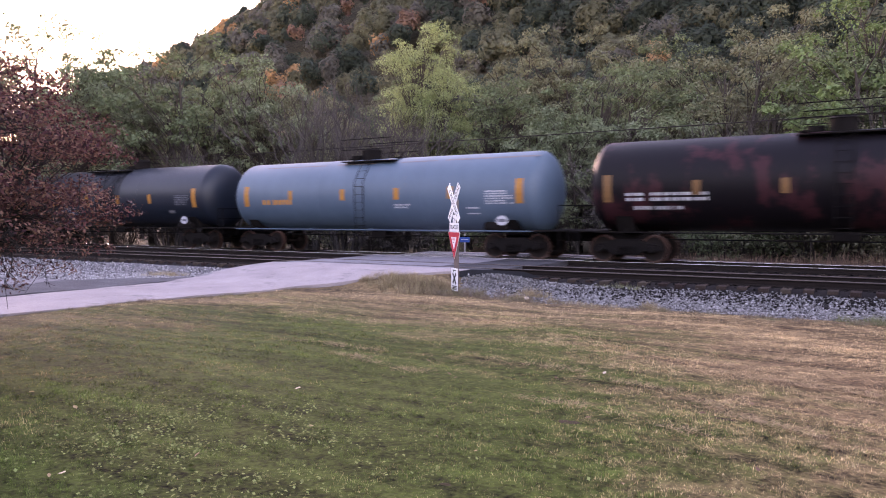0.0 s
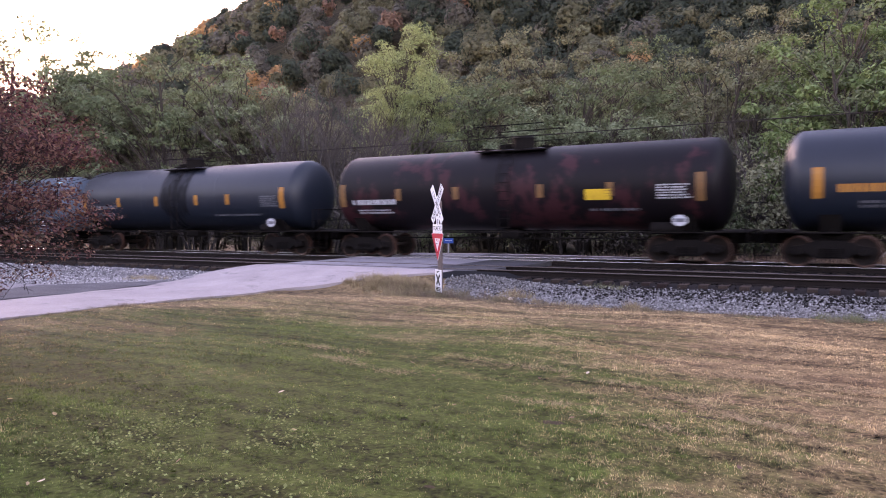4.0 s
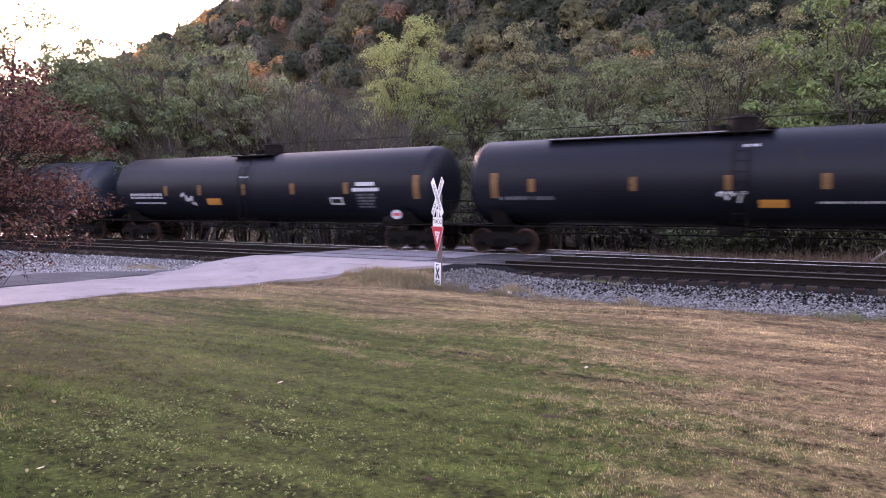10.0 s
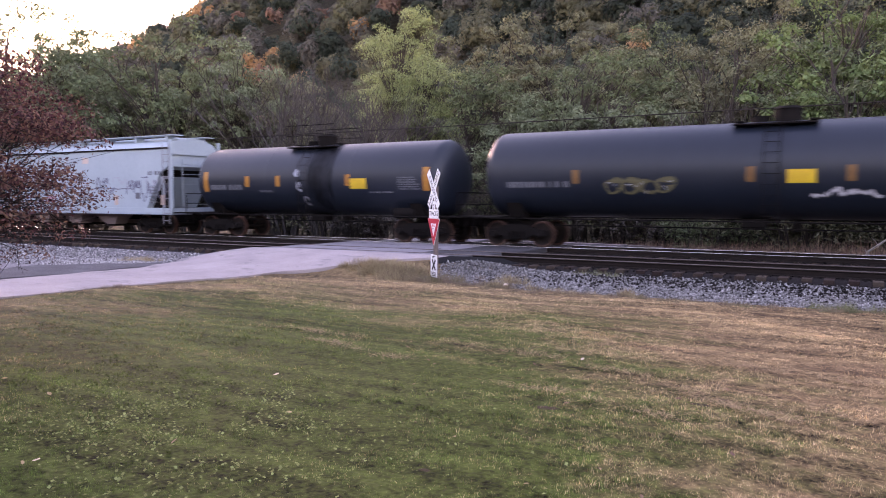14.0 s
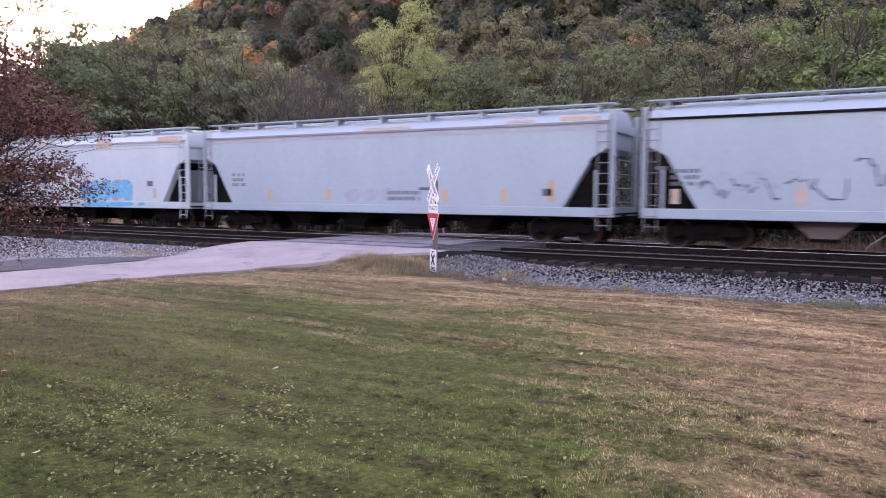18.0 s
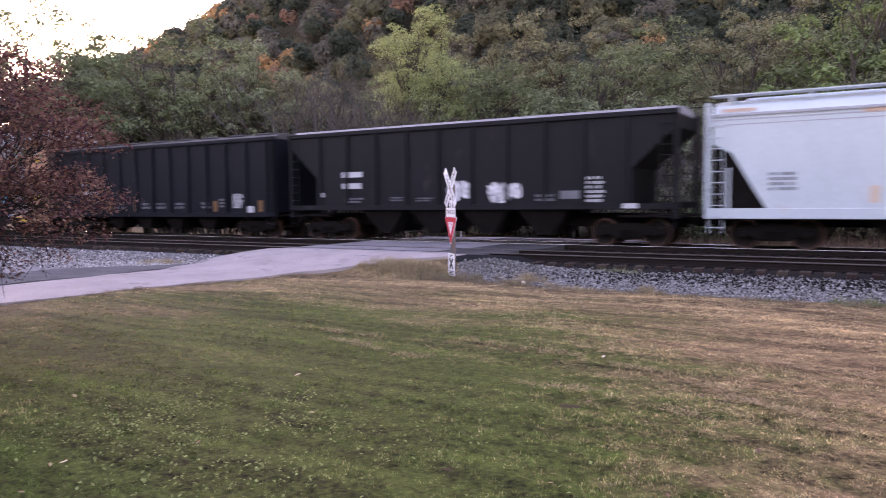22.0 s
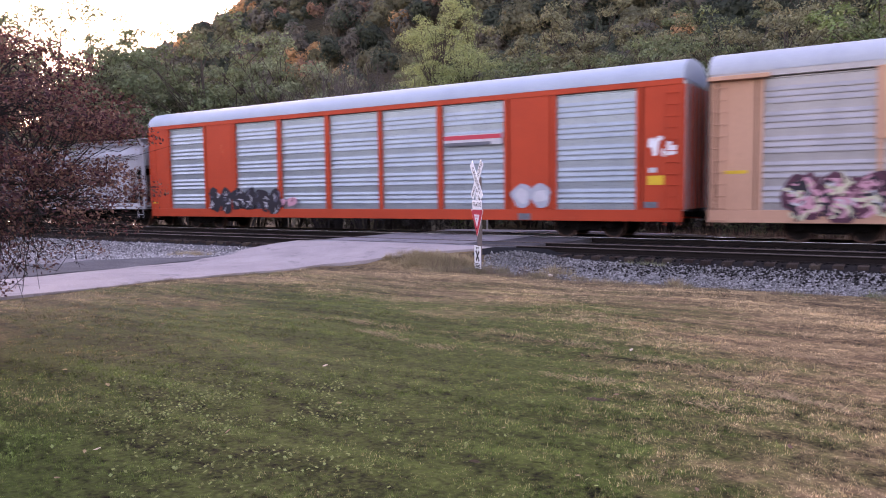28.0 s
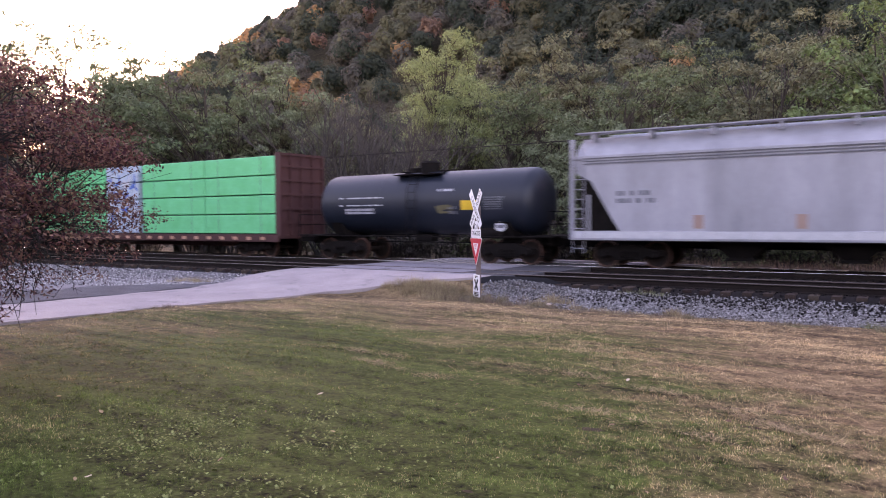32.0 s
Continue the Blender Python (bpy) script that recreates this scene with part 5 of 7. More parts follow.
SPRAY = {k: surface("spray_" + k, c, tuple(v * 0.8 for v in c), mix=0.6, scale=3, fine=40, grain=0.06, rough=0.6, bump=0) for k, c in dict(cyan=(0.085, 0.45, 0.67), deep=(0.05, 0.14, 0.45), teal=(0.25, 0.55, 0.62), white=(0.74, 0.76, 0.80), pink=(0.60, 0.29, 0.36), plum=(0.105, 0.035, 0.058), lime=(0.55, 0.52, 0.37), black=(0.025, 0.022, 0.03), violet=(0.12, 0.12, 0.17), silver=(0.50, 0.50, 0.54), red=(0.55, 0.07, 0.10), olive=(0.115, 0.105, 0.058), blue=(0.07, 0.16, 0.30), grey=(0.36, 0.38, 0.44)).items()}

CARS, WHEELSETS = [], []
SHIFT = {}     # how far a car's painted marks sit from the middle of its body

# shared meshes of the running gear
wheel_prof = [(-0.82, 0.05), (-0.82, 0.12), (-0.80, 0.15), (-0.795, 0.36), (-0.82, 0.40), (-0.82, 0.452), (-0.715, 0.457), (-0.71, 0.483), (-0.685, 0.485), (-0.68, 0.40), (-0.72, 0.36), (-0.735, 0.14), (-0.70, 0.12), (-0.66, 0.085), (0.66, 0.085), (0.70, 0.12), (0.735, 0.14), (0.72, 0.36), (0.68, 0.40), (0.685, 0.485), (0.71, 0.483), (0.715, 0.457), (0.82, 0.452), (0.82, 0.40), (0.795, 0.36), (0.80, 0.15), (0.82, 0.12), (0.82, 0.05)]
WHEEL_MESH = Geo().turn_y(wheel_prof, 0, 0, 26).turn_y([(-1.02, 0.03), (-1.02, 0.085), (-0.82, 0.085)], 0, 0, 14).turn_y([(0.82, 0.085), (1.02, 0.085), (1.02, 0.03)], 0, 0, 14).mesh("wheelset", 35)
WHEEL_MESH.materials.append(WHEEL)
# reddish rim colour imitates the low sun glowing on the wheel rims
WHEEL_MESH.materials.append(surface("sun_glow_wheel_rim", (0.085, 0.040, 0.028), (0.04, 0.022, 0.018), scale=4, fine=40, rough=0.45, metal=0.3, bump=0.1))
for p in WHEEL_MESH.polygons:
    p.material_index = int(math.hypot(p.center.x, p.center.z) > 0.395)
side_out = [(-1.15, 0.42), (-1.10, 0.60), (-0.72, 0.66), (-0.42, 0.78), (0.42, 0.78), (0.72, 0.66), (1.10, 0.60), (1.15, 0.42), (0.80, 0.36), (0.66, 0.44), (0.42, 0.26), (-0.42, 0.26), (-0.66, 0.44), (-0.80, 0.36)]
SIDE_MESH = Geo().extrude_y(side_out, 0.11, -0.09).mesh("side_frame")
SIDE_MESH.materials.append(IRON)
spring = Geo()
for sx in (-0.24, -0.08, 0.08, 0.24):
    for k in range(5):
        spring.rod((sx, -0.03, 0.31 + 0.055 * k), (sx, -0.03, 0.345 + 0.055 * k), 0.075, n=10)
SPRING_MESH = spring.mesh("spring_nest")
SPRING_MESH.materials.append(IRON)
CAP_MESH = Geo().turn_y([(-0.14, 0.03), (-0.14, 0.10), (-0.07, 0.115), (0.0, 0.115)], 0, 0, 12).mesh("bearing_cap")
CAP_MESH.materials.append(IRON)
BOLSTER_MESH = Geo().box(-0.2, 0.2, -1.0, 1.0, 0.50, 0.76, 0.03).rod((0, 0, 0.7), (0, 0, 0.95), 0.2, n=14).mesh("truck")
BOLSTER_MESH.materials.append(IRON)
COUPLER_MESH = Geo().box(-0.75, 0.15, -0.10, 0.10, 0.72, 0.96, 0.02).box(0.1, 0.42, -0.16, 0.16, 0.66, 1.0, 0.05).mesh("coupler")
COUPLER_MESH.materials.append(IRON)


def truck(car, x):
    """A four-wheel truck under the car at x."""
    t = part("truck", BOLSTER_MESH, IRON, car, at=pose(x, 0, 0))
    for s in (-1, 1):
        part("side_frame", SIDE_MESH, IRON, t, at=pose(0, s * 1.0, 0, 0, 0, 0 if s < 0 else 180))
        part("spring_nest", SPRING_MESH, IRON, t, at=pose(0, s * 1.06, 0))
        for d in (-0.885, 0.885):
            part("bearing_cap", CAP_MESH, IRON, t, at=pose(d, s * 1.05, 0.457, 0, 0, 0 if s < 0 else 180))
    for d in (-0.885, 0.885):
        w = part("wheelset", WHEEL_MESH, WHEEL, car, "grimy pair of steel wheels on an axle", at=pose(x + d, 0, 0.457))
        WHEELSETS.append((w, x + d))


def start_car(name, label, left, right, b_left, b_right, truck_in):
    """An empty car between two coupling planes; left and right are the ends of its body."""
    mid = (left + right) / 2
    c = thing(name, label, "railway car", "cars of the freight train", at=pose(mid, YT, 0))
    for x in (left - mid + truck_in, right - mid - truck_in):
        truck(c, x)
    part("coupler", COUPLER_MESH, IRON, c, at=pose(b_right - mid - 0.30, 0, 0))
    part("coupler", COUPLER_MESH, IRON, c, at=pose(b_left - mid + 0.30, 0, 0, 0, 0, 180))
    CARS.append((c, mid))
    return c, (right - left) / 2, b_left - mid, b_right - mid


# marks painted or stuck on a car's side
def mark(car, name, material, x0, x1, z0, z1, side, label="", lift=0.004):
    """A flat or curved film on the near side. side: ('flat', y) or ('tank', centre z, radius)."""
    g = Geo()
    if side[0] == "flat":
        g.box(x0, x1, -side[1] - lift - 0.003, -side[1] - lift + 0.002, z0, z1)
    else:
        zc, r = side[1], side[2] + lift
        n = 5
        a = [math.asin(max(-0.99, min(0.99, (z0 + (z1 - z0) * k / n - zc) / r))) for k in range(n + 1)]
        g.add([(x, -r * math.cos(q), zc + r * math.sin(q)) for x in (x0, x1) for q in a], [(k, n + 1 + k, n + 2 + k, k + 1) for k in range(n)])
    return part(name, g, material, car, label, at=pose(SHIFT.get(car.name, 0), 0, 0))


def bars(car, material, x0, x1, z0, z1, side, rows=1, seed=0, name="lettering", fill=0.62):
    """Lines of lettering too blurred to read, as rows of short bars."""
    rnd = random.Random(seed + int(x0 * 100))
    g = Geo()
    hgt = (z1 - z0) / rows
    for r in range(rows):
        a, b = z0 + r * hgt, z0 + (r + fill) * hgt
        x, end = x0, x1 - (rnd.uniform(0, 0.25) * (x1 - x0) if rows > 1 else 0)
        while x < end:
            w = min(rnd.uniform(0.5, 1.0) * hgt, end - x)
            if side[0] == "flat":
                g.box(x, x + w * 0.68, -side[1] - 0.006, -side[1] - 0.003, a, b)
            else:
                zc, rr = side[1], side[2] + 0.004
                q = [math.asin(max(-0.99, min(0.99, (z - zc) / rr))) for z in (a, b)]
                g.add([(xx, -rr * math.cos(k), zc + rr * math.sin(k)) for xx in (x, x + w * 0.68) for k in q], [(0, 2, 3, 1)])
            x += w + (hgt * 0.5 if rnd.random() < 0.15 else 0)
    return tagged(part(name, g, material, car, at=pose(SHIFT.get(car.name, 0), 0, 0)), kind="stuff")


def put_on(side, pts, lift):
    if side[0] == "flat":
        return [(x, -side[1] - lift, z) for x, z in pts]
    zc, r = side[1], side[2] + lift
    out = []
    for x, z in pts:
        q = math.asin(max(-0.99, min(0.99, (z - zc) / r)))
        out.append((x, -r * math.cos(q), zc + r * math.sin(q)))
    return out


def blob(x, z, w, h, rnd, n=14, rough=0.25):
    k = rnd.uniform(0, 6.28)
    return [(x + w * math.cos(2 * math.pi * i / n) * (1 + rough * math.sin(3 * 2 * math.pi * i / n + k) * rnd.uniform(0.3, 1)), z + h * math.sin(2 * math.pi * i / n) * (1 + rough * math.sin(2 * 2 * math.pi * i / n + 2 * k))) for i in range(n)]


def mural(car, x0, x1, z0, z1, side, layers, seed, letters):
    """Sprayed lettering as plain fat shapes: an outline, a fill and streaks over it, each a part."""
    rnd = random.Random(seed)
    step = (x1 - x0) / letters
    sites = [(x0 + step * (i + 0.5), (z0 + z1) / 2 + rnd.uniform(-0.08, 0.08) * (z1 - z0)) for i in range(letters)]
    for li, (colour, size, mode) in enumerate(layers):
        g = Geo()
        for i, (x, z) in enumerate(sites):
            lift = 0.005 + 0.004 * li + 0.0003 * (i % 4)
            if mode == "blob":
                p = blob(x, z, step * 0.62 * size, (z1 - z0) * 0.48 * size, rnd)
                g.add(put_on(side, [(px, min(max(pz, z0), z1)) for px, pz in p], lift), [tuple(range(len(p)))])
            else:
                for _ in range(mode):
                    a = rnd.uniform(0, 3.14)
                    cx, cz = x + rnd.uniform(-0.4, 0.4) * step, z + rnd.uniform(-0.35, 0.35) * (z1 - z0)
                    ln, wd = (z1 - z0) * rnd.uniform(0.14, 0.32) * size, (z1 - z0) * rnd.uniform(0.03, 0.075) * size
                    dx, dz = math.cos(a), math.sin(a)
                    mid = (cx + dz * wd * 2.5, cz - dx * wd * 2.5)
                    pts = [(cx - dx * ln - dz * wd, cz - dz * ln + dx * wd), (mid[0] - dz * wd, mid[1] + dx * wd), (cx + dx * ln - dz * wd * 0.4, cz + dz * ln + dx * wd * 0.4), (cx + dx * ln + dz * wd * 0.4, cz + dz * ln - dx * wd * 0.4), (mid[0] + dz * wd, mid[1] - dx * wd), (cx - dx * ln + dz * wd, cz - dz * ln - dx * wd)]
                    g.add(put_on(side, [(px, min(max(pz, z0), z1)) for px, pz in pts], lift + rnd.uniform(0, 0.003)), [tuple(range(6))])
        tagged(part("graffiti", g, SPRAY[colour], car, colour + " spray-painted shapes", at=pose(SHIFT.get(car.name, 0), 0, 0)), kind="stuff")


def scrawl(car, x0, x1, z0, z1, side, colour, seed, strokes=3, width=0.035):
    """A thin sprayed scribble."""
    rnd = random.Random(seed)
    g = Geo()
    for s in range(strokes):
        x, z = x0 + (x1 - x0) * s / strokes, rnd.uniform(z0, z1)
        for k in range(7):
            nx, nz = x + (x1 - x0) / strokes / 6 * rnd.uniform(0.2, 1.5), min(max(z + rnd.uniform(-0.6, 0.6) * (z1 - z0), z0), z1)
            nx = min(nx, x1)
            d = Vector((nx - x, nz - z))
            if d.length > 0.02:
                p = Vector((-d.y, d.x)).normalized() * width * rnd.uniform(0.5, 1.2)
                g.add(put_on(side, [(x + p.x, z + p.y), (nx + p.x, nz + p.y), (nx - p.x, nz - p.y), (x - p.x, z - p.y)], 0.005 + 0.0004 * k), [(0, 1, 2, 3)])
            x, z = nx, nz
    tagged(part("graffiti", g, SPRAY[colour], car, colour + " sprayed scribble", at=pose(SHIFT.get(car.name, 0), 0, 0)), kind="stuff")


SPILL = surface("dried_spill", (0.006, 0.006, 0.008), (0.012, 0.012, 0.015), mix=0.8, scale=2.0, fine=30, grain=0.3, rough=0.6, spec=0.12, bump=0.1, stretch=(1, 1, 0.3))


_nt = SPILL.node_tree
_thin, _mix, _cut = _nt.nodes.new("ShaderNodeBsdfTransparent"), _nt.nodes.new("ShaderNodeMixShader"), _nt.nodes.new("ShaderNodeMapRange")
_cut.inputs["From Min"].default_value, _cut.inputs["From Max"].default_value = 0.32, 0.68
_cut.inputs["To Min"].default_value, _cut.inputs["To Max"].default_value = 0.8, 0.15
_nt.links.new(next(k for k in _nt.nodes if k.type == "TEX_NOISE").outputs["Fac"], _cut.inputs["Value"])
_nt.links.new(_cut.outputs["Result"], _mix.inputs[0])
_nt.links.new(_nt.nodes["Principled BSDF"].outputs[0], _mix.inputs[1])
_nt.links.new(_thin.outputs[0], _mix.inputs[2])
_nt.links.new(_mix.outputs[0], _nt.nodes["Material Output"].inputs["Surface"])


def spill(car, x0, x1, side, seed, low=0.2):
    """A dark dried spill running down from the dome in uneven tongues."""
    rnd = random.Random(seed)
    zc, r = side[1], side[2]
    top, n = zc + r * 0.96, 16
    g = Geo()
    edge = [zc - r * (low + (0.75 - low) * math.sin(math.pi * k / n) ** 0.7) + rnd.uniform(-0.25, 0.25) * r for k in range(n + 1)]
    for k in range(n):
        xa, xb = x0 + (x1 - x0) * k / n, x0 + (x1 - x0) * (k + 1) / n
        rows = 18
        pts = [(x, e + (top - e) * j / rows) for x, e in ((xa, max(edge[k], zc - 0.97 * r)), (xb, max(edge[k + 1], zc - 0.97 * r))) for j in range(rows + 1)]
        g.add(put_on(side, pts, 0.0115), [(j, rows + 1 + j, rows + 2 + j, j + 1) for j in range(rows)])
    tagged(part("spill_stain", g, SPILL, car, "dark dried spill below the dome", at=pose(SHIFT.get(car.name, 0), 0, 0)), kind="stuff")


def rung_ladder(car, material, x, y, z0, z1, n, w=0.42, name="ladder"):
    g = Geo()
    for s in (-w / 2, w / 2):
        g.rod((x + s, y, z0), (x + s, y, z1), 0.018, n=5)
    for k in range(n):
        z = z0 + (z1 - z0) * (k + 0.5) / n
        g.rod((x - w / 2, y, z), (x + w / 2, y, z), 0.014, n=5)
    return part(name, g, material, car)


def tank_car(label, left, right, b_left, b_right, zc, r, skin, dome_at, platform, reflectors=(), tall=(), dirty=False, placard=None, placard_red=False, panel=None, running_board=None, rails=True, shift=0.0):
    """A tank car: shell with dished heads, saddles, ladders, dome, platform, side rails, end platforms and running gear."""
    c, h, bl, br = start_car("tank_car", label, left, right, b_left, b_right, 1.35)
    SHIFT[c.name] = shift
    dome_at, platform = dome_at + shift, (platform[0] + shift, platform[1] + shift)
    if running_board:
        running_board = (running_board[0] + shift, running_board[1] + shift)
    e = 0.62
    prof = [(-h, 0.02)] + [(-h + e * (1 - math.cos(a)), r * math.sin(a) ** 0.82) for a in np.linspace(0.05, math.pi / 2, 14)]
    prof += [(-h * 0.33, r), (-h * 0.33 + 0.02, r + 0.006), (-h * 0.33 + 0.06, r + 0.006), (-h * 0.33 + 0.08, r), (h * 0.34, r), (h * 0.34 + 0.02, r + 0.006), (h * 0.34 + 0.06, r + 0.006), (h * 0.34 + 0.08, r)]
    prof += [(h - e * (1 - math.cos(a)), r * math.sin(a) ** 0.82) for a in np.linspace(math.pi / 2, 0.05, 14)] + [(h, 0.02)]
    part("tank", Geo().turn_x(prof, zc, 48), skin, c, smooth=13)
    zb = zc - r
    for x in (-h + 1.35, h - 1.35):
        part("saddle", Geo().extrude_x([(-1.35, zb + 0.5), (-1.05, zb - 0.02), (-0.3, zb - 0.12), (-0.3, 0.78), (0.3, 0.78), (0.3, zb - 0.12), (1.05, zb - 0.02), (1.35, zb + 0.5), (0.9, zb + 0.18), (0, zb + 0.02), (-0.9, zb + 0.18)], x - 0.28, x + 0.28), IRON, c)
    for s, b in ((-1, bl), (1, br)):
        x0, x1 = sorted((s * (h - 2.0), b - s * 0.25))
        part("stub_sill", Geo().box(x0, x1, -0.17, 0.17, 0.66, 1.0, 0.02), IRON, c)
        x0, x1 = sorted((s * (h - 0.55), b - s * 0.12))
        part("end_platform", Geo().box(x0, x1, -1.45, 1.45, 1.02, 1.07, 0.01), IRON, c)
        g = Geo()
        xe = b - s * 0.16
        g.pipe([(xe, -1.42, 1.07), (xe, -1.42, 1.95), (xe, 1.42, 1.95), (xe, 1.42, 1.07)], 0.02)
        g.pipe([(xe, -1.42, 1.5), (xe, 1.42, 1.5)], 0.016)
        g.pipe([(xe, -1.44, 1.02), (xe, -1.44, 0.35), (xe - s * 0.4, -1.44, 0.35), (xe - s * 0.4, -1.44, 1.02)], 0.016)
        part("end_handrail", g, IRON, c)
    g = Geo()
    for y in (-1.5, 1.5):
        g.pipe([(-h + 0.4, y, 1.03), (h - 0.4, y, 1.03)], 0.024)
        for x in np.linspace(-h + 1.4, h - 1.4, 5):
            g.rod((x, y, 1.03), (x, y * 0.62, zb + 0.16), 0.014, n=5)
    part("side_rail", g, IRON if skin not in (SLATE, PATCHY) else skin, c)
    part("brake_reservoir", Geo().turn_x([(h - 2.5, 0.05), (h - 2.42, 0.2), (h - 1.5, 0.2), (h - 1.42, 0.05)], 1.16, 14, y=-1.12), IRON if skin is not PATCHY else PATCHY, c, smooth=40)
    part("brake_pipe", Geo().pipe([(-h, -0.45, 0.78), (h, -0.45, 0.78)], 0.025).box(-0.5, 0.3, -0.5, 0.1, zb - 0.28, zb + 0.02, 0.03).rod((1.1, 0, zb + 0.05), (1.1, 0, zb - 0.38), 0.15, n=10), IRON, c)
    # top fittings
    zt = zc + r
    d = part("dome", Geo().rod((0, 0, zt - 0.1), (0, 0, zt + 0.36), 0.42, n=18).rod((0, 0, zt + 0.36), (0, 0, zt + 0.44), 0.46, 0.36, n=18), IRON, c, "valve housing on top of the tank", at=pose(dome_at, 0, 0))
    part("hatch", Geo().rod((-0.75, 0, zt - 0.1), (-0.75, 0, zt + 0.14), 0.28, n=14).box(-1.02, -0.48, -0.05, 0.05, zt + 0.14, zt + 0.19), IRON, d)
    p0, p1 = platform
    pf = part("platform", Geo().box(p0, p1, -1.02, -0.5, zt - 0.16, zt - 0.12).box(p0, p1, 0.5, 1.02, zt - 0.16, zt - 0.12).box(p0, p0 + 0.3, -0.5, 0.5, zt - 0.02, zt + 0.02).box(p1 - 0.3, p1, -0.5, 0.5, zt - 0.02, zt + 0.02), IRON, c)
    if rails:
        for y in (-1.0, 1.0):
            g = Geo()
            g.pipe([(p0, y, zt - 0.14), (p0, y, zt + 0.78), (p1, y, zt + 0.78), (p1, y, zt - 0.14)], 0.018)
            g.pipe([(p0, y, zt + 0.35), (p1, y, zt + 0.35)], 0.014)
            part("railing", g, IRON, pf)
    if running_board:
        part("running_board", Geo().box(running_board[0], running_board[1], -0.98, -0.42, zt - 0.13, zt - 0.08, 0.01), ROOF_GREY, c, "grey grating walkway on top")
    lx = (p0 + p1) / 2
    pts = [(0.0, zt - 0.14)]
    for s in (-1, 1):
        g = Geo()
        for w in (-0.22, 0.22):
            g.pipe([(lx + w, s * 1.0, zt - 0.14), (lx + w, s * (r + 0.06), zc + 0.5), (lx + w, s * (r + 0.06), zc - 0.5), (lx + w, s * 1.5, 1.03)], 0.018, 5)
        for z in np.arange(1.2, zt - 0.2, 0.32):
            yy = s * (max(1.0, math.sqrt(max(0.1, (r + 0.07) ** 2 - (z - zc) ** 2))) if z > zc else r + 0.06)
            g.rod((lx - 0.22, yy, z), (lx + 0.22, yy, z), 0.012, n=4)
        part("ladder", g, IRON, c)
    side = ("tank", zc, r)
    rm = REFLECT_OLD if dirty else REFLECT
    for x in reflectors:
        mark(c, "reflector", rm, x, x + 0.25, 2.24, 2.70, side)
    for x in tall:
        mark(c, "reflector", rm, x, x + 0.29, 2.03, 2.93, side)
    if placard:
        p = part("placard", Geo().add([(placard + 0.25 * math.cos(k * math.pi / 4 + 0.39), -r + 0.42, 1.42 + 0.19 * math.sin(k * math.pi / 4 + 0.39)) for k in range(8)], [tuple(range(8))]), INK_WHITE, c, at=pose(shift, -0.45, 0))
        mark(p, "placard_band", INK_RED if placard_red else INK_DARK, placard - 0.17, placard + 0.17, 1.36, 1.48, ("flat", r - 0.42))
    if panel:
        bars(c, INK_GREY if skin is BLACK_BLUE else INK_WHITE, panel[0], panel[1], panel[2], panel[3], side, rows=6, seed=7)
    return c, side


# first car to last; positions along the line at the start
c, sd = tank_car("black tank car with a rusty reddish top", -8.8, 7.1, -9.55, 7.85, 2.60, 1.54, BLACK_RED, -0.6, (-1.8, 0.8), reflectors=(-4.7, -2.15, 0.6, 3.2), tall=(-8.0 + 0.4, 6.3), placard=5.7, panel=(5.0, 6.2, 2.1, 2.65), dirty=True, shift=0.35)
bars(c, INK_WHITE, -6.83, -4.19, 2.06, 2.36, sd, fill=0.9)
bars(c, INK_WHITE, -6.60, -4.97, 1.78, 1.96, sd)

c, sd = tank_car("slate-blue tank car with rust along its top", -25.9, -10.3, -26.6, -9.55, 2.47, 1.53, SLATE, -1.2, (-2.05, 0.6), reflectors=(-1.76, 0.96, 3.43), tall=(-7.3, 6.28), placard=5.76, panel=(5.04, 6.21, 2.02, 2.55), shift=0.475)
bars(c, INK_ORANGE, -6.17, -4.39, 2.10, 2.32, sd, fill=0.95)
mark(c, "reflector", REFLECT, -4.62, -4.39, 2.3, 2.7, sd)
mark(c, "notice", INK_WHITE, 4.23, 4.73, 1.65, 1.70, sd), mark(c, "notice", INK_WHITE, 4.23, 4.73, 1.86, 1.91, sd)
bars(c, INK_WHITE, 0.95, 1.75, 1.9, 2.1, sd, rows=2)
for k, (a, b) in enumerate(((-6.5, -3.0), (-2.4, -0.4), (0.9, 2.6), (3.0, 7.0))):
    mark(c, "rust_streak", RUST_STREAK, a, b, 3.735, 3.775 + 0.02 * (k % 2), sd)

c, sd = tank_car("black tank car with orange lettering and amber reflectors", -43.35, -27.3, -44.05, -26.6, 2.60, 1.54, BLACK_BLUE, 0.8, (-2.5, 0.9), reflectors=(-4.50, -2.04, 0.63, 3.15), tall=(-7.62, 6.38), placard=5.9, panel=(5.18, 6.20, 2.15, 2.66), shift=0.475)
spill(c, -0.6, 0.9, sd, 5, 0.0)
bars(c, INK_ORANGE, -6.95, -4.6, 2.20, 2.46, sd, fill=0.9)
bars(c, INK_GREY, -6.4, -5.0, 1.75, 2.0, sd, rows=2)
mural(c, -4.23, -3.2, 1.58, 2.34, sd, (("blue", 1.0, "blob"), ("grey", 0.8, 3)), 4, 2)
mark(c, "notice", INK_GREY, 4.54, 4.97, 1.75, 1.89, sd)

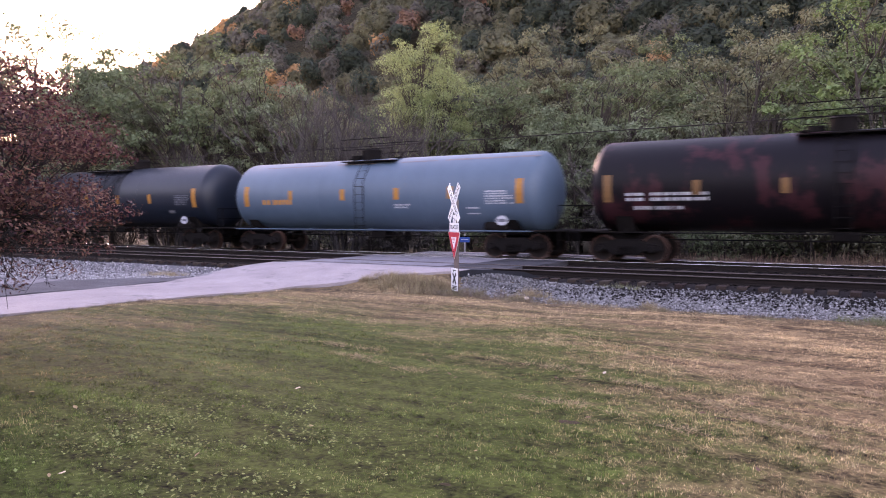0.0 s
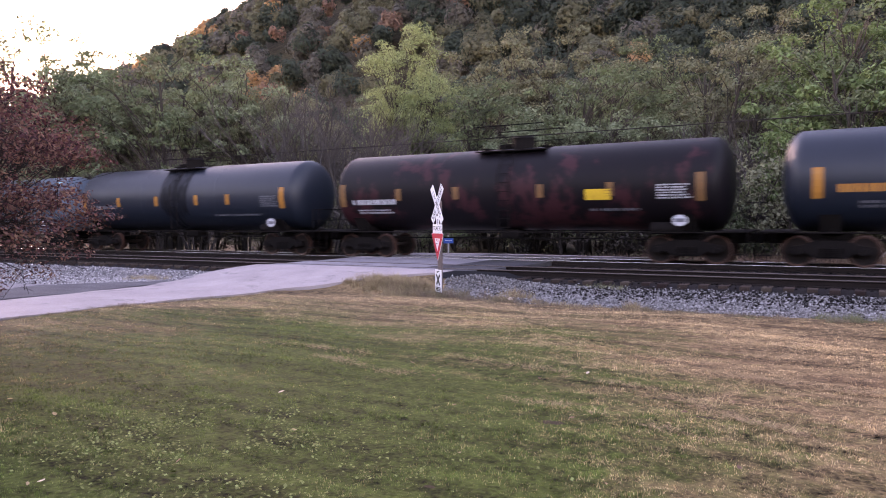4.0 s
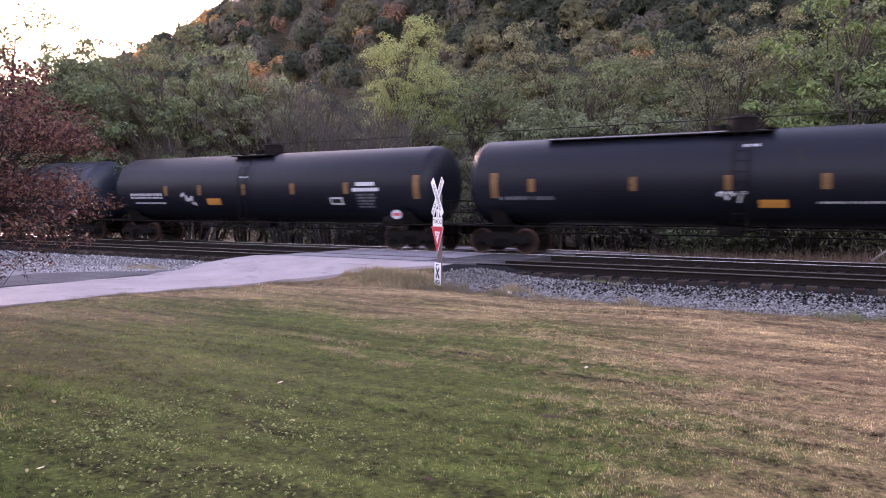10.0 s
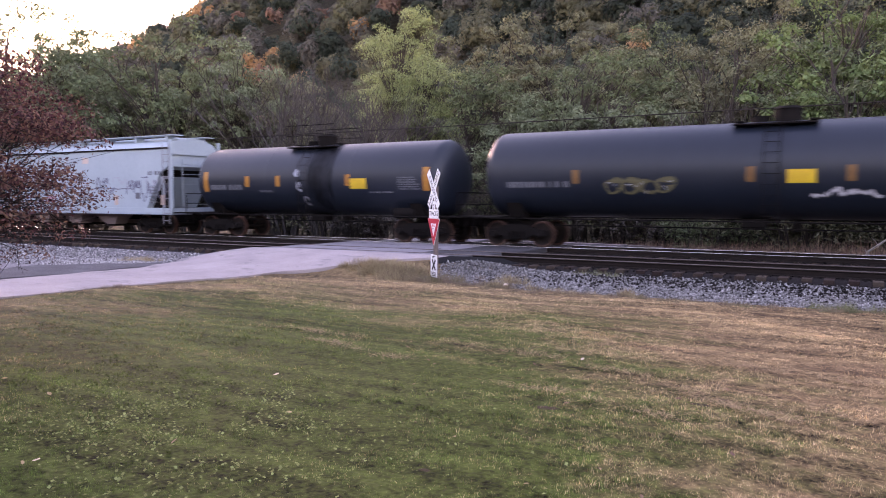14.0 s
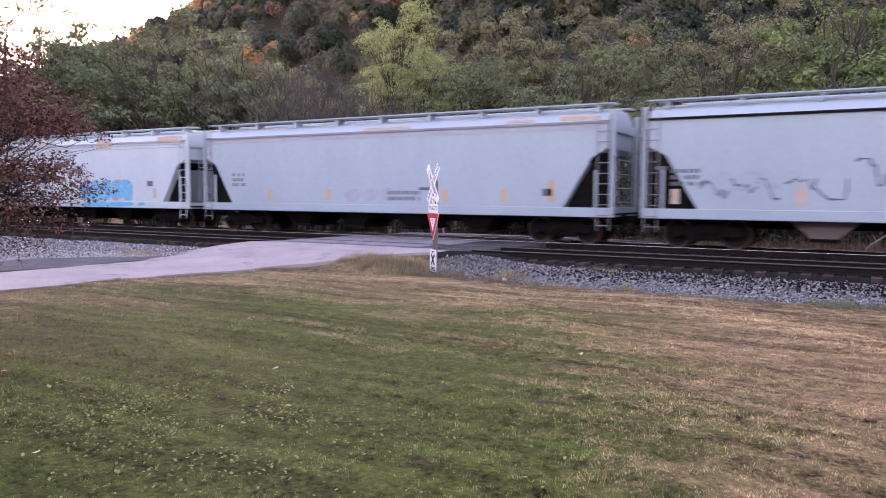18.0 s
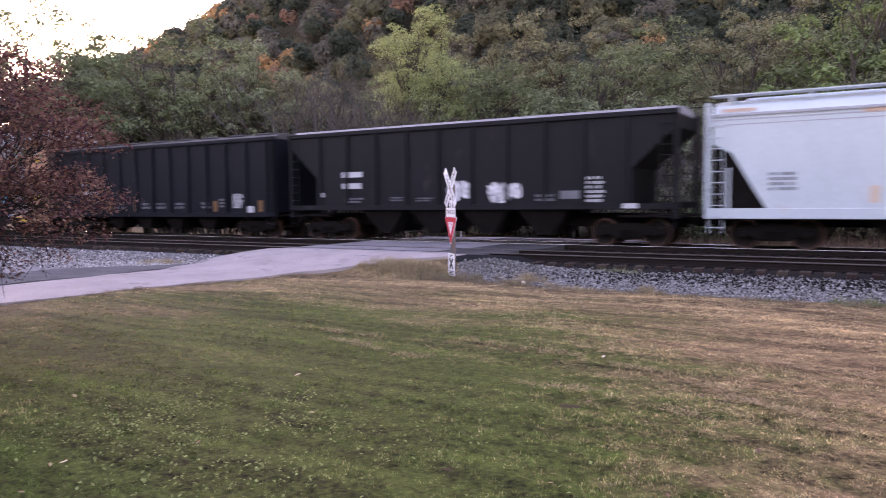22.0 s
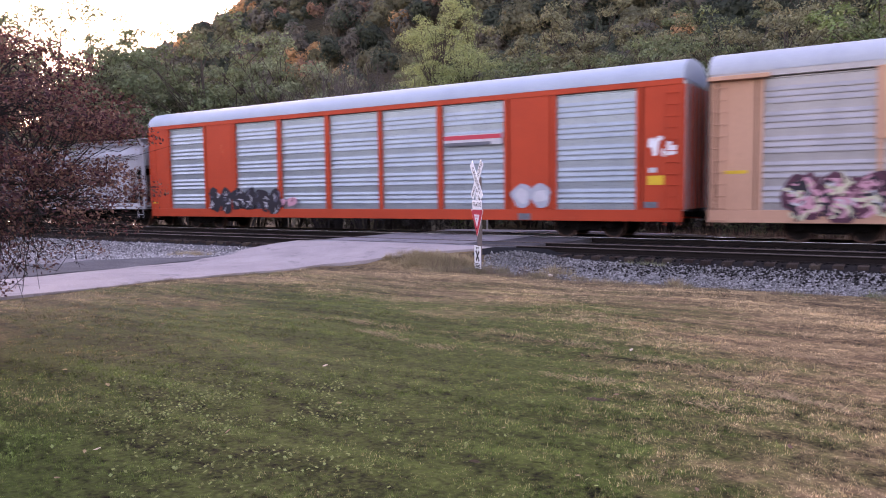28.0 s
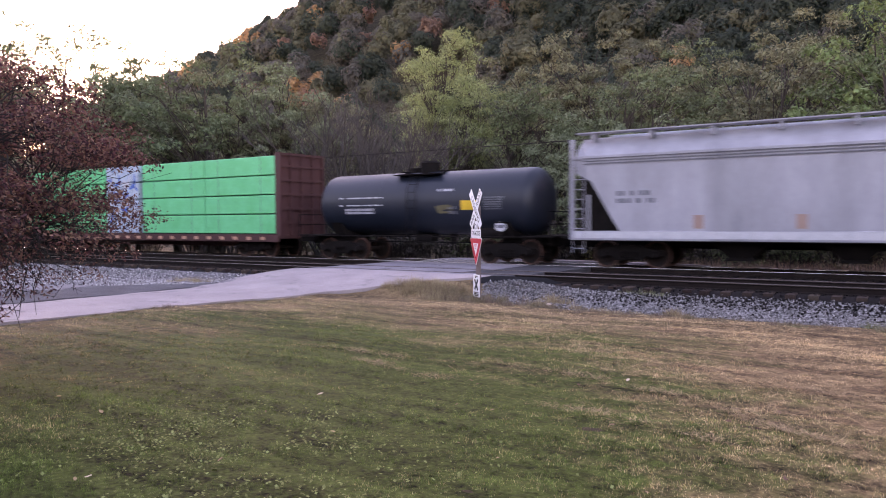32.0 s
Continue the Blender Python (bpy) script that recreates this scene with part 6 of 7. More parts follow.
c, sd = tank_car("black tank car with reddish rust and white lettering", -60.2, -44.75, -61.05, -44.05, 2.60, 1.52, BLACK_RED, -0.1, (-1.6, 1.1), reflectors=(-4.89, -2.35, 1.01, 3.50), tall=(-7.6, 6.36), placard=5.9, panel=(5.17, 6.32, 2.12, 2.62), dirty=True, shift=0.375)
bars(c, INK_WHITE, -6.97, -4.85, 2.10, 2.32, sd, fill=0.9), bars(c, INK_WHITE, -6.75, -4.98, 1.75, 1.95, sd, rows=2), bars(c, INK_GREY, 2.89, 4.60, 1.75, 1.88, sd)
mark(c, "notice", INK_YELLOW, 2.76, 3.64, 2.12, 2.48, sd)

c, sd = tank_car("blue-black tank car with bright amber reflectors", -77.05, -61.9, -77.75, -61.05, 2.60, 1.54, BLACK_BLUE, -0.75, (-1.8, 0.7), reflectors=(-4.77, -1.97, 0.78, 2.81), tall=(-7.5, 6.01), placard=5.58, panel=(4.92, 5.98, 2.12, 2.62), shift=0.475)
spill(c, -1.5, 0.35, sd, 3)
bars(c, INK_GREY, -6.43, -4.80, 2.16, 2.34, sd, fill=0.9), bars(c, INK_GREY, -6.43, -4.84, 1.79, 1.97, sd, rows=2), bars(c, INK_GREY, 1.94, 4.84, 1.73, 1.87, sd)

c, sd = tank_car("patchy grey tank car with dark flaking paint", -95.7, -78.45, -96.5, -77.75, 2.50, 1.50, PATCHY, 0.9, (-1.9, 1.2), tall=(7.37,), placard=6.76, dirty=True, shift=0.275)
mark(c, "notice", INK_WHITE, 4.01, 4.47, 1.73, 1.79, sd), mark(c, "notice", INK_WHITE, 4.01, 4.47, 1.92, 1.98, sd)
bars(c, INK_ORANGE, -6.9, -5.2, 2.0, 2.25, sd, fill=0.9)


def flakes(car, x0, x1, z0, z1, side, material, count, seed, w=0.30, hgt=0.042):
    """Long ragged patches where the paint has come away, densest in the middle of the band."""
    rnd = random.Random(seed)
    g = Geo()
    for k in range(count):
        x, z = rnd.uniform(x0, x1), rnd.triangular(z0, z1, (z0 + z1) / 2)
        p = blob(x, z, w * rnd.uniform(0.35, 1.3), hgt * rnd.uniform(0.5, 1.6), rnd, 16, 0.55)
        p = [(px, pz + 0.12 * (px - x)) for px, pz in p]
        g.add(put_on(side, p, 0.006 + 0.0002 * (k % 12)), [tuple(range(16))])
    tagged(part("bare_patch", g, material, car, "dark patches of flaked paint", at=pose(SHIFT.get(car.name, 0), 0, 0)), kind="stuff")


FLAKED = paint("bare_flaked_steel", (0.028, 0.036, 0.054), (0.045, 0.058, 0.082), rough=0.6)
GRIME = paint("brown_grime", (0.066, 0.078, 0.092), (0.085, 0.105, 0.130), rough=0.7)
for a, b, z0, z1, k in ((-7.8, -4.6, 3.45, 3.85, 30), (-7.6, -6.0, 3.2, 3.4, 7), (-4.6, -2.2, 3.4, 3.75, 12), (0.9, 2.9, 3.15, 3.7, 30), (2.6, 4.6, 3.3, 3.7, 16), (4.6, 7.6, 3.45, 3.8, 18), (6.0, 7.7, 3.02, 3.14, 4)):
    flakes(c, a, b, z0, z1, sd, FLAKED, k, 60 + k)
for a, b, z0, z1, k in ((-3.0, -1.6, 2.05, 2.5, 12), (5.3, 7.0, 2.05, 2.6, 12)):
    flakes(c, a, b, z0, z1, sd, GRIME, k, 70 + k, 0.40, 0.12)
mark(c, "lid_patch", SPRAY["teal"], 7.3, 7.75, 3.35, 3.7, sd, "pale turquoise patch of paint")

c, sd = tank_car("long black tank car with grey walkway on top", -115.85, -97.25, -116.5, -96.5, 2.64, 1.55, BLACK, -0.6, (-1.3, 0.4), reflectors=(-7.43, -3.87, -0.91, 1.74, 4.76), tall=(-8.9, 7.87), placard=6.36, placard_red=True, panel=(6.66, 7.80, 2.22, 2.80), dirty=True, running_board=(-7.0, -1.0), rails=False, shift=0.775)
mark(c, "notice", INK_ORANGE, 0.07, 0.85, 1.70, 1.94, sd)
bars(c, INK_WHITE, 1.67, 3.57, 1.82, 1.92, sd), bars(c, INK_GREY, -8.58, -6.50, 1.97, 2.16, sd, rows=1), bars(c, INK_WHITE, -0.43, 0.05, 3.56, 3.70, sd)
scrawl(c, -1.11, -0.22, 1.85, 2.18, sd, "white", 5)

c, sd = tank_car("long black tank car with large white panel lettering", -136.05, -117.1, -136.8, -116.5, 2.60, 1.54, BLACK, -0.45, (-2.1, 0.3), reflectors=(-6.07, -3.79, -0.98, 1.82, 4.67), tall=(8.0,), placard=7.3, placard_red=True, dirty=True, rails=False, shift=0.575)
bars(c, INK_WHITE, -8.53, -6.20, 2.10, 2.40, sd, fill=0.85), bars(c, INK_WHITE, -8.3, -6.1, 1.85, 1.97, sd)
mark(c, "notice", INK_ORANGE, -3.28, -2.40, 1.80, 2.09, sd)
scrawl(c, -4.95, -3.95, 1.84, 2.31, sd, "silver", 6, 3, 0.07)
mark(c, "notice", INK_WHITE, 3.92, 4.57, 1.80, 2.10, sd), mark(c, "notice", BLACK_INK, 4.0, 4.49, 1.87, 2.03, sd, lift=0.008)
mark(c, "emblem", INK_WHITE, 5.3, 6.2, 2.55, 2.70, sd, "white painted emblem"), mark(c, "emblem", INK_WHITE, 5.1, 6.42, 2.33, 2.47, sd), bars(c, INK_GREY, 5.3, 6.3, 1.68, 2.28, sd, rows=5)
bars(c, INK_WHITE, -1.14, -0.59, 2.98, 3.11, sd)

c, sd = tank_car("black tank car with yellow notice and faded graffiti", -156.25, -137.6, -156.95, -136.8, 2.62, 1.54, BLACK_BLUE, 0.3, (-1.2, 1.2), reflectors=(-6.19, -0.69, 1.98, 4.83), tall=(7.98,), placard=7.5, placard_red=True, panel=(6.81, 7.88, 2.26, 2.74), dirty=True, rails=False, shift=0.45)
mark(c, "notice", INK_YELLOW, 0.44, 1.21, 2.20, 2.60, sd)
mural(c, -5.02, -2.80, 1.87, 2.44, sd, (("olive", 1.0, "blob"), ("grey", 0.5, 2)), 9, 4)
bars(c, INK_GREY, -8.6, -6.29, 2.12, 2.34, sd, fill=0.9), bars(c, INK_GREY, 4.46, 6.41, 1.97, 2.09, sd)
scrawl(c, 1.11, 2.92, 1.80, 2.06, sd, "silver", 8, 4, 0.05)

c, sd = tank_car("short blue-black tank car with a pale streak", -171.1, -157.65, -171.7, -156.95, 2.54, 1.50, BLACK_BLUE, -0.3, (-1.7, 0.8), reflectors=(-3.74, -1.98, 1.74), tall=(-6.3, 5.40), panel=(4.26, 5.30, 2.07, 2.60), shift=0.375)
mark(c, "notice", INK_YELLOW, 1.98, 2.77, 2.12, 2.53, sd)
spill(c, -0.2, 1.1, sd, 7)
bars(c, INK_GREY, -5.85, -3.80, 2.12, 2.36, sd, fill=0.9), bars(c, INK_GREY, -2.9, -2.2, 2.0, 2.14, sd), bars(c, INK_GREY, 2.9, 4.0, 1.95, 2.05, sd)
for k, (z0, z1, x) in enumerate(((2.5, 3.1, -0.95), (1.9, 2.6, -0.85), (1.35, 2.0, -0.6))):
    mural(c, x, x + 0.32, z0, z1, sd, (("grey", 0.7, "blob"),), 12 + k, 1)


def covered_hopper(label, left, right, b_left, b_right, skin, cut=True, rust=False, chutes=4, seam=4.12, top=4.62, band=None, chute_mat=None):
    """A covered hopper car: sides, roof with hatches and walkway, end cages with ladders, discharge chutes."""
    c, h, bl, br = start_car("hopper_car", label, left, right, b_left, b_right, 1.95)
    w = 1.55
    xe = h - 0.22
    if cut:
        out = [(-xe + 1.55, 1.27), (-xe + 1.25, 1.75), (-xe + 0.55, 2.95), (-xe, 3.25), (-xe, seam), (xe, seam), (xe, 3.25), (xe - 0.55, 2.95), (xe - 1.25, 1.75), (xe - 1.55, 1.27)]
    else:
        out = [(-xe, 1.27), (-xe, seam), (xe, seam), (xe, 1.27)]
    part("body", Geo().extrude_y(out, w - 0.02, -w + 0.02), skin, c)
    part("roof", Geo().extrude_x([(-w + 0.02, seam), (w - 0.02, seam), (w - 0.25, seam + 0.26), (0.75, top - 0.04), (0, top), (-0.75, top - 0.04), (-w + 0.25, seam + 0.26)], -xe, xe), skin, c, smooth=40)
    part("roof_seam", Geo().box(-xe, xe, -w - 0.03, -w + 0.05, seam - 0.05, seam + 0.03).box(-xe, xe, w - 0.05, w + 0.03, seam - 0.05, seam + 0.03), band or skin, c)
    for s in (-1, 1):
        part("side_sill", Geo().box(-h, h, s * (w - 0.05) - 0.06, s * (w - 0.05) + 0.06, 0.95, 1.27, 0.012), skin, c)
        part("sill_flange", Geo().box(-h + 0.02, h - 0.02, s * (w - 0.02) - 0.10, s * (w - 0.02) + 0.06, 0.925, 0.948), IRON, c)
    part("hatch", Geo().box(-xe + 0.8, xe - 0.8, -0.32, 0.32, top - 0.02, top + 0.10, 0.03), skin, c, "long loading hatch on the roof")
    g = Geo()
    for s in (-1, 1):
        g.box(-h + 0.1, h - 0.1, s * 0.95 - 0.28, s * 0.95 + 0.28, top + 0.11, top + 0.15)
        for x in np.linspace(-h + 0.7, h - 0.7, 9):
            g.box(x - 0.04, x + 0.04, s * 0.95 - 0.25, s * 0.95 + 0.25, top - 0.17, top + 0.11)
    part("roof_walk", g, skin, c, "grating walkway along the roof")
    for s in (-1, 1):
        for y in (-w + 0.07, w - 0.07):
            part("corner_post", Geo().box(min(s * h, s * (h - 0.14)), max(s * h, s * (h - 0.14)), y - 0.06, y + 0.06, 0.95, top - 0.1), skin, c)
        x0, x1 = sorted((s * (h - 0.1), s * (h - 0.18)))
        part("end_sill", Geo().box(x0, x1, -w, w, 0.95, 1.25), skin, c)
        part("end_frame", Geo().box(x0, x1, -w + 0.1, w - 0.1, seam - 0.3, seam), skin, c)
        if cut:
            part("slope_sheet", Geo().extrude_y([(s * (xe - 0.05), 3.3), (s * (xe - 2.4), 1.25), (s * (xe - 2.5), 1.25), (s * (xe - 0.15), 3.35)][::s], w - 0.12, -w + 0.12), IRON, c)
            # added dark plate fills the open triangle in place of its shade
            part("end_web", Geo().extrude_y([(s * (xe - 1.6), 1.1), (s * (xe - 0.02), 1.1), (s * (xe - 0.02), 3.26), (s * (xe - 0.55), 3.0), (s * (xe - 1.25), 1.8)][::s], -w + 0.34, -w + 0.36), IRON, c, "dark plate standing in for the shade under the slope sheet")
            for x in (h - 0.65,):
                part("stay", Geo().box(min(s * x, s * x + 0.07), max(s * x, s * x + 0.07), -w + 0.02, -w + 0.10, 1.25, 2.4 + (h - x) * -0.6 + 0.5), skin, c)
        rung_ladder(c, skin if skin is not PALE else ROOF_GREY, s * (h - 0.33), -w - 0.03, 0.5, top - 0.3, 11)
        g = Geo()
        for y in (-0.8, 0.8):
            g.rod((s * (h - 0.09), y, 1.2), (s * (h - 0.09), y, 3.6), 0.018, n=5)
        for k in range(5):
            g.rod((s * (h - 0.09), -0.8, 1.45 + 0.48 * k), (s * (h - 0.09), 0.8, 1.45 + 0.48 * k), 0.014, n=5)
        part("end_ladder", g, skin, c)
        part("end_platform", Geo().box(min(s * h, (bl if s < 0 else br) - s * 0.3), max(s * h, (bl if s < 0 else br) - s * 0.3), -w + 0.1, w - 0.1, 1.02, 1.08), IRON, c)
    part("centre_sill", Geo().box(-h, h, -0.2, 0.2, 0.66, 1.0), IRON, c)
    cm = chute_mat or IRON
    for k in range(chutes):
        x = -h + 3.9 + (2 * h - 7.8) * (k + 0.5) / chutes if chutes > 1 else 0
        g = Geo()
        for s in (-1, 1):
            top_r = [(x - 1.25, s * 0.25, 1.25), (x + 1.25, s * 0.25, 1.25), (x + 1.25, s * 1.35, 1.25), (x - 1.25, s * 1.35, 1.25)]
            low = [(x - 0.36, s * 0.3, 0.42), (x + 0.36, s * 0.3, 0.42), (x + 0.36, s * 0.95, 0.42), (x - 0.36, s * 0.95, 0.42)]
            g.add(top_r + low, [(0, 1, 5, 4), (1, 2, 6, 5), (2, 3, 7, 6), (3, 0, 4, 7), (4, 5, 6, 7)])
        ch = part("chute", g, cm, c)
        part("gate", Geo().box(x - 0.42, x + 0.42, -1.02, 1.02, 0.32, 0.42, 0.01), IRON, ch)
    return c, ("flat", w + 0.0)


PINKISH = paint("faded_primer_chute", (0.30, 0.22, 0.21), (0.22, 0.17, 0.17), rough=0.7)
c, sd = covered_hopper("pale grey covered hopper car with dark scribbled graffiti", -191.5, -172.4, -191.95, -171.7, PALE, cut=True, chutes=4, chute_mat=PINKISH, band=IRON)
FL = ("flat", 1.532)
SHIFT[c.name] = 0.3
for k in range(10):
    scrawl(c, -3.8 + k * 1.25, -3.8 + k * 1.25 + 1.4, 2.0 + 0.25 * math.sin(k), 2.75, FL, ("violet", "grey")[k % 2], 20 + k, 3, 0.032)
scrawl(c, 0.5, 6.5, 2.15, 2.3, FL, "violet", 33, 2, 0.035), scrawl(c, -8.0, -4.0, 1.6, 2.2, FL, "violet", 34, 5, 0.028), scrawl(c, -7.6, -5.2, 1.9, 2.4, FL, "grey", 35, 5, 0.04), scrawl(c, 6.0, 9.0, 1.6, 2.6, FL, "violet", 36, 6, 0.03)
for x, z in ((-5.32, 1.42), (1.69, 1.42), (5.10, 1.40), (-8.9, 1.42), (8.5, 1.42)):
    mark(c, "reflector", paint("old_reflector", (0.55, 0.40, 0.33), rough=0.6), x, x + 0.27, z, z + 0.47, FL)
bars(c, INK_RED, -0.46, 0.31, 1.53, 1.90, FL, rows=5), bars(c, INK_DARK, -8.9, -7.8, 2.0, 2.6, FL, rows=3), bars(c, INK_DARK, 7.6, 8.6, 2.85, 3.15, FL, rows=1), bars(c, INK_DARK, 7.7, 8.3, 1.5, 2.35, FL, rows=6)
mark(c, "notice", INK_DARK, 6.68, 7.03, 1.71, 2.01, FL), mark(c, "notice", INK_DARK, 8.78, 9.30, 2.63, 2.76, FL), mark(c, "notice", INK_DARK, -9.4, -9.05, 2.5, 2.62, FL)
mark(c, "rust_patch", paint("soft_rust", (0.60, 0.46, 0.40), rough=0.7), 2.6, 3.1, 3.5, 3.8, FL)

c, sd = covered_hopper("pale grey covered hopper car with rusty roof edge", -211.4, -192.4, -211.9, -191.95, PALE, cut=True, chutes=4, band=ROOF_GREY)
GREY_BAND = paint("grey_roof_band", (0.36, 0.37, 0.41), (0.30, 0.31, 0.35), rough=0.6)
mark(c, "roof_band", GREY_BAND, -9.2, 9.2, 3.86, 4.06, FL, "grey painted band under the roof edge")
for x0, x1, z0, z1 in ((-0.6, 1.6, 4.2, 4.28), (5.6, 6.6, 4.22, 4.3), (7.6, 9.0, 4.2, 4.34)):
    mark(c, "rust_patch", RUST_PATCH, x0, x1, z0, z1, ("flat", 1.47))
for x in (-2.44, 3.02, 5.41, -5.6):
    mark(c, "reflector", FADED_REFLECT, x, x + 0.24, 1.42, 1.88, FL)
mark(c, "reflector", FADED_REFLECT, 7.2, 7.45, 1.45, 2.2, FL)
bars(c, INK_GREY, -7.7, -6.8, 2.0, 2.65, FL, rows=3), bars(c, INK_GREY, 0.6, 2.2, 1.45, 1.9, FL, rows=2), mark(c, "notice", INK_DARK, 2.0, 2.5, 1.84, 1.95, FL), mark(c, "notice", INK_DARK, 7.0, 7.35, 1.65, 1.9, FL)
mural(c, -1.5, 1.0, 1.35, 1.95, FL, (("grey", 0.8, "blob"),), 80, 3)

c, sd = covered_hopper("white covered hopper car with bright blue graffiti", -231.3, -212.4, -231.7, -211.9, PALE_WHITE, cut=True, chutes=4, band=GREY_BAND)
mark(c, "roof_band", GREY_BAND, -9.2, 9.2, 3.94, 3.98, FL), mark(c, "roof_band", GREY_BAND, -9.2, 9.2, 3.80, 3.83, FL)
mural(c, 1.63, 5.47, 1.30, 2.33, FL, (("pink", 1.12, "blob"), ("cyan", 1.08, "blob"), ("teal", 0.7, 3), ("deep", 0.6, 1), ("pink", 0.4, 1)), 90, 5)
mural(c, 1.75, 5.5, 0.97, 1.25, ("flat", 1.562), (("cyan", 1.0, "blob"),), 91, 6)
mural(c, 5.9, 6.5, 1.0, 1.3, ("flat", 1.562), (("cyan", 0.7, "blob"),), 92, 1)
for k, (x0, x1, z0, z1) in enumerate(((-3.0, -0.6, 4.18, 4.36), (2.9, 4.0, 3.85, 4.4), (7.4, 9.1, 4.02, 4.36), (-9.0, -8.0, 4.2, 4.3), (-5.2, -4.2, 3.95, 4.1))):
    mark(c, "rust_patch", RUST_PATCH, x0, x1, z0, min(z1, 4.34), ("flat", 1.49 if z0 > 4.1 else 1.535))
for x in (-5.0, -2.6, 0.2, 7.0):
    mark(c, "reflector", paint("faint_reflector", (0.60, 0.46, 0.36), rough=0.6), x, x + 0.25, 1.42, 1.9, FL)
bars(c, INK_GREY, -7.6, -6.8, 1.8, 2.4, FL, rows=4), mark(c, "notice", INK_DARK, 6.6, 7.0, 2.0, 2.25, FL)

c, sd = None, None


def ribbed_hopper(label, left, right, b_left, b_right, skin, ribs, cut, top_mat, top=4.55):
    """A dark hopper car with upright side ribs."""
    c, h, bl, br = start_car("hopper_car", label, left, right, b_left, b_right, 1.75)
    w = 1.50
    if cut:
        out = [(-h + 1.5, 1.45), (-h + 1.5, 2.6), (-h + 0.1, 3.9), (-h + 0.1, top - 0.2), (h - 0.1, top - 0.2), (h - 0.1, 3.9), (h - 1.5, 2.6), (h - 1.5, 1.45)]
    else:
        out = [(-h + 0.05, 1.15), (-h + 0.05, top - 0.2), (h - 0.05, top - 0.2), (h - 0.05, 1.15)]
    part("body", Geo().extrude_y(out, w, -w), skin, c)
    part("top_chord", Geo().box(-h, h, -w - 0.10, -w + 0.04, top - 0.26, top - 0.1, 0.015).box(-h, h, w - 0.04, w + 0.10, top - 0.26, top - 0.1, 0.015), skin, c)
    part("roof", Geo().extrude_x([(-w, top - 0.2), (w, top - 0.2), (w - 0.4, top + 0.03), (0, top + 0.10), (-w + 0.4, top + 0.03)], -h + 0.15, h - 0.15), top_mat, c)
    z0 = 1.45 if cut else 1.15
    for i in range(ribs):
        x = (-h + (1.7 if cut else 0.5)) + (2 * h - (3.4 if cut else 1.0)) * i / (ribs - 1)
        for s in (-1, 1):
            part("rib", Geo().box(x - 0.06, x + 0.06, min(s * w, s * (w + 0.10)), max(s * w, s * (w + 0.10)), z0, top - 0.26), skin, c)
    for s in (-1, 1):
        part("side_sill", Geo().box(-h, h, min(s * (w - 0.1), s * (w + 0.05)), max(s * (w - 0.1), s * (w + 0.05)), z0 - 0.2, z0, 0.01), skin, c)
        x = s * (h - 0.08)
        for y in (-w + 0.06, w - 0.06):
            part("corner_post", Geo().box(x - 0.07, x + 0.07, y - 0.06, y + 0.06, 0.95, top - 0.2), skin, c)
        part("slope_sheet", Geo().extrude_y([(s * (h - 0.25), 3.9), (s * (h - 2.8), 1.3), (s * (h - 2.9), 1.3), (s * (h - 0.35), 3.95)][::s], w - 0.1, -w + 0.1), IRON, c)
        rung_ladder(c, skin, s * (h - 0.35), -w - 0.08, 0.5, top - 0.4, 11)
        part("end_platform", Geo().box(min(s * (h - 2), (bl if s < 0 else br) - s * 0.25), max(s * (h - 2), (bl if s < 0 else br) - s * 0.25), -1.3, 1.3, 0.98, 1.06), IRON, c)
    part("centre_sill", Geo().box(-h, h, -0.2, 0.2, 0.62, 1.1), IRON, c)
    for k in range(4):
        x = -h + 3.6 + (2 * h - 7.2) * (k + 0.5) / 4
        g = Geo()
        for s in (-1, 1):
            tp = [(x - 1.1, s * 0.2, 1.4), (x + 1.1, s * 0.2, 1.4), (x + 1.1, s * 1.4, 1.4), (x - 1.1, s * 1.4, 1.4)]
            lo = [(x - 0.25, s * 0.3, 0.35), (x + 0.25, s * 0.3, 0.35), (x + 0.25, s * 1.1, 0.35), (x - 0.25, s * 1.1, 0.35)]
            g.add(tp + lo, [(0, 1, 5, 4), (1, 2, 6, 5), (2, 3, 7, 6), (3, 0, 4, 7), (4, 5, 6, 7)])
        part("chute", g, IRON, c)
    return c, h


c, h = ribbed_hopper("charcoal hopper car with white graffiti and grey roof", -248.5, -232.1, -248.9, -231.7, CHARCOAL, 10, True, ROOF_GREY)
FB = ("flat", 1.503)
mural(c, -0.28, 0.69, 1.56, 2.45, FB, (("silver", 0.9, "blob"), ("white", 0.9, 4)), 100, 2), mural(c, 1.43, 2.73, 1.50, 2.26, FB, (("silver", 0.9, "blob"), ("white", 0.9, 4), ("violet", 0.6, 1)), 101, 3)
mark(c, "lettering_block", INK_WHITE, -5.34, -4.30, 2.58, 2.80, FB), mark(c, "lettering_block", INK_WHITE, -5.34, -4.35, 2.12, 2.34, FB), bars(c, INK_GREY, -5.2, -4.2, 1.55, 1.8, FB, rows=2)
bars(c, INK_GREY, 3.28, 4.14, 1.55, 1.84, FB, rows=2), bars(c, INK_WHITE, 5.14, 5.85, 1.5, 2.42, FB, rows=6), mark(c, "notice", INK_WHITE, -6.6, -6.3, 1.8, 1.97, FB), mark(c, "notice", INK_GREY, 4.2, 4.9, 1.62, 1.9, FB), bars(c, INK_GREY, -2.9, -2.3, 1.6, 1.8, FB, rows=2), bars(c, INK_GREY, -1.7, -0.9, 1.58, 1.76, FB, rows=2)
mark(c, "notice", INK_WHITE, 6.4, 6.9, 1.28, 1.45, ("flat", 1.555))

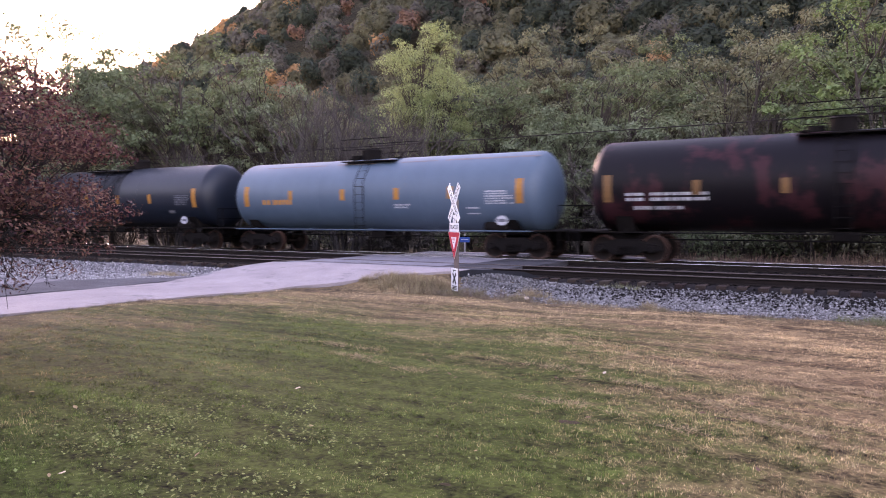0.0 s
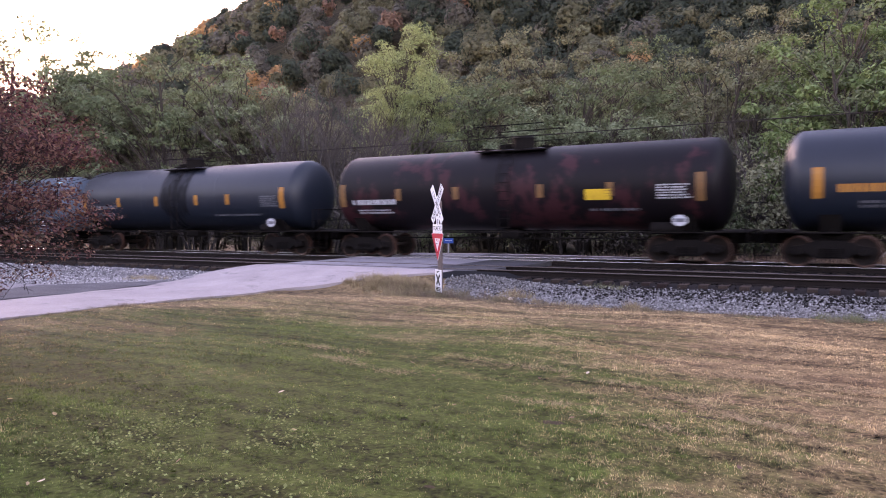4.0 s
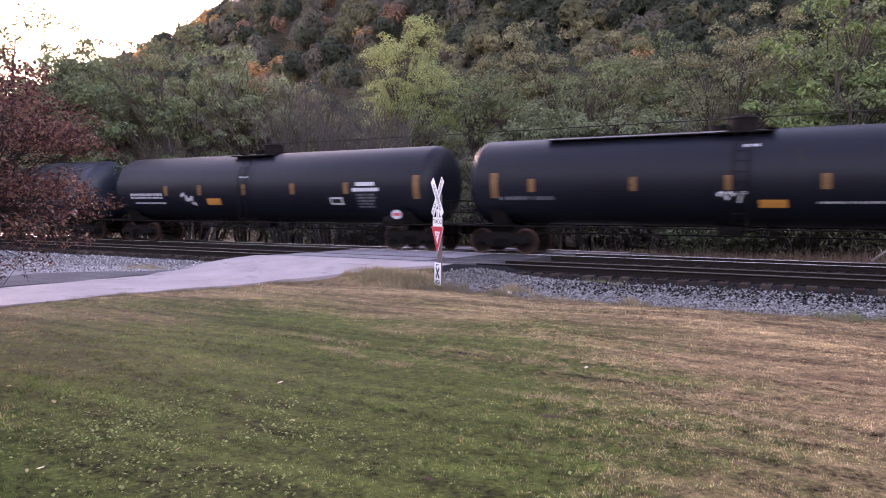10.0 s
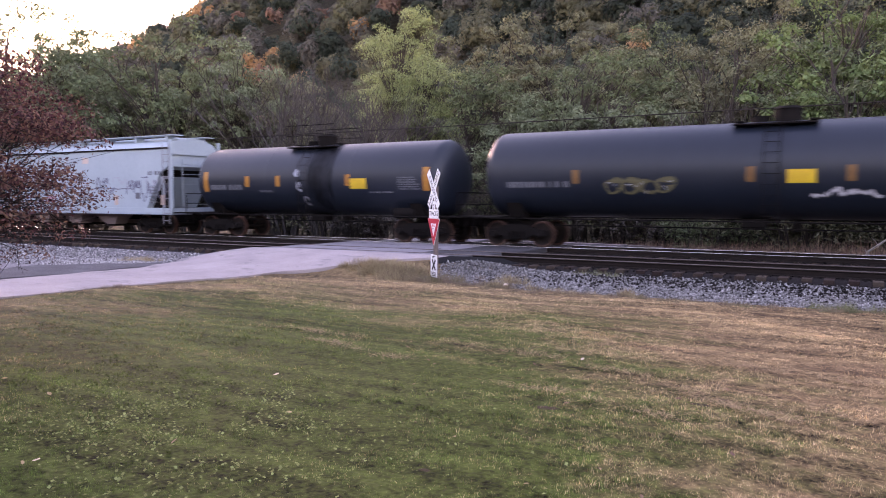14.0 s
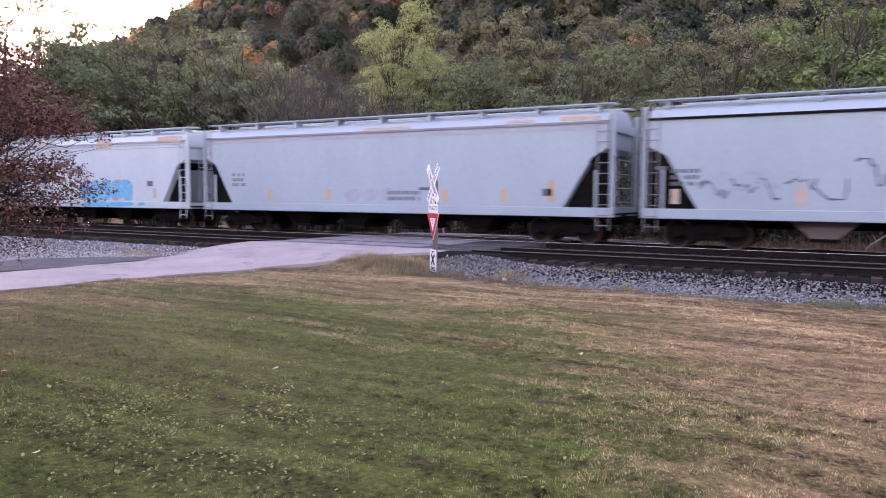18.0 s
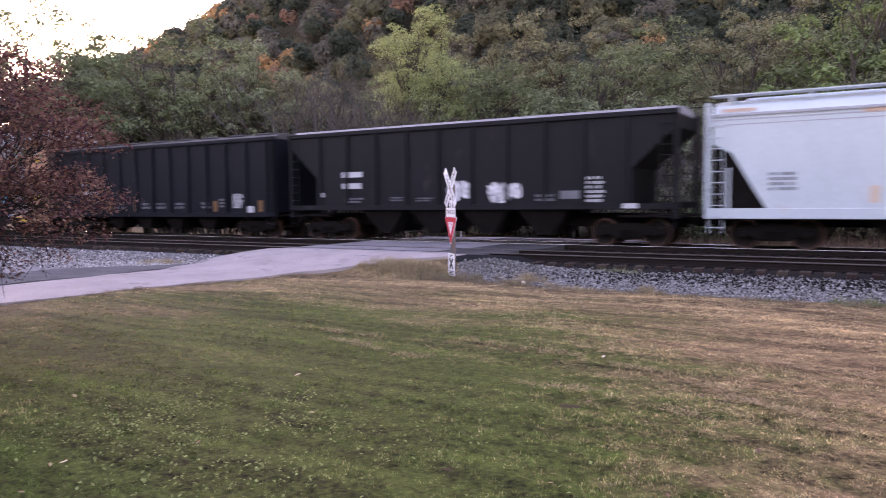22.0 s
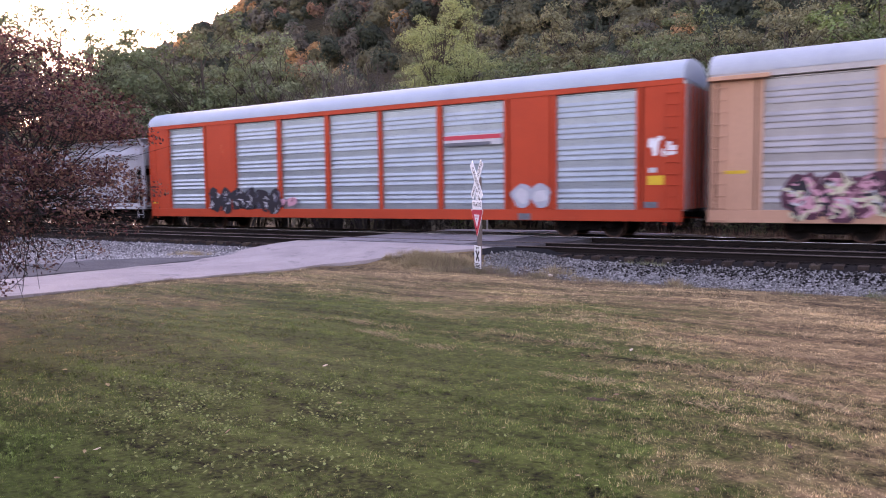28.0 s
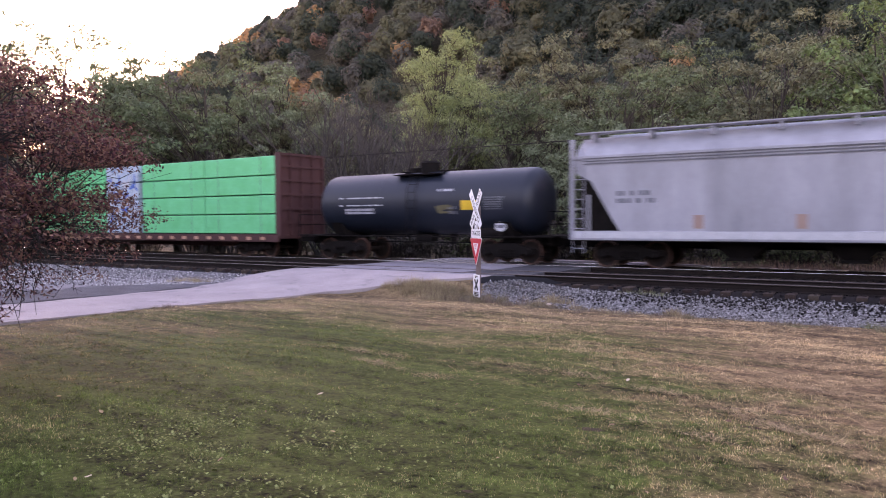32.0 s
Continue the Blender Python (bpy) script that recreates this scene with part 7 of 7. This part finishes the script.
c, h = ribbed_hopper("blue-black ribbed hopper car with small white panels", -265.6, -249.3, -266.0, -248.9, NAVY, 13, False, paint("dark_cover", (0.07, 0.065, 0.07), rough=0.7), top=4.58)
bars(c, INK_WHITE, 5.49, 6.17, 1.36, 2.02, FB, rows=7, fill=0.85), mark(c, "notice", INK_WHITE, 6.37, 6.82, 1.16, 1.44, ("flat", 1.555))
bars(c, INK_WHITE, -5.74, -5.1, 2.55, 2.75, FB, rows=1), bars(c, INK_WHITE, -5.74, -4.42, 2.10, 2.32, FB, rows=1), bars(c, INK_GREY, 4.6, 5.2, 1.4, 1.85, FB, rows=3)
for x in (-1.55, 4.20, -7.7, -3.6, 7.07):
    mark(c, "reflector", REFLECT_OLD, x, x + 0.26, 1.2, 1.7, FB)
for x in (-2.9, -0.9, 0.2, 1.6, 3.4):
    bars(c, INK_GREY, x, x + 0.7, 1.35, 1.7, FB, rows=2, seed=int(x * 9))
cover_mesh = Geo().box(-0.55, 0.55, -1.1, 1.1, 4.60, 4.70, 0.04).mesh("load_cover")
cover_mesh.materials.append(paint("dusty_cover", (0.06, 0.056, 0.06), rough=0.8))
for x in np.linspace(-7.2, 7.2, 9):
    part("load_cover", cover_mesh, None, c, at=pose(float(x), 0, 0))


def corrugated(x0, x1, z0, z1, y, pitch=0.185, depth=0.034):
    """Horizontal corrugations over a panel on the side at y."""
    prof, z, k = [], z0, 0
    s = 1 if y > 0 else -1
    while z < z1 - 0.001:
        for f, d in ((0.0, 0), (0.10, 0), (0.17, 1), (0.32, 1), (0.82, 0.05)) if k % 4 else ((0.0, 0),):
            if z + f * pitch < z1:
                prof.append((y + s * depth * d, z + f * pitch))
        z += pitch
        k += 1
    prof.append((y, z1))
    g = Geo()
    n = len(prof)
    g.add([(x0, p, q) for p, q in prof] + [(x1, p, q) for p, q in prof], [(i, i + 1, n + i + 1, n + i) if s > 0 else (i, n + i, n + i + 1, i + 1) for i in range(n - 1)])
    return g


# brown kept dark so the tan car's end face looks shaded
SHADED_DOOR = paint("shaded_brown_end_door", (0.10, 0.068, 0.058), (0.07, 0.05, 0.045), rough=0.7, stain=(0.16, 0.10, 0.075), stain_at=0.62)


def autorack(label, left, right, b_left, b_right, frame_mat, panel_mat, roof_mat, panels, posts, solids):
    """An enclosed car carrier: sill, posts, corrugated side panels, curved roof, end doors."""
    c, h, bl, br = start_car("autorack_car", label, left, right, b_left, b_right, 3.4)
    w = 1.56
    part("floor_frame", Geo().box(-h, h, -w + 0.15, w - 0.15, 0.75, 1.05), IRON, c)
    for s in (-1, 1):
        part("side_sill", Geo().box(-h, h, min(s * (w - 0.15), s * w), max(s * (w - 0.15), s * w), 0.60, 0.99, 0.01), frame_mat, c)
        part("top_rail", Geo().box(-h, h, min(s * (w - 0.12), s * w), max(s * (w - 0.12), s * w), 4.97, 5.17, 0.01), panel_mat if frame_mat is TAN else frame_mat, c)
        for x0, x1 in panels:
            part("side_panel", corrugated(x0 - 0.07, x1 + 0.07, 0.99, 4.97, s * (w - 0.125)), panel_mat, c)
        for x0, x1, z0 in posts:
            part("post", Geo().box(x0 + 0.06, x1 - 0.06, min(s * (w - 0.14), s * (w + 0.015)), max(s * (w - 0.14), s * (w + 0.015)), z0, 4.97, 0.006), frame_mat, c)
        for x0, x1 in solids:
            part("solid_panel", Geo().box(x0, x1, min(s * (w - 0.10), s * (w - 0.02)), max(s * (w - 0.10), s * (w - 0.02)), 0.99, 4.97, 0.01), frame_mat, c)
    part("inner_lining", Geo().box(-h + 0.1, h - 0.1, -w + 0.17, w - 0.17, 1.05, 5.1), IRON, c)
    part("roof", Geo().extrude_x([(-w, 5.15), (w, 5.15), (w, 5.30), (w - 0.14, 5.55), (w - 0.50, 5.78), (0.5, 5.90), (-0.5, 5.90), (-w + 0.50, 5.78), (-w + 0.14, 5.55), (-w, 5.30)], -h - 0.02, h + 0.02), roof_mat, c, smooth=50)
    for s in (-1, 1):
        x0, x1 = sorted((s * h, s * (h + 0.09)))
        d = part("end_door", Geo().box(x0, x1, -w + 0.08, w - 0.08, 0.95, 5.1, 0.01), SHADED_DOOR if frame_mat is TAN else panel_mat, c)
        for y in (-1.0, -0.5, 0.0, 0.5, 1.0):
            xx0, xx1 = sorted((s * (h + 0.09), s * (h + 0.13)))
            part("door_rib", Geo().box(xx0, xx1, y - 0.03, y + 0.03, 1.0, 5.0), frame_mat, d)
        part("end_platform", Geo().box(min(s * h, (bl if s < 0 else br) - s * 0.2), max(s * h, (bl if s < 0 else br) - s * 0.2), -1.3, 1.3, 0.92, 1.0), IRON, c)
        rung_ladder(c, frame_mat, s * (h - 0.3), -w - 0.05, 0.5, 4.9, 12, 0.44)
    return c, h, w


tp = [(-4.54, -4.27, 0.99), (-1.67, -1.38, 0.99), (1.23, 1.53, 0.99), (4.05, 4.41, 0.99), (6.92, 7.26, 0.99), (8.90, 9.20, 0.99), (11.76, 12.10, 0.62), (-9.27, -9.0, 0.99), (-7.4, -7.13, 0.99), (-12.4, -12.13, 0.7), (13.42, 13.72, 0.62), (-13.72, -13.5, 0.62)]
tpan = [(-12.13, -9.27), (-9.0, -7.4), (-7.13, -4.54), (-4.27, -1.67), (-1.38, 1.23), (1.53, 4.05), (4.41, 6.92), (7.26, 8.90), (9.20, 11.76)]
c, h, w = autorack("tan autorack with grey panels and long graffiti", -293.9, -266.4, -294.3, -266.0, TAN, GALV_DARK, RACK_ROOF_GREY, tpan, tp, [(12.1, 13.42), (-13.5, -12.4)])
FA = ("flat", 1.53)
part("sign_board", Geo().box(-9.27, -7.13, -1.585, -1.55, 2.99, 5.0, 0.01), TAN, c, "tan board carrying a shield emblem")
SH = ("flat", 1.587)
part("shield", Geo().extrude_y([(-8.75, 3.25), (-8.5, 3.12), (-8.17, 3.05), (-7.84, 3.12), (-7.6, 3.25), (-7.58, 4.2), (-7.66, 4.45), (-7.60, 4.72), (-7.85, 4.66), (-8.17, 4.80), (-8.5, 4.66), (-8.75, 4.72), (-8.69, 4.45), (-8.77, 4.2)], -1.590, -1.595), SPRAY["white"], c, "white shield with blue bands and pink stripes")
for z0, z1 in ((4.52, 4.70), (4.02, 4.14)):
    mark(c, "shield_band", SPRAY["deep"], -8.70, -7.64, z0, z1, ("flat", 1.597))
mark(c, "shield_band", SPRAY["deep"], -8.74, -7.6, 4.3, 4.36, ("flat", 1.597))
for k in range(5):
    mark(c, "shield_stripe", SPRAY["pink"], -8.62 + k * 0.2, -8.54 + k * 0.2, 3.16, 4.0, ("flat", 1.597))
FG = ("flat", 1.58)
mural(c, -11.5, 0.1, 0.63, 2.12, FG, (("plum", 1.0, "blob"), ("pink", 0.7, "blob"), ("plum", 1.0, 6), ("pink", 0.9, 5), ("lime", 0.8, 5), ("black", 0.7, 6), ("silver", 0.4, 3)), 120, 13)
mural(c, -0.1, 10.3, 0.63, 2.18, FG, (("deep", 1.0, "blob"), ("cyan", 0.95, "blob"), ("teal", 1.1, 6), ("cyan", 0.9, 4), ("deep", 0.7, 3), ("white", 0.6, 5), ("black", 0.4, 3)), 121, 11)
mark(c, "notice", INK_YELLOW, 12.4, 13.2, 4.0, 4.2, ("flat", 1.545)), mark(c, "notice", INK_YELLOW, 12.4, 13.2, 1.9, 2.1, ("flat", 1.545)), mark(c, "notice", INK_YELLOW, 10.6, 11.7, 0.68, 0.9, ("flat", 1.565)), bars(c, INK_WHITE, 12.6, 13.1, 4.4, 4.9, ("flat", 1.545), rows=4), mark(c, "notice", INK_YELLOW, -13.3, -12.6, 2.1, 2.2, ("flat", 1.545))
for x0, x1 in ((11.5, 13.75), (-13.75, -12.0)):
    part("eave", Geo().box(x0, x1, -1.75, -1.5, 4.93, 5.06, 0.01), TAN, c)

opan = [(-11.95, -9.40), (-7.09, -4.45), (-4.14, -1.59), (-1.26, 1.28), (1.55, 4.15), (4.48, 7.07), (9.22, 11.96)]
opost = [(-12.2, -11.95, 0.99), (-9.40, -9.15, 0.99), (-7.35, -7.09, 0.99), (-4.45, -4.14, 0.99), (-1.59, -1.26, 0.99), (1.28, 1.55, 0.99), (4.15, 4.48, 0.99), (7.07, 7.35, 0.99), (8.95, 9.22, 0.99), (11.96, 12.25, 0.99)]
c, h, w = autorack("orange-red autorack with corrugated silver panels", -321.75, -294.7, -322.1, -294.3, ORANGE_RED, GALV, RACK_ROOF, opan, opost, [(-13.6, -12.2), (-9.15, -7.35), (7.35, 8.95), (12.25, 13.6)])
mark(c, "name_board", INK_WHITE, 4.55, 7.05, 3.38, 3.80, ("flat", 1.585)), mark(c, "name_board", INK_RED, 4.55, 7.05, 3.60, 3.76, ("flat", 1.59)), mark(c, "name_board", INK_DARK, 4.55, 6.6, 3.38, 3.5, ("flat", 1.59))
mural(c, -9.0, -4.2, 0.75, 2.05, FG, (("black", 0.9, "blob"), ("violet", 0.6, 2), ("silver", 0.6, 3), ("black", 0.9, 3)), 130, 6), mural(c, -4.6, -3.2, 0.95, 1.6, FG, (("pink", 0.7, "blob"), ("plum", 0.8, 2)), 131, 2)
mural(c, 7.5, 8.95, 1.05, 1.92, FG, (("grey", 0.95, "blob"), ("silver", 0.6, "blob")), 132, 2)
mural(c, 1.6, 4.1, 1.25, 1.65, FG, (("violet", 0.5, 4),), 133, 3)
scrawl(c, 12.5, 13.3, 2.75, 3.3, ("flat", 1.545), "white", 134, 4, 0.07)
mark(c, "notice", INK_YELLOW, 12.4, 12.95, 1.8, 2.1, ("flat", 1.545)), mark(c, "notice", INK_WHITE, 12.45, 12.7, 2.2, 2.36, ("flat", 1.545)), mark(c, "notice", INK_DARK, 12.3, 12.75, 1.05, 1.25, ("flat", 1.545)), mark(c, "notice", INK_DARK, 7.7, 8.2, 0.62, 0.85, ("flat", 1.565)), mark(c, "notice", INK_YELLOW, -13.4, -13.0, 1.25, 1.33, ("flat", 1.545))

c, sd = covered_hopper("weathered grey covered hopper car with dirt streaks", -339.7, -322.35, -340.35, -322.1, DULL_GREY, cut=True, chutes=3, seam=3.80, top=4.52)
for z in (3.54, 3.63, 3.72):
    part("side_bead", Geo().box(-8.2, 8.2, -1.565, -1.53, z, z + 0.035), INK_DARK, c)
mark(c, "fresh_panel", INK_WHITE, 5.71, 8.22, 0.965, 1.25, ("flat", 1.565)), mark(c, "fresh_panel", INK_WHITE, 5.71, 7.0, 1.30, 1.66, FL), mark(c, "notice", INK_DARK, 6.3, 6.7, 1.38, 1.6, ("flat", 1.54)), bars(c, INK_DARK, 5.75, 6.2, 1.35, 1.9, ("flat", 1.54), rows=5)
for x in (-4.47, -1.51, 1.47, 4.29):
    mark(c, "reflector", paint("dull_reflector", (0.36, 0.24, 0.20), rough=0.7), x, x + 0.3, 1.35, 1.78, FL)
mark(c, "reflector", REFLECT_OLD, 6.9, 7.15, 1.7, 2.2, FL)
bars(c, INK_DARK, -7.0, -5.6, 2.2, 2.7, FL, rows=2)
mark(c, "sill_paint", INK_WHITE, -8.5, 5.7, 1.02, 1.25, ("flat", 1.565))

c, sd = tank_car("short black tank car with bold white lettering", -351.9, -341.1, -352.8, -340.35, 2.38, 1.29, BLACK_BLUE, -0.45, (-1.6, 0.6), placard=3.55, panel=(2.8, 3.75, 2.06, 2.58), rails=False, shift=0.4)
bars(c, INK_WHITE, -4.3, -1.96, 2.28, 2.66, sd, fill=0.95), bars(c, INK_WHITE, -4.0, -2.44, 1.95, 2.2, sd, fill=0.9), bars(c, INK_WHITE, 0.69, 1.44, 2.80, 2.95, sd)
mark(c, "notice", INK_YELLOW, 1.80, 2.57, 2.06, 2.42, sd), mural(c, 0.6, 1.4, 1.8, 2.35, sd, (("olive", 0.8, "blob"),), 140, 1)
bars(c, INK_GREY, 1.2, 1.7, 1.9, 2.3, sd, rows=2)


def centerbeam():
    """A centre-beam flat car loaded with wrapped lumber."""
    c, h, bl, br = start_car("lumber_car", "brown centre-beam flat car loaded with green-wrapped lumber", -375.5, -353.9, -376.0, -352.8, 2.1)
    part("deck", Geo().box(-h, h, -1.42, 1.42, 0.86, 1.04, 0.02), BROWN, c)
    part("side_sill", Geo().box(-h, h, -1.48, -1.40, 0.72, 1.06, 0.01).box(-h, h, 1.40, 1.48, 0.72, 1.06, 0.01), BROWN, c)
    part("fish_belly", Geo().extrude_y([(-h + 3, 0.86), (-h + 4.5, 0.45), (h - 4.5, 0.45), (h - 3, 0.86)], 0.3, -0.3), BROWN, c)
    part("centre_beam", Geo().box(-h, h, -0.10, 0.10, 1.04, 4.72), BROWN, c)
    for s in (-1, 1):
        x0, x1 = sorted((s * h, s * (h - 0.18)))
        b = part("bulkhead", Geo().box(x0, x1, -1.48, 1.48, 1.04, 4.80, 0.01), BROWN, c)
        for y in (-1.42, -0.72, 0, 0.72, 1.42):
            xa, xb = sorted((s * h, s * (h + 0.14)))
            part("bulkhead_rib", Geo().box(xa, xb, y - 0.06, y + 0.06, 1.0, 4.80), BROWN, b)
        for z in (1.6, 2.25, 2.9, 3.55, 4.2, 4.74):
            xa, xb = sorted((s * h, s * (h + 0.11)))
            part("bulkhead_rib", Geo().box(xa, xb, -1.44, 1.44, z - 0.05, z + 0.05), BROWN, b)
    for x in np.linspace(-h + 1.0, h - 1.0, 22):
        part("stake_pocket", Geo().box(x - 0.14, x + 0.14, -1.52, -1.47, 0.80, 0.95, 0.01), TAN, c)
    rows = ((1.10, 1.98), (2.03, 2.87), (2.92, 3.76), (3.81, 4.66))
    for a, b, mt in ((5.78, 10.6, GREEN_WRAP), (0.80, 5.74, GREEN_WRAP), (-2.4, 0.42, PALE_WRAP), (-6.5, -2.6, GREEN_WRAP), (-10.6, -6.6, GREEN_WRAP)):
        for i, (z0, z1) in enumerate(rows):
            for s in (-1, 1):
                g = Geo().box(a, b, min(s * 0.12, s * 1.43), max(s * 0.12, s * 1.43), z0, z1, 0.025)
                p = part("lumber_pack", g, mt, c, "lumber pack in green plastic wrap" if mt is GREEN_WRAP else "lumber pack in pale blue wrap")
                if s < 0:
                    for k in range(2):
                        xx = a + (b - a) * (0.2 + 0.6 * k)
                        part("strap", Geo().box(xx - 0.015, xx + 0.015, -1.436, -1.432, z0 + 0.03, z1 - 0.03), INK_GREY, p)
    mural(c, -2.3, 0.3, 1.3, 4.4, ("flat", 1.44), (("deep", 0.5, 6), ("silver", 0.5, 5)), 150, 2)
    return c


centerbeam()


# ---- movement ----
def motions():
    """The train rolls past at an even speed, and its wheels turn with it."""
    for c, x in CARS:
        walk(c, [(t, pose(x + SPEED * t, YT, 0)) for t in (0, 8, 16, 24, 32)])
    turn = math.degrees(SPEED / 0.457) / 15
    for w, x in WHEELSETS:
        walk(w, [(k / 15, pose(x, 0, 0.457, 0, k * turn, 0)) for k in range(481)])


motions()
